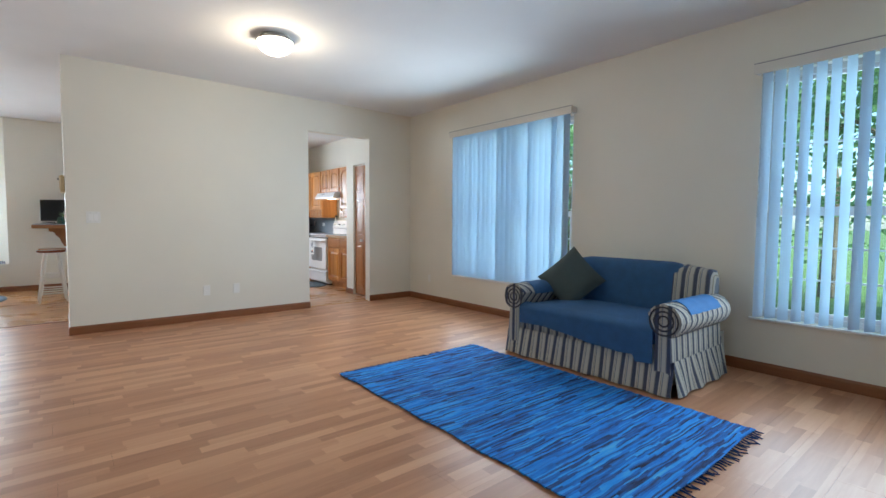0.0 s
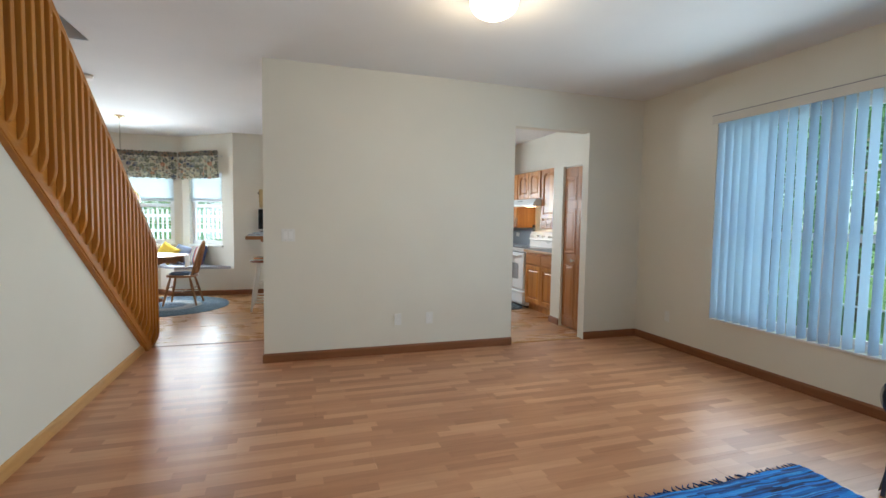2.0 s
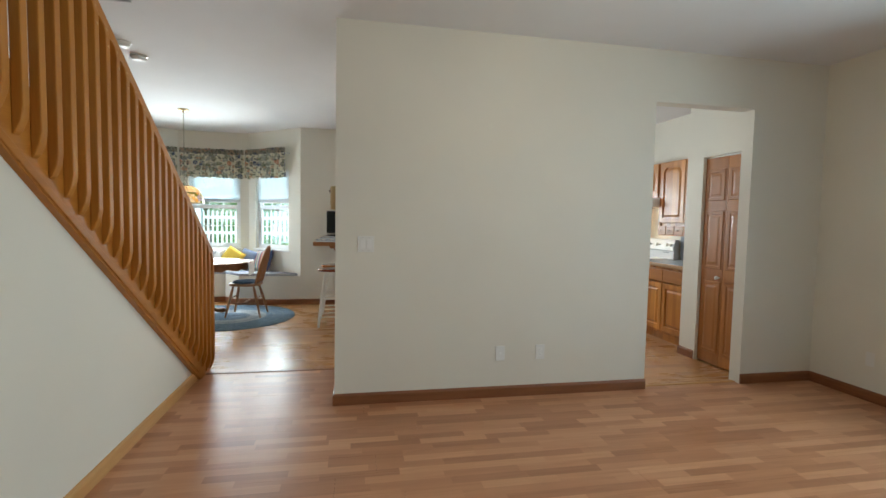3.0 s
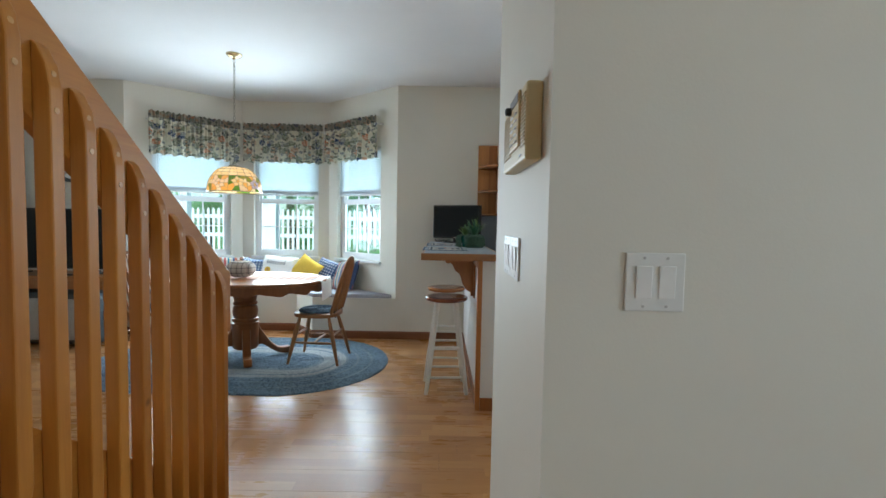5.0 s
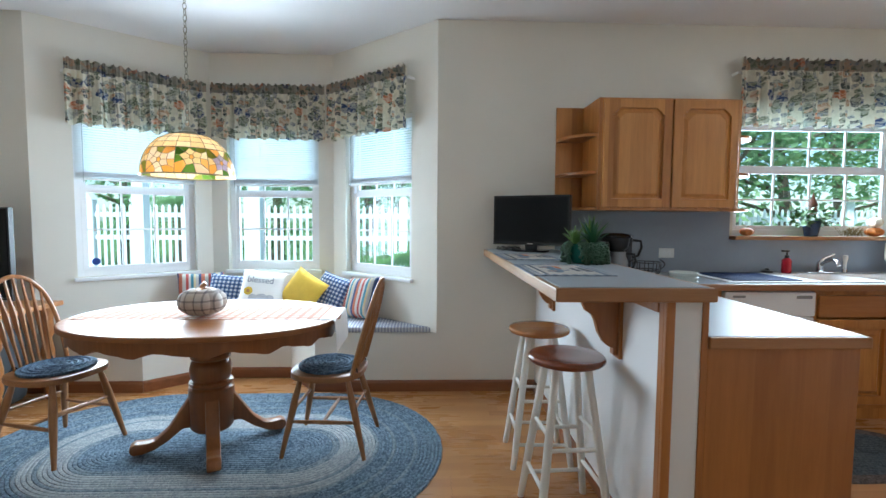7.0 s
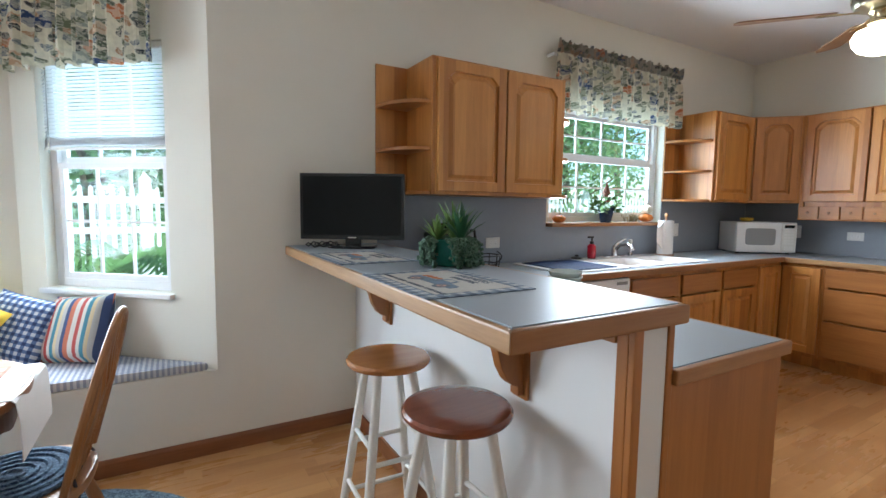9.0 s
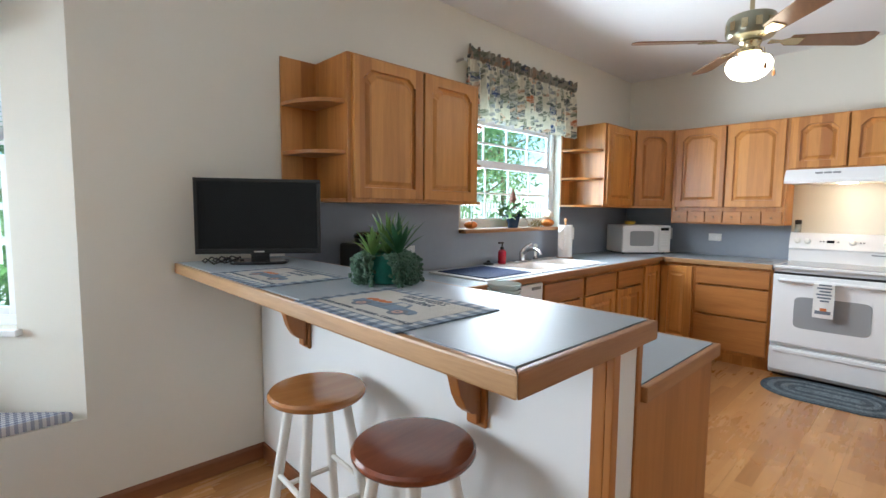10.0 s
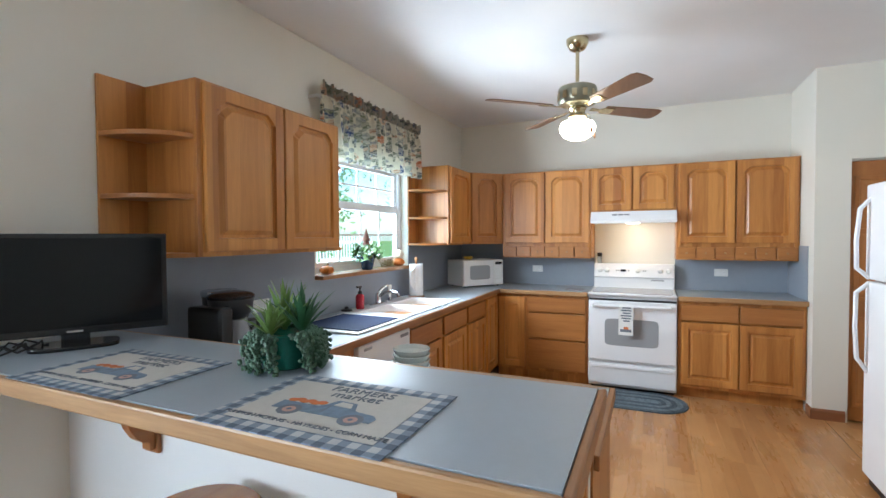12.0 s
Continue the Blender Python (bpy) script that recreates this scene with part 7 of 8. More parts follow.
for li, (s0, s1_) in enumerate(zip(levels, levels[1:])):
    n = 18
    for i in range(n):
        a0, a1 = 2 * math.pi * i / n, 2 * math.pi * (i + 1) / n
        pane([(a0, s0), (a1, s0), (a1, s1_), (a0, s1_)], "cream" if rng.random() < 0.55 else "ivory")
NF_ = 9
for i in range(NF_):
    ca, cs = 2 * math.pi * (i + 0.5) / NF_, 0.765 + 0.03 * (-1) ** i
    wa, ws = math.pi / NF_, 1.0 - BEND
    petals = rng.choice(["flower", "flower", "blush", "lilac", "cream"])
    hub, rim, cell = [], [], []
    for k in range(10):
        t_ = 2 * math.pi * k / 10 + 0.2 * i
        hub.append((ca + wa * 0.16 * math.cos(t_), cs + ws * 0.11 * math.sin(t_)))
        r_ = 0.74 if k % 2 else 0.52
        rim.append((ca + wa * r_ * math.cos(t_), cs + ws * r_ * 0.48 * math.sin(t_)))
    pane(hub[::2], "amber")
    for k in range(5):
        p0, p1, p2 = 2 * k, (2 * k + 1) % 10, (2 * k + 2) % 10
        pane([hub[p0], rim[p0], rim[p1], rim[p2], hub[p2]], petals)
    # the cell's outer border, met by the petals' notches
    for k in range(10):
        x_, y_ = rim[k][0] - ca, rim[k][1] - cs
        f_ = min(wa / max(abs(x_), 1e-6), ((1.0 - cs) if y_ > 0 else (cs - BEND)) / max(abs(y_), 1e-6))
        cell.append((ca + x_ * f_, cs + y_ * f_))
    for k in range(10):
        j = (k + 1) % 10
        pts = [rim[k], cell[k]]
        x0_, y0_ = cell[k][0] - ca, cell[k][1] - cs
        x1_, y1_ = cell[j][0] - ca, cell[j][1] - cs
        on_side = lambda x_: abs(abs(x_) - wa) < 1e-6
        if on_side(x0_) != on_side(x1_):
            cx_ = x0_ if on_side(x0_) else x1_
            cy_ = y1_ if on_side(x0_) else y0_
            pts.append((ca + cx_, cs + cy_))
        pts += [cell[j], rim[j]]
        pane(pts, rng.choice(["green", "amber", "ivory", "amber", "olive", "flower", "cream"]))
tube([dome(2 * math.pi * q / 48, BEND) for q in range(48)], 0.0022, 5, own, closed=True)
tube([dome(2 * math.pi * q / 48, 1.0) for q in range(48)], 0.004, 5, own, closed=True)
shade = part("leading", own, M["brass_dark"], pl, "dark lead lines")

# ---- wall clock ----
ck = thing("wall_clock", "round grey-framed wall clock hung on a leather strap", "clock", at=(-4.228, NORTH, 1.862))
CX, CZ = -4.228, 1.862
own = lathe([(0.180, 0.0), (0.216, 0.0), (0.218, -0.03), (0.212, -0.045), (0.198, -0.05), (0.186, -0.042), (0.180, -0.012)], (CX, NORTH - 0.001, CZ), 56, axis="y")
part("frame", own, M["clock_frame"], ck, smooth=True)
face = part("face", lathe([(0.184, -0.008), (0.184, -0.012), (0.0, -0.0125)], (CX, NORTH - 0.001, CZ), 48, axis="y"), M["cloth_white"], ck, "white dial")
for h in range(1, 13):
    a = radians(30 * h)
    words("numeral", str(h), 0.046, Matrix.Translation((CX + 0.142 * math.sin(a), NORTH - 0.0145, CZ + 0.142 * math.cos(a))) @ Matrix.Rotation(radians(90), 4, "X"), M["print_grey"], face)
for ang, L, wd in ((314, 0.085, 0.007), (276, 0.13, 0.005)):
    own = prism([(-wd, -0.03), (wd, -0.03), (wd * 0.5, L), (-wd * 0.5, L)], -0.002, 0.0, "y")
    part("hand", moved(own, Matrix.Translation((CX, NORTH - 0.0165, CZ)) @ Matrix.Rotation(radians(ang), 4, "Y")), M["plastic_black"], face)
part("hub", lathe([(0.008, -0.0155), (0.008, -0.021), (0, -0.022)], (CX, NORTH, CZ), 12, axis="y"), M["plastic_black"], face)
part("strap", tube([(CX - 0.10, NORTH - 0.025, CZ + 0.185), (CX - 0.012, NORTH - 0.025, CZ + 0.30), (CX + 0.012, NORTH - 0.025, CZ + 0.30), (CX + 0.10, NORTH - 0.025, CZ + 0.185)], 0.006, 6), M["leather"], ck, "brown leather strap")
part("peg", lathe([(0.012, 0.0), (0.012, -0.03), (0.022, -0.034), (0.022, -0.05), (0.0, -0.054)], (CX, NORTH - 0.001, CZ + 0.315), 16, axis="y"), M["chair_oak"], ck, "wooden peg", smooth=True)

# ---- television on its stand ----
sd_ = thing("tv_stand", "oak table with turned legs under the television", "table", at=(-4.15, 9.66, 0))
part("top", box(-4.86, -3.44, 9.40, 9.93, 0.665, 0.70, 0.008), M["stand_oak"], sd_)
part("apron", box(-4.80, -3.50, 9.44, 9.46, 0.57, 0.6645, 0.003), M["stand_oak"], sd_)
for x in (-4.78, -3.52):
    for y in (9.46, 9.87):
        part("leg", lathe([(0.022, 0.0), (0.03, 0.04), (0.036, 0.12), (0.026, 0.16), (0.038, 0.20), (0.042, 0.34), (0.026, 0.44), (0.04, 0.47), (0.04, 0.664)], (x, y, 0), 16), M["stand_oak"], sd_, smooth=True)
tvd = thing("television", "large flat television with a black screen on the stand", "television", at=(-4.15, 9.66, 0.70))
part("panel", box(-4.70, -3.53, 9.62, 9.66, 0.745, 1.36, 0.006), M["plastic_black"], tvd)
part("screen", box(-4.685, -3.545, 9.617, 9.6205, 0.765, 1.348), M["screen"], tvd)
part("bezel_strip", box(-4.70, -3.53, 9.6155, 9.6195, 0.742, 0.752), M["nickel"], tvd)
for x in (-4.50, -3.73):
    part("foot", box(x - 0.015, x + 0.015, 9.54, 9.74, 0.7005, 0.715, 0.003), M["plastic_black"], tvd)
    part("foot_stem", box(x - 0.012, x + 0.012, 9.63, 9.65, 0.715, 0.746), M["plastic_black"], tvd)
single("remote_control", box(-3.98, -3.84, 9.46, 9.50, 0.7005, 0.718, 0.005), M["plastic_black"], "black remote control lying on the stand", "remote control")
pc_ = thing("pet_carrier", "pale fabric carrier with a dark rounded frame under the stand", "pet carrier", at=(-4.1, 9.65, 0))
part("body", box(-4.60, -3.62, 9.45, 9.85, 0.01, 0.53, 0.09, seg=5), M["clock_frame"], pc_, smooth=True)
part("mesh_front", moved(prism(stadium(0.40, 0.205, 40, 6), 9.443, 9.4495, "y", 0.002), Matrix.Translation((-4.13, 0, 0.27))), M["mesh_pale"], pc_, "pale mesh panel")

# navy curtain left of the clock
cu = thing("curtain", "dark navy curtain on a wooden rod beside the clock", "curtain", at=(-4.95, NORTH - 0.08, 0.02))
part("cloth", surface(lambda u, v: (-5.17 + 0.43 * u, NORTH - 0.075 - 0.025 * math.sin(u * 38 + 0.6 * v), 0.02 + 2.40 * v), 60, 6, thick=0.003), M["curtain_navy"], cu, smooth=True)
part("rod", tube([(-5.19, NORTH - 0.075, 2.435), (-4.70, NORTH - 0.075, 2.435)], 0.014, 12), M["chair_oak"], cu, smooth=True)
part("finial", lathe([(0.012, 0.0), (0.024, 0.02), (0.02, 0.045), (0.0, 0.055)], (-4.70, NORTH - 0.075, 2.435), 16, axis="x"), M["chair_oak"], cu, smooth=True)
part("bracket", box(-4.735, -4.72, NORTH - 0.075, NORTH - 0.0005, 2.42, 2.432), M["chair_oak"], cu)

# ---- ceiling fan ----
FXc, FYc = 2.15, 8.355
fan = thing("ceiling_fan", "brass ceiling fan with wooden blades and a lit schoolhouse globe", "ceiling fan", at=(FXc, FYc, CEIL))
part("canopy", lathe([(0.072, -0.0005), (0.07, -0.03), (0.05, -0.065), (0.02, -0.08)], (FXc, FYc, CEIL), 28), M["brass"], fan, smooth=True)
part("downrod", lathe([(0.012, 2.435), (0.012, CEIL - 0.07)], (FXc, FYc, 0), 14), M["brass"], fan, smooth=True)
motor = part("motor", lathe([(0.02, 2.447), (0.085, 2.443), (0.118, 2.43), (0.125, 2.412), (0.125, 2.335), (0.112, 2.318), (0.06, 2.305)], (FXc, FYc, 0), 40), M["brass_dark"], fan, "aged brass motor housing", smooth=True)
for k in range(12):
    a = 2 * math.pi * k / 12
    part("motor_vent", moved(box(0.124, 0.128, -0.016, 0.016, 2.345, 2.395, 0.003), Matrix.Translation((FXc, FYc, 0)) @ Matrix.Rotation(a, 4, "Z")), M["brass"], motor)
part("switch_housing", lathe([(0.055, 2.304), (0.058, 2.29), (0.05, 2.278), (0.048, 2.255), (0.060, 2.247), (0.060, 2.235), (0.045, 2.228)], (FXc, FYc, 0), 28), M["brass"], fan, smooth=True)
part("globe", lathe([(0.05, 2.228), (0.06, 2.217), (0.102, 2.202), (0.116, 2.174), (0.112, 2.142), (0.088, 2.110), (0.048, 2.090), (0.0, 2.085)], (FXc, FYc, 0), 36), M["glow_globe"], fan, "glowing opal glass globe", smooth=True)
for k, a in enumerate((-139, -49, 41, 131)):
    mm = Matrix.Translation((FXc, FYc, 2.30)) @ Matrix.Rotation(radians(a), 4, "Z")
    arm = part("blade_arm", moved(prism([(0.10, -0.02), (0.16, -0.012), (0.20, -0.035), (0.27, -0.035), (0.27, 0.035), (0.20, 0.035), (0.16, 0.012), (0.10, 0.02)], -0.008, -0.002, "z", 0.002), mm @ Matrix.Rotation(radians(-12), 4, "X")), M["brass"], fan)
    outline = [(0.20, -0.05), (0.60, -0.068), (0.635, -0.055), (0.645, 0.0), (0.635, 0.055), (0.60, 0.068), (0.20, 0.05)]
    part("blade", moved(prism(outline, -0.002, 0.004, "z", 0.002), mm @ Matrix.Rotation(radians(-12), 4, "X")), M["fan_blade"], fan, "brown wooden blade")
for dx in (0.05, -0.045):
    part("pull_chain", tube([(FXc + dx, FYc - 0.03, 2.255), (FXc + dx * 1.9, FYc - 0.09, 2.225), (FXc + dx * 2.0, FYc - 0.1, 2.14)], 0.002, 5), M["brass"], fan)
    part("pull_fob", lathe([(0.004, 2.11), (0.009, 2.12), (0.006, 2.14)], (FXc + dx * 2.0, FYc - 0.1, 0), 10), M["chair_oak"], fan)

# ---- on the bar ----
TVA, TVB = Vector((-0.345, 9.85)), Vector((0.118, 9.56))
tvm = Matrix.Translation((*((TVA + TVB) / 2), 1.083)) @ Matrix.Rotation(math.atan2(TVB.y - TVA.y, TVB.x - TVA.x), 4, "Z")
mon = thing("small_television", "small black television on a low foot on the bar", "television")
L = (TVB - TVA).length
part("case", box(-L / 2, L / 2, 0.004, 0.045, 0.045, 0.388, 0.006), M["plastic_black"], mon)
part("back_bulge", box(-L / 2 + 0.08, L / 2 - 0.08, 0.045, 0.075, 0.09, 0.34, 0.012), M["plastic_black"], mon)
bez = bmesh.new()
box(-L / 2, L / 2, -0.004, 0.0045, 0.045, 0.068, 0.002, bez)
box(-L / 2, L / 2, -0.004, 0.0045, 0.372, 0.388, 0.002, bez)
box(-L / 2, -L / 2 + 0.016, -0.004, 0.0045, 0.068, 0.372, 0.002, bez)
box(L / 2 - 0.016, L / 2, -0.004, 0.0045, 0.068, 0.372, 0.002, bez)
part("bezel", bez, M["plastic_gloss"], mon)
part("screen", box(-L / 2 + 0.0165, L / 2 - 0.0165, 0.0, 0.0035, 0.0685, 0.3715), M["screen"], mon)
part("badge", box(-0.022, 0.022, -0.0052, -0.0038, 0.052, 0.058), M["nickel"], mon)
part("neck", box(-0.04, 0.04, 0.012, 0.04, 0.012, 0.05, 0.004), M["plastic_gloss"], mon)
part("foot", moved(prism(stadium(0.125, 0.075, 40, 4), 0.0005, 0.014, "z", 0.004), Matrix.Translation((0, 0.01, 0))), M["plastic_gloss"], mon)
mon.matrix_basis = tvm
cab_ = thing("tv_cable", "black power cable coiled behind the small television", "cable")
pts = [(-0.30 + 0.05 * math.cos(k * 0.7) + 0.005 * k, 9.80 + 0.04 * math.sin(k * 0.7), 1.088 + 0.012 * (k % 3)) for k in range(26)]
part("cable", tube(pts, 0.0035, 6), M["plastic_black"], cab_)


def placemat(m, label):
    """A woven farm placemat: gingham border, white field with a truck of pumpkins and lettering."""
    pm = thing("placemat", label, "placemat", "placemats")
    W, H = 0.45, 0.335
    part("border", box(-W / 2, W / 2, -H / 2, H / 2, 0.0, 0.0028, 0.001), M["mat_gingham"], pm, "blue gingham border")
    fld = part("field", box(-W / 2 + 0.042, W / 2 - 0.042, -H / 2 + 0.042, H / 2 - 0.042, 0.0029, 0.0034), M["mat_field"], pm, "off-white printed field")
    z = 0.0035
    hood = [(-0.125, -0.035), (0.125, -0.035), (0.128, -0.012), (0.115, 0.002), (0.07, 0.008), (0.062, 0.012), (0.045, 0.047), (-0.005, 0.05), (-0.02, 0.015), (-0.03, 0.006), (-0.125, 0.008)]
    truck = part("truck_print", prism([(a, b - 0.015) for a, b in hood], z, z + 0.0006, "z"), M["print_blue"], fld, "blue-grey pickup print")
    part("window_print", prism([(0.0, 0.005), (0.008, 0.028), (0.037, 0.026), (0.048, 0.002)], z + 0.0007, z + 0.0012, "z"), M["mat_field"], fld)
    part("door_line", box(-0.003, -0.001, -0.045, 0.0, z + 0.0007, z + 0.0011), M["print_grey"], fld)
    for x in (-0.075, 0.082):
        part("tyre_print", prism([(x + p[0], -0.05 + p[1]) for p in stadium(0.027, 0.027, 24)], z + 0.0007, z + 0.0012, "z"), M["print_grey"], fld)
        part("hub_print", prism([(x + p[0], -0.05 + p[1]) for p in stadium(0.015, 0.015, 20)], z + 0.0013, z + 0.0017, "z"), M["print_pink"], fld)
        part("hub_dot", prism([(x + p[0], -0.05 + p[1]) for p in stadium(0.006, 0.006, 12)], z + 0.0018, z + 0.0021, "z"), M["print_grey"], fld)
    for k in range(6):
        x = -0.105 + 0.015 * k
        part("pumpkin_print", prism([(x + p[0], 0.001 + 0.006 * (k % 2) + p[1]) for p in stadium(0.013, 0.010, 14)], z + 0.0007 + 0.0001 * k, z + 0.0012 + 0.0001 * k, "z"), M["print_orange"], fld)
    words("lettering", "FARMERS", 0.042, Matrix.Translation((0.015, 0.10, z + 0.0004)), M["print_grey"], fld)
    words("lettering", "market", 0.046, Matrix.Translation((0.02, 0.066, z + 0.0004)), M["print_grey"], fld)
    words("lettering", "PUMPKIN PICKING - HAYRIDES - CORN MAZE", 0.0195, Matrix.Translation((0.0, -0.104, z + 0.0004)), M["print_grey"], fld)
    pm.matrix_basis = m
    return pm


mat_a = placemat(Matrix.Translation((-0.236, 8.54, 1.0835)) @ Matrix.Rotation(radians(-90), 4, "Z"), "woven farm placemat with a truck print on the bar")
copy_thing(mat_a, Matrix.Translation((-0.228, 9.26, 1.0835)) @ Matrix.Rotation(radians(-89), 4, "Z"))

# potted succulents
rng = random.Random(21)
sp_ = thing("succulent_pot", "green glazed pot of artificial succulents with trailing strands", "potted plant", at=(-0.015, 8.86, 1.083))
PX0, PY0, PZ0 = -0.015, 8.87, 1.0835
part("pot", lathe([(0.055, 0.0), (0.062, 0.004), (0.078, 0.05), (0.082, 0.095), (0.085, 0.10), (0.079, 0.102), (0.072, 0.095), (0.0, 0.085)], (PX0, PY0, PZ0), 32), M["pot_green"], sp_, smooth=True)


def spike(bm, base, tip, w):
    """One fleshy pointed leaf."""
    base, tip = Vector(base), Vector(tip)
    d = tip - base
    side = d.cross(Vector((0, 0, 1)))
    if side.length < 1e-5:
        side = Vector((1, 0, 0))
    side.normalize()
    up = side.cross(d).normalized()
    rows_ = []
    for f, s in ((0.0, 0.7), (0.3, 1.0), (0.65, 0.75), (0.9, 0.25)):
        p = base + d * f + up * (0.10 * d.length * math.sin(f * 2.2))
        rows_.append([bm.verts.new(p + side * w * s), bm.verts.new(p + up * w * 0.45 * s), bm.verts.new(p - side * w * s), bm.verts.new(p - up * w * 0.3 * s)])
    tipv = bm.verts.new(tip + up * (0.10 * d.length * 0.8))
    for r0, r1 in zip(rows_, rows_[1:]):
        for q in range(4):
            bm.faces.new((r0[q], r0[(q + 1) % 4], r1[(q + 1) % 4], r1[q]))
    for q in range(4):
        bm.faces.new((rows_[-1][q], rows_[-1][(q + 1) % 4], tipv))


for c, (cx, cy, R, col) in enumerate(((-0.045, 0.015, 0.10, "leaf_aloe"), (0.03, -0.035, 0.145, "leaf_aloe_dark"), (0.045, 0.045, 0.155, "leaf_aloe"))):
    for k in range(22):
        own = bmesh.new()
        a = k * 2.4 + c
        el = radians(28 + 58 * (k / 22))
        L_ = R * rng.uniform(0.75, 1.08)
        b0 = Vector((PX0 + cx, PY0 + cy, PZ0 + 0.095))
        spike(own, b0, b0 + Vector((math.cos(a) * math.cos(el), math.sin(a) * math.cos(el), math.sin(el))) * L_, 0.009 * rng.uniform(0.8, 1.2))
        part("leaf", own, M[col], sp_, smooth=True)
own = bmesh.new()
strand = bmesh.new()
bead_at = []
for k in range(105):
    a = rng.uniform(0, 6.283)
    if 3.7 < a < 4.25 and k % 4:
        continue
    r0, r1 = 0.07, rng.uniform(0.086, 0.120)
    zz = PZ0 + 0.10
    end = PZ0 + rng.uniform(0.003, 0.03)
    pts = []
    for s in range(9):
        f = s / 8
        rr = r0 + (r1 - r0) * math.sin(min(1, f * 1.6) * 1.57)
        pts.append(Vector((PX0 + rr * math.cos(a + 0.15 * f), PY0 + rr * math.sin(a + 0.15 * f), zz + 0.012 * math.sin(f * 3.1) - (zz - end) * f ** 1.4)))
    tube(pts, 0.0012, 4, strand)
    for s in range(1, 9):
        for _ in range(3):
            p = pts[s] + Vector((rng.uniform(-0.008, 0.008), rng.uniform(-0.008, 0.008), rng.uniform(-0.006, 0.006)))
            p.z = max(p.z, PZ0 + 0.005)
            bead_at.append((tuple(p), rng.uniform(0.0045, 0.0075)))
ico = bmesh.new()
bmesh.ops.create_icosphere(ico, subdivisions=1, radius=1.0)
ico.verts.index_update()
iv, jf = [v.co.copy() for v in ico.verts], [[v.index for v in f.verts] for f in ico.faces]
ico.free()
for p, r in bead_at:
    vs = [own.verts.new((p[0] + c.x * r, p[1] + c.y * r, p[2] + c.z * r)) for c in iv]
    for f in jf:
        own.faces.new([vs[q] for q in f])
tagged(part("bead_foliage", own, M["leaf_bead"], sp_, smooth=True), kind="stuff")
part("vine", strand, M["leaf_aloe_dark"], sp_)

# coffee maker and pot behind the plant
cm = thing("coffee_maker", "black coffee maker with a rounded filter basket in the counter corner", "coffee maker", at=(0.42, 9.62, CT))
part("base", box(0.30, 0.53, 9.48, 9.70, CT + 0.0005, CT + 0.035, 0.015, seg=3), M["plastic_gloss"], cm)
part("tower", box(0.30, 0.37, 9.50, 9.70, CT + 0.035, CT + 0.25, 0.02, seg=3), M["plastic_black"], cm)
part("filter_basket", lathe([(0.0, CT + 0.19), (0.062, CT + 0.19), (0.085, CT + 0.215), (0.094, CT + 0.27), (0.092, CT + 0.278)], (0.435, 9.59, 0), 32), M["plastic_black"], cm, smooth=True)
part("lid", lathe([(0.097, CT + 0.276), (0.099, CT + 0.286), (0.085, CT + 0.298), (0.05, CT + 0.305), (0.0, CT + 0.306)], (0.435, 9.59, 0), 32), M["plastic_gloss"], cm, "domed lid", smooth=True)
cf = part("carafe", lathe([(0.0, CT + 0.036), (0.052, CT + 0.036), (0.068, CT + 0.055), (0.07, CT + 0.11), (0.052, CT + 0.16), (0.054, CT + 0.182)], (0.455, 9.59, 0), 28), M["grey_glass"], cm, "smoked glass carafe", smooth=True)
part("carafe_handle", tube([(0.508, 9.58, CT + 0.168), (0.56, 9.57, CT + 0.165), (0.568, 9.565, CT + 0.12), (0.555, 9.57, CT + 0.075), (0.524, 9.58, CT + 0.07)], 0.009, 8), M["plastic_black"], cf)
tp = thing("thermal_pot", "black thermal coffee pot with a steel rim", "coffee pot", at=(0.56, 9.80, CT))
part("body", lathe([(0.0, CT + 0.0005), (0.07, CT + 0.0005), (0.075, CT + 0.02), (0.078, CT + 0.20), (0.082, CT + 0.265)], (0.56, 9.80, 0), 32), M["plastic_black"], tp, smooth=True)
part("rim", lathe([(0.083, CT + 0.262), (0.0865, CT + 0.27), (0.086, CT + 0.286), (0.078, CT + 0.289), (0.0, CT + 0.287)], (0.56, 9.80, 0), 32), M["chrome"], tp, "polished steel rim", smooth=True)
part("handle", tube([(0.635, 9.77, CT + 0.25), (0.685, 9.75, CT + 0.245), (0.69, 9.748, CT + 0.20), (0.67, 9.755, CT + 0.14), (0.634, 9.77, CT + 0.13)], 0.010, 8), M["plastic_black"], tp)
bk = thing("wire_basket", "black wire scroll basket on the worktop", "basket", at=(0.66, 9.60, CT))
own = bmesh.new()
for k in range(10):
    a = 2 * math.pi * k / 10
    tube([(0.66 + 0.05 * math.cos(a), 9.60 + 0.05 * math.sin(a), CT + 0.004), (0.66 + 0.085 * math.cos(a), 9.60 + 0.085 * math.sin(a), CT + 0.05), (0.66 + 0.09 * math.cos(a), 9.60 + 0.09 * math.sin(a), CT + 0.11)], 0.003, 5, own)
for r, z in ((0.052, 0.004), (0.09, 0.11), (0.082, 0.06)):
    tube([(0.66 + r * math.cos(2 * math.pi * q / 28), 9.60 + r * math.sin(2 * math.pi * q / 28), CT + z) for q in range(28)], 0.0035, 5, own, closed=True)
part("wires", own, M["dark_metal"], bk)
for s in (-1, 1):
    part("scroll_handle", tube([(0.66 + s * (0.09 + 0.035 * math.sin(k * 0.45)), 9.60, CT + 0.06 + 0.028 * k * 0.35) for k in range(8)], 0.004, 6), M["dark_metal"], bk)

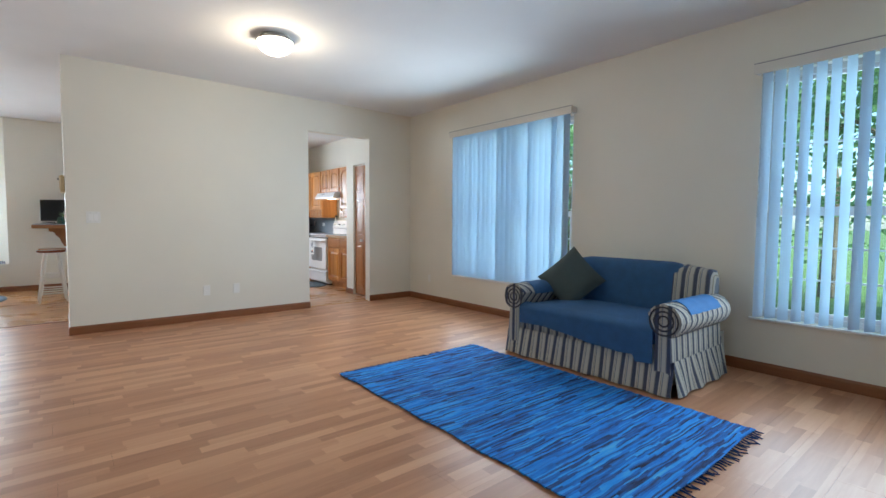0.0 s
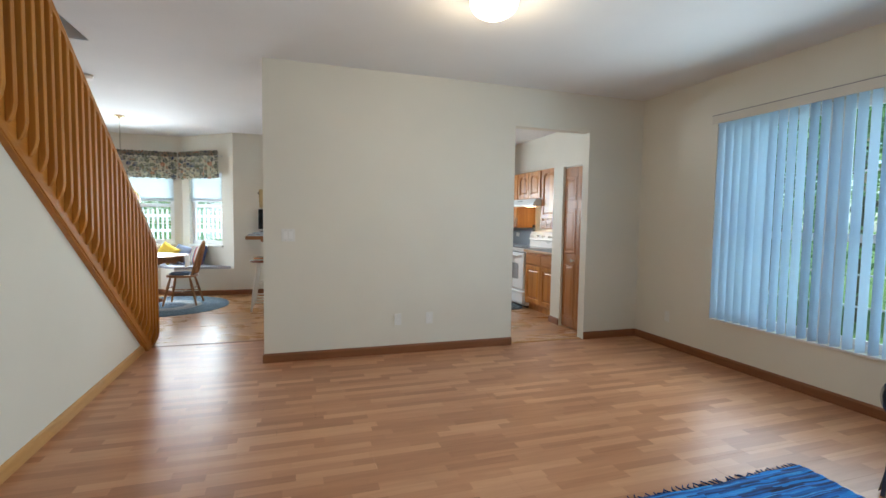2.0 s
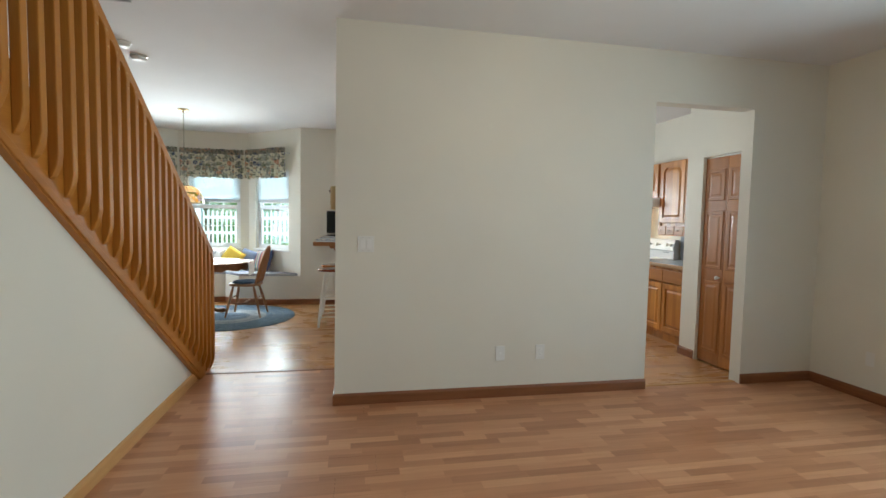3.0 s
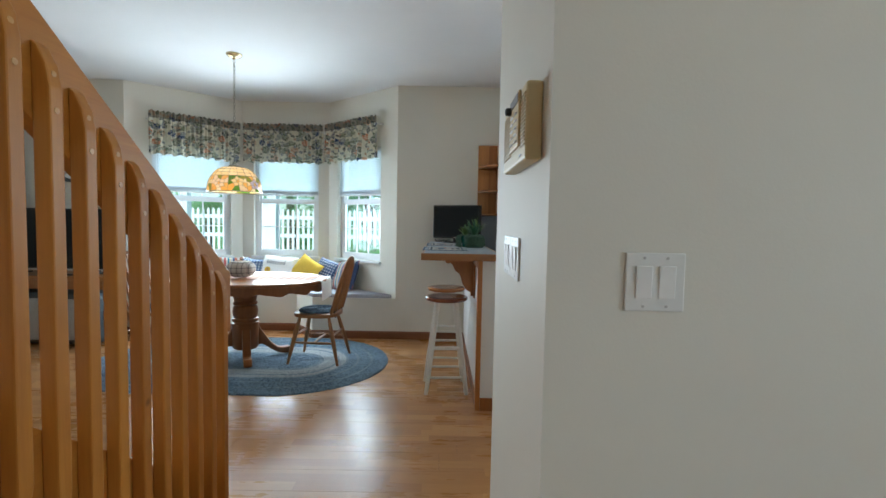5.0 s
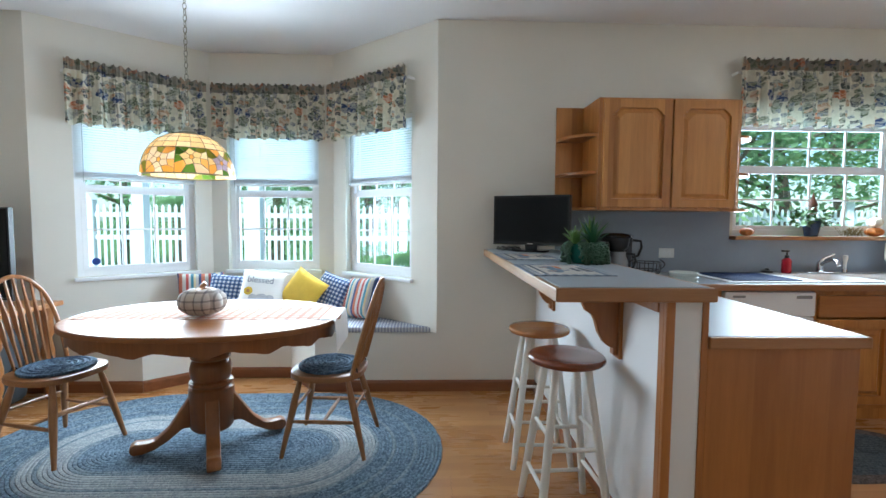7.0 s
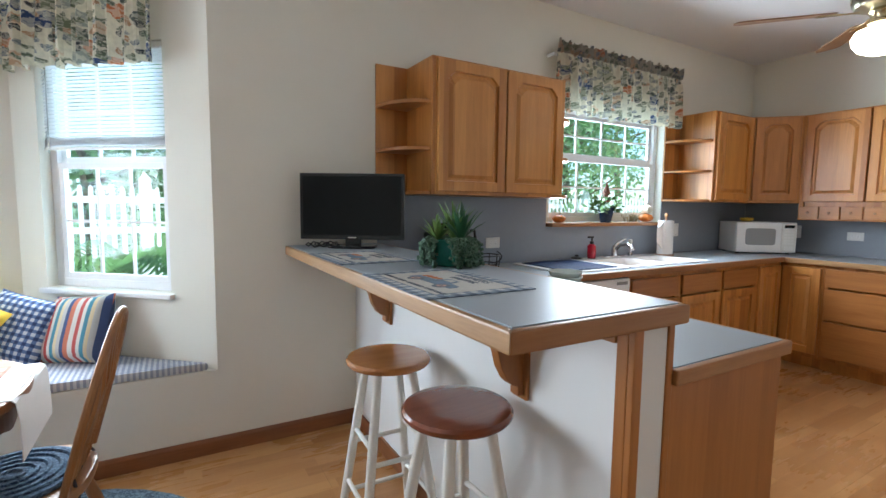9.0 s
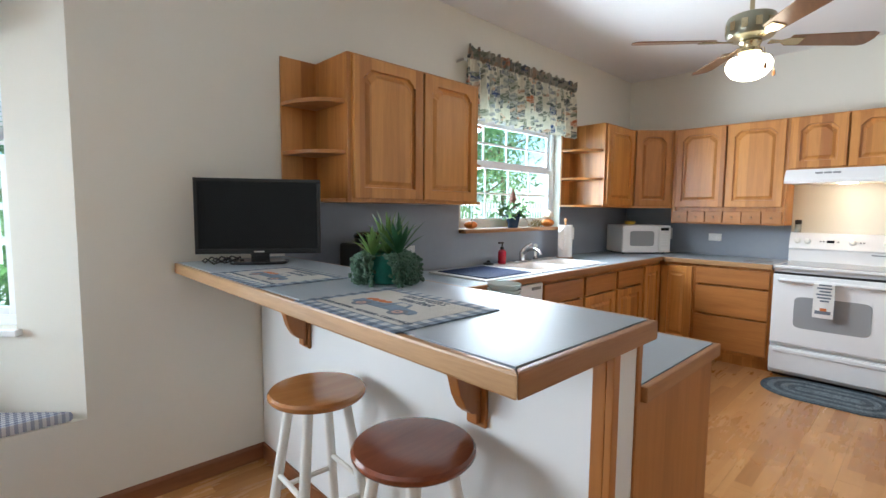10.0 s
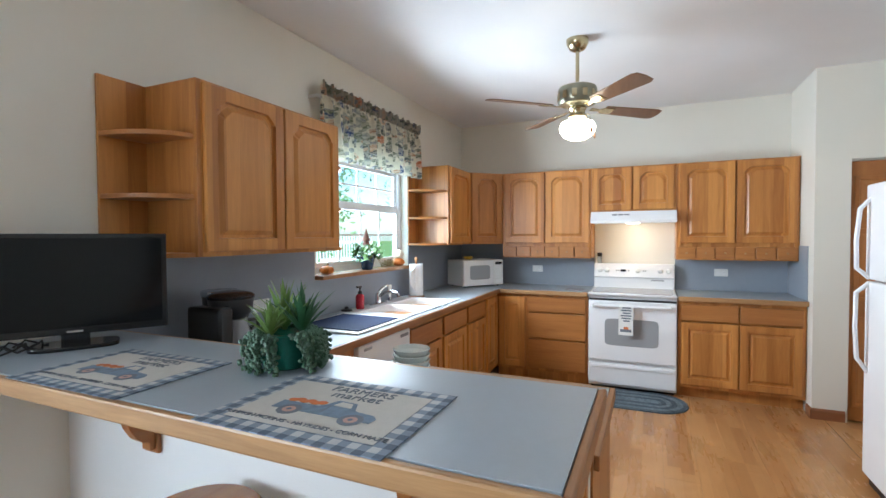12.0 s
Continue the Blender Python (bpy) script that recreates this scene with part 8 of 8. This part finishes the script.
# stack of bowls on plates behind the bar
jr = thing("bowl_stack", "stack of pale green-rimmed bowls and plates on the lower worktop", "dishes", at=(0.40, 8.68, CT))
for k in range(4):
    z0 = CT + 0.0005 + 0.010 * k
    part("plate", lathe([(0.045, z0), (0.05, z0 + 0.003), (0.078, z0 + 0.009), (0.080, z0 + 0.0115), (0.074, z0 + 0.0118), (0.05, z0 + 0.006), (0.0, z0 + 0.005)], (0.40, 8.68, 0), 36), M["dish"], jr, smooth=True)
for k in range(4):
    z0 = CT + 0.046 + 0.020 * k
    part("bowl", lathe([(0.030, z0), (0.034, z0 + 0.004), (0.058, z0 + 0.024), (0.066, z0 + 0.040), (0.064, z0 + 0.0415), (0.055, z0 + 0.026), (0.0, z0 + 0.010)], (0.40, 8.68, 0), 36), M["dish"], jr, smooth=True)

# by the sink
tray = thing("drying_board", "white board with a dark blue mat beside the sink", "drying mat", at=(1.37, 9.6, CT))
part("board", box(1.08, 1.66, 9.37, 9.87, CT + 0.0005, CT + 0.010, 0.004), M["plastic_white"], tray)
part("mat", box(1.13, 1.585, 9.40, 9.83, CT + 0.0105, CT + 0.016, 0.003), M["mat_navy"], tray, "dark blue ribbed mat")
so = thing("soap_bottle", "red liquid soap pump bottle with a black top", "soap bottle", at=(1.84, 9.865, CT))
part("bottle", lathe([(0.028, CT + 0.010), (0.032, CT + 0.016), (0.032, CT + 0.10), (0.024, CT + 0.115), (0.013, CT + 0.12)], (1.84, 9.865, 0), 20), M["soap_red"], so, smooth=True)
part("collar", lathe([(0.015, CT + 0.1205), (0.015, CT + 0.14), (0.006, CT + 0.144), (0.006, CT + 0.165)], (1.84, 9.865, 0), 14), M["plastic_black"], so, smooth=True)
part("pump_spout", box(1.80, 1.853, 9.856, 9.874, CT + 0.165, CT + 0.180, 0.004), M["plastic_black"], so)
single("sink_stopper", lathe([(0.04, CT + 0.0100), (0.04, CT + 0.02), (0.014, CT + 0.028), (0.014, CT + 0.04), (0.0, CT + 0.042)], (1.72, 9.90, 0), 20), M["plastic_black"], "black rubber sink stopper at the sink's corner", "sink stopper", smooth=True)
pt = thing("paper_towel_holder", "paper towel roll on an upright wooden holder", "paper towels", at=(2.66, 9.82, CT))
part("base", lathe([(0.075, CT + 0.0005), (0.075, CT + 0.012), (0.07, CT + 0.016)], (2.66, 9.82, 0), 28), M["chair_oak"], pt, smooth=True)
part("rod", lathe([(0.009, CT + 0.016), (0.009, CT + 0.325), (0.016, CT + 0.335), (0.012, CT + 0.355), (0.0, CT + 0.36)], (2.66, 9.82, 0), 14), M["chair_oak"], pt, smooth=True)
part("roll", lathe([(0.02, CT + 0.017), (0.062, CT + 0.017), (0.062, CT + 0.297), (0.02, CT + 0.297)], (2.66, 9.82, 0), 32), M["paper"], pt, smooth=True)
part("loose_sheet", surface(lambda u, v: (2.60 - 0.085 * u, 9.80 - 0.02 * math.sin(u * 3), CT + 0.02 + 0.10 * u * (1 - v) + (0.277 - 0.06 * u) * v), 10, 6, thick=0.0006), M["paper"], pt, smooth=True)

# on the window sill
SZ = KW[2] + 0.0285


def gourd(name, x, y, z, r, h, material, label, ribs=7, stem=True):
    top_ = thing(name, label, "pumpkin decoration", at=(x, y, z))
    own_ = bmesh.new()
    n_ = 42
    rows_ = []
    for j in range(13):
        ph_ = math.pi * j / 12
        rows_.append([own_.verts.new((x + r * (1 - 0.10 * abs(math.cos(ribs * t / 2))) * max(math.sin(ph_), 0.02) * math.cos(t), y + r * (1 - 0.10 * abs(math.cos(ribs * t / 2))) * max(math.sin(ph_), 0.02) * math.sin(t), z + h / 2 - h / 2 * math.cos(ph_) * (0.92 if j in (0, 12) else 1))) for t in [2 * math.pi * i / n_ for i in range(n_)]])
    for a_, b_ in zip(rows_, rows_[1:]):
        for i in range(n_):
            own_.faces.new((a_[i], a_[(i + 1) % n_], b_[(i + 1) % n_], b_[i]))
    part("body", own_, material, top_, smooth=True)
    if stem:
        part("stem", tube([(x, y, z + h * 0.9), (x + 0.004, y, z + h * 1.08), (x + 0.012, y, z + h * 1.16)], [0.007, 0.005, 0.006], 7), M["leaf_dry"], top_, smooth=True)
    return top_


gourd("small_pumpkin", 1.60, NORTH - 0.005, SZ, 0.052, 0.062, M["pumpkin"], "small orange pumpkin on the window sill")
gourd("small_pumpkin", 2.60, NORTH - 0.01, SZ, 0.062, 0.07, M["pumpkin"], "orange pumpkin under a white one on the sill")
gourd("white_pumpkin", 2.60, NORTH - 0.01, SZ + 0.071, 0.055, 0.075, M["pumpkin_white"], "white pumpkin stacked on an orange one")
ivy = thing("potted_ivy", "trailing ivy in a dark blue pot on the window sill", "potted plant", at=(2.10, NORTH - 0.01, SZ))
part("pot", lathe([(0.042, 0.0), (0.062, 0.10), (0.066, 0.102), (0.066, 0.118), (0.056, 0.118), (0.0, 0.10)], (2.10, NORTH - 0.01, SZ), 24), M["pot_blue"], ivy, smooth=True)
own = bmesh.new()
for k in range(190):
    a, el = rng.uniform(0, 6.283), rng.uniform(-0.5, 1.2)
    rr = rng.uniform(0.05, 0.13)
    p = Vector((2.10 + rr * math.cos(a) * 1.25, min(NORTH + 0.05, NORTH - 0.01 + rr * math.sin(a) * 0.8), max(SZ + 0.006, SZ + 0.12 + rr * math.sin(el) * 0.8)))
    lf = prism([(0.0, -0.016), (0.018, -0.006), (0.010, 0.006), (0.014, 0.018), (0.0, 0.012), (-0.014, 0.018), (-0.010, 0.006), (-0.018, -0.006)], 0, 0.0006, "z")
    moved(lf, Matrix.Translation(p) @ Euler((rng.uniform(-1, 1), rng.uniform(-1, 1), a)).to_matrix().to_4x4() @ Matrix.Scale(rng.uniform(0.7, 1.2), 4))
    join(own, lf)
tagged(part("leaves", own, M["leaf_ivy"], ivy), kind="stuff")
gn = single("garden_figurine", lathe([(0.028, 0.0), (0.03, 0.03), (0.022, 0.06), (0.034, 0.065), (0.03, 0.075), (0.014, 0.12), (0.002, 0.165)], (2.12, NORTH + 0.01, SZ + 0.165), 18), M["clay"], "small pointed-hat clay figurine standing in the ivy", "figurine", smooth=True)
wd = thing("twig_bundle", "dry twigs and moss beside the pumpkins on the sill", "dried twigs", at=(2.42, NORTH - 0.0, SZ))
own = bmesh.new()
for k in range(60):
    a = rng.uniform(0, 6.283)
    b0 = Vector((2.42 + rng.uniform(-0.07, 0.07), NORTH - 0.01 + rng.uniform(-0.03, 0.03), SZ + 0.004))
    tube([b0, b0 + Vector((0.02 * math.cos(a), 0.012 * math.sin(a), rng.uniform(0.015, 0.05))), b0 + Vector((0.05 * math.cos(a), 0.02 * math.sin(a), rng.uniform(0.01, 0.07)))], 0.0016, 4, own)
part("twigs", own, M["leaf_dry"], wd)

# microwave
mw = thing("microwave", "white countertop microwave standing across the corner", "microwave")
mwm = Matrix.Translation((3.78, 9.66, CT + 0.0005)) @ Matrix.Rotation(radians(-38), 4, "Z")
part("case", box(-0.25, 0.25, -0.15, 0.19, 0.012, 0.285, 0.008), M["plastic_white"], mw)
for x in (-0.21, 0.21):
    for y in (-0.11, 0.15):
        part("foot", lathe([(0.014, 0.0), (0.014, 0.0118)], (x, y, 0), 10), M["plastic_black"], mw)
md = part("door", box(-0.248, 0.122, -0.168, -0.1505, 0.016, 0.281, 0.006), M["enamel"], mw)
part("door_window", moved(prism(stadium(0.125, 0.075, 32, 8), -0.1705, -0.1675, "y"), Matrix.Translation((-0.05, 0, 0.155))), M["grey_glass"], md)
pn = part("control_panel", box(0.125, 0.248, -0.166, -0.1505, 0.016, 0.281, 0.006), M["plastic_white"], mw)
part("display", box(0.145, 0.228, -0.168, -0.1655, 0.235, 0.262), M["screen"], pn)
for r in range(5):
    for c in range(3):
        part("key", box(0.147 + 0.028 * c, 0.169 + 0.028 * c, -0.1675, -0.1655, 0.09 + 0.026 * r, 0.108 + 0.026 * r), M["plastic_bright"], pn)
part("open_button", box(0.15, 0.225, -0.1685, -0.1655, 0.035, 0.07, 0.002), M["plastic_bright"], pn)
mw.matrix_basis = mwm
bn_ = thing("banana_bunch", "two yellow bananas lying on the microwave", "bananas", at=(3.74, 9.70, CT + 0.286))
for k in range(2):
    pts = [(3.70 + 0.10 * math.sin(a) + 0.01 * k, 9.70 + 0.035 * k, CT + 0.305 + 0.02 * (1 - math.cos(a)) * 1.2) for a in [-1.0, -0.6, -0.2, 0.2, 0.6, 1.0]]
    part("banana", tube(pts, [0.007, 0.016, 0.018, 0.018, 0.015, 0.006], 9), M["pillow_yellow"], bn_, smooth=True)
part("cord", tube([(4.0, 9.52, CT + 0.10), (4.06, 9.50, CT + 0.14), (4.13, 9.50, CT + 0.185)], 0.005, 6), M["plastic_black"], mw).matrix_parent_inverse = mwm.inverted()

# beside the range
pp = thing("pepper_mill", "small jar with a black cap on the range's back ledge", "spice jar", at=(4.115, 8.40, 1.165))
part("jar", lathe([(0.022, 1.1655), (0.024, 1.17), (0.024, 1.23), (0.02, 1.236)], (4.115, 8.395, 0), 18), M["glass_jar"], pp, smooth=True)
part("cap", lathe([(0.024, 1.2365), (0.025, 1.242), (0.025, 1.272), (0.02, 1.276)], (4.115, 8.395, 0), 18), M["plastic_black"], pp, smooth=True)
single("trivet", box(3.64, 3.82, 8.50, 8.68, CT + 0.0005, CT + 0.007, 0.002), M["grey_mid"], "square grey trivet on the worktop beside the range", "trivet")

# ---- outside ----
rng = random.Random(31)
structure("ground", surface(lambda u, v: (-150 + 300 * u, -150 + 300 * v, -0.16), 4, 4), M["grass"], "lawn around the house reaching to the horizon", "ground")
structure("patio", box(-7.0, 5.5, 10.95, 14.3, -0.159, -0.10, 0.01), M["concrete"], "pale concrete patio behind the house", "patio")

# white vinyl fence
FY0 = 13.9


def fence_panel(x0, m, label):
    fp = thing("picket_fence", label, "fence", "fence panels")
    w = 2.4
    for z in (0.12, 0.95, 1.30):
        part("rail", box(0.06, w - 0.06, -0.02, 0.02, z, z + 0.07, 0.004), M["fence_white"], fp)
    me = None
    k = 0
    x = 0.12
    while x < w - 0.10:
        if me is None:
            me = mesh_of("picket", prism([(-0.022, -0.05), (0.022, -0.05), (0.022, 1.46), (0.0, 1.50), (-0.022, 1.46)], -0.032, -0.021, "y"), M["fence_white"])
        ob = new("picket", me)
        ob.parent = fp
        ob.location = (x, 0, 0)
        x += 0.098
    part("post", box(-0.06, 0.06, -0.06, 0.06, -0.16, 1.56, 0.006), M["fence_white"], fp)
    part("post_cap", prism([(-0.075, 1.56), (0.075, 1.56), (0.0, 1.66)], -0.07, 0.07, "y"), M["fence_white"], fp)
    fp.matrix_basis = m
    return fp


f0 = fence_panel(0, Matrix.Translation((-10.8, FY0, 0)), "white vinyl picket fence panel in the back garden")
for i in range(1, 8):
    copy_thing(f0, Matrix.Translation((-10.8 + 2.4 * i, FY0, 0)))
for x in (-4.35, -2.95):
    pst = thing("porch_post", "square white porch post on the patio", "post", "porch posts", at=(x, 12.4, -0.1))
    part("shaft", box(x - 0.07, x + 0.07, 12.33, 12.47, -0.0995, 2.9, 0.006), M["fence_white"], pst)
    part("plinth", box(x - 0.095, x + 0.095, 12.305, 12.495, -0.0995, 0.08, 0.006), M["fence_white"], pst)


def leafy_tree(name, x, y, h, spread, n, label, seed, material, trunk=True):
    """A tapered trunk with limbs and a crown of many small leaves in uneven clumps."""
    rg = random.Random(seed)
    tr = thing(name, label, "tree", "garden trees", at=(x, y, -0.16))
    own = bmesh.new()
    tube([(x, y, -0.16), (x + 0.1, y, h * 0.3), (x - 0.05, y + 0.1, h * 0.6), (x, y, h * 0.85)], [0.14, 0.11, 0.07, 0.03], 8, own)
    tips = []
    for k in range(9):
        a, z = rg.uniform(0, 6.28), h * rg.uniform(0.25, 0.8)
        e = Vector((x + spread * 0.7 * math.cos(a), y + spread * 0.7 * math.sin(a), z + h * 0.15))
        tube([(x, y, z), ((x + e.x) / 2, (y + e.y) / 2, z + h * 0.05), e], [0.05, 0.035, 0.012], 6, own)
        tips.append(e)
    part("trunk", own, M["bark"], tr, smooth=True)
    verts, faces = [], []
    clumps = [t + Vector((rg.gauss(0, 0.3), rg.gauss(0, 0.3), rg.gauss(0, 0.3))) for t in tips for _ in range(4)] + [Vector((x + rg.gauss(0, spread * 0.5), y + rg.gauss(0, spread * 0.4), h * rg.uniform(0.1, 1.0))) for _ in range(18)]
    for i in range(n):
        c = rg.choice(clumps)
        p = c + Vector((rg.gauss(0, 0.33), rg.gauss(0, 0.33), rg.gauss(0, 0.30)))
        e = Euler((rg.uniform(-1.2, 1.2), rg.uniform(-1.2, 1.2), rg.uniform(0, 6.28))).to_matrix()
        s = rg.uniform(0.05, 0.11)
        b = len(verts)
        for q in ((-s * 0.45, 0, 0), (0, -s, s * 0.1), (s * 0.45, 0, 0), (0, s, s * 0.1)):
            verts.append(tuple(p + e @ Vector(q)))
        faces.append((b, b + 1, b + 2, b + 3))
    me = bpy.data.meshes.new("crown")
    me.from_pydata(verts, [], faces)
    me.materials.append(material)
    cr = new("crown", me)
    cr.parent = tr
    cr.matrix_parent_inverse = BUILT_AT[tr.name]
    tagged(cr, "dense small leaves", kind="stuff")
    return tr


def palm(x, y, h, seed, label):
    rg = random.Random(seed)
    tr = thing("palm_tree", label, "palm", "garden palms", at=(x, y, -0.16))
    part("trunk", tube([(x, y, -0.16), (x + 0.05, y, h * 0.5), (x, y, h)], [0.13, 0.10, 0.09], 10), M["bark"], tr, smooth=True)
    for k in range(15):
        a = 2 * math.pi * k / 15 + rg.uniform(-0.2, 0.2)
        L_, up = rg.uniform(1.1, 1.6), rg.uniform(0.3, 1.1)
        verts, faces = [], []
        for s in range(26):
            f = s / 25
            c = Vector((x + L_ * f * math.cos(a), y + L_ * f * math.sin(a), h + up * f - 1.5 * f * f))
            sd2 = Vector((-math.sin(a), math.cos(a), 0))
            out = Vector((math.cos(a), math.sin(a), -0.4))
            ll = 0.42 * math.sin(0.25 + 2.7 * f)
            for sgn in (-1, 1):
                b = len(verts)
                tip = c + sd2 * sgn * ll + out * ll * 0.5 - Vector((0, 0, ll * 0.35))
                w_ = out.normalized() * 0.018
                verts += [tuple(c - w_), tuple(c + w_), tuple(tip)]
                faces.append((b, b + 1, b + 2))
        me = bpy.data.meshes.new("frond")
        me.from_pydata(verts, [], faces)
        me.materials.append(M["leaf_palm"])
        fr_ = new("frond", me)
        fr_.parent = tr
        fr_.matrix_parent_inverse = BUILT_AT[tr.name]
    return tr


palm(-1.35, 12.7, 0.75, 1, "young palm with arching fronds behind the bay")
palm(-5.6, 15.6, 1.6, 2, "palm with arching fronds beyond the fence")
palm(-3.9, 16.2, 2.0, 3, "palm with arching fronds beyond the fence")
for i, (x, y, h, s, m_) in enumerate(((-8.5, 18.5, 5.5, 2.0, 0), (-4.6, 18.2, 5.0, 2.0, 1), (-2.2, 17.0, 4.6, 1.8, 0), (0.4, 17.2, 5.0, 1.9, 1), (2.3, 14.8, 4.2, 1.5, 0), (4.2, 14.2, 4.4, 1.6, 1), (6.2, 15.6, 5.0, 2.0, 0), (9.0, 17.5, 5.6, 2.2, 1), (-12.5, 20.0, 6.0, 2.4, 1), (1.2, 20.5, 6.0, 2.4, 0), (13.0, 19.0, 6.0, 2.5, 0))):
    leafy_tree("garden_tree", x, y, h, s, 5200, "leafy garden tree behind the white fence", 50 + i, M["leaf_tree"] if m_ else M["leaf_tree_dark"])
for i, (x, y, h, s) in enumerate(((8.2, 3.2, 4.5, 1.7), (8.6, 6.2, 4.8, 1.8), (8.0, 0.4, 4.4, 1.6), (8.8, -2.4, 4.8, 1.9), (10.8, 9.2, 5.2, 2.1), (10.6, 2.0, 5.5, 2.2))):
    leafy_tree("garden_tree", x, y, h, s, 4200, "leafy garden tree beside the living room windows", 80 + i, M["leaf_tree"] if i % 2 else M["leaf_tree_dark"])

# ---- floor planks ----
def planks(x0, x1, y0, y1, material, parent, width=0.195, length=1.28, seed=1):
    """Laminate planks along x, each an object of its own; full ones share one mesh."""
    rng = random.Random(seed)
    full = None
    y = y0
    while y < y1 - 0.01:
        w = min(width, y1 - y)
        x = x0 - rng.uniform(0.0, 0.9) * length
        while x < x1 - 0.01:
            a, b = max(x, x0), min(x + length, x1)
            x += length
            if b - a < 0.02:
                continue
            whole = abs(b - a - length) < 1e-6 and w == width
            if whole and full is not None:
                me = full
            else:
                me = mesh_of("plank", box(0, b - a - 0.0008, 0, w - 0.0008, -0.008, 0.0), material)
                if whole:
                    full = me
            ob = new("plank", me)
            ob.parent = parent
            ob.location = (a, y, 0)
        y += w


planks(STAIR - 1.0, EAST, -1.2, 5.87, M["floor_living"], floor_living, seed=2)
planks(-2.25, -0.064, 5.87, SPLIT, M["floor_living"], bpy.data.objects["floor_passage"], seed=3)
planks(WEST, KEAST, SPLIT, NORTH + 0.3, M["floor_kitchen"], floor_kitchen, seed=4)
planks(0.052, KEAST, 5.87, SPLIT, M["floor_kitchen"], floor_kitchen, seed=5)
planks(WEST, -2.25, 5.4, SPLIT, M["floor_kitchen"], floor_kitchen, seed=6)
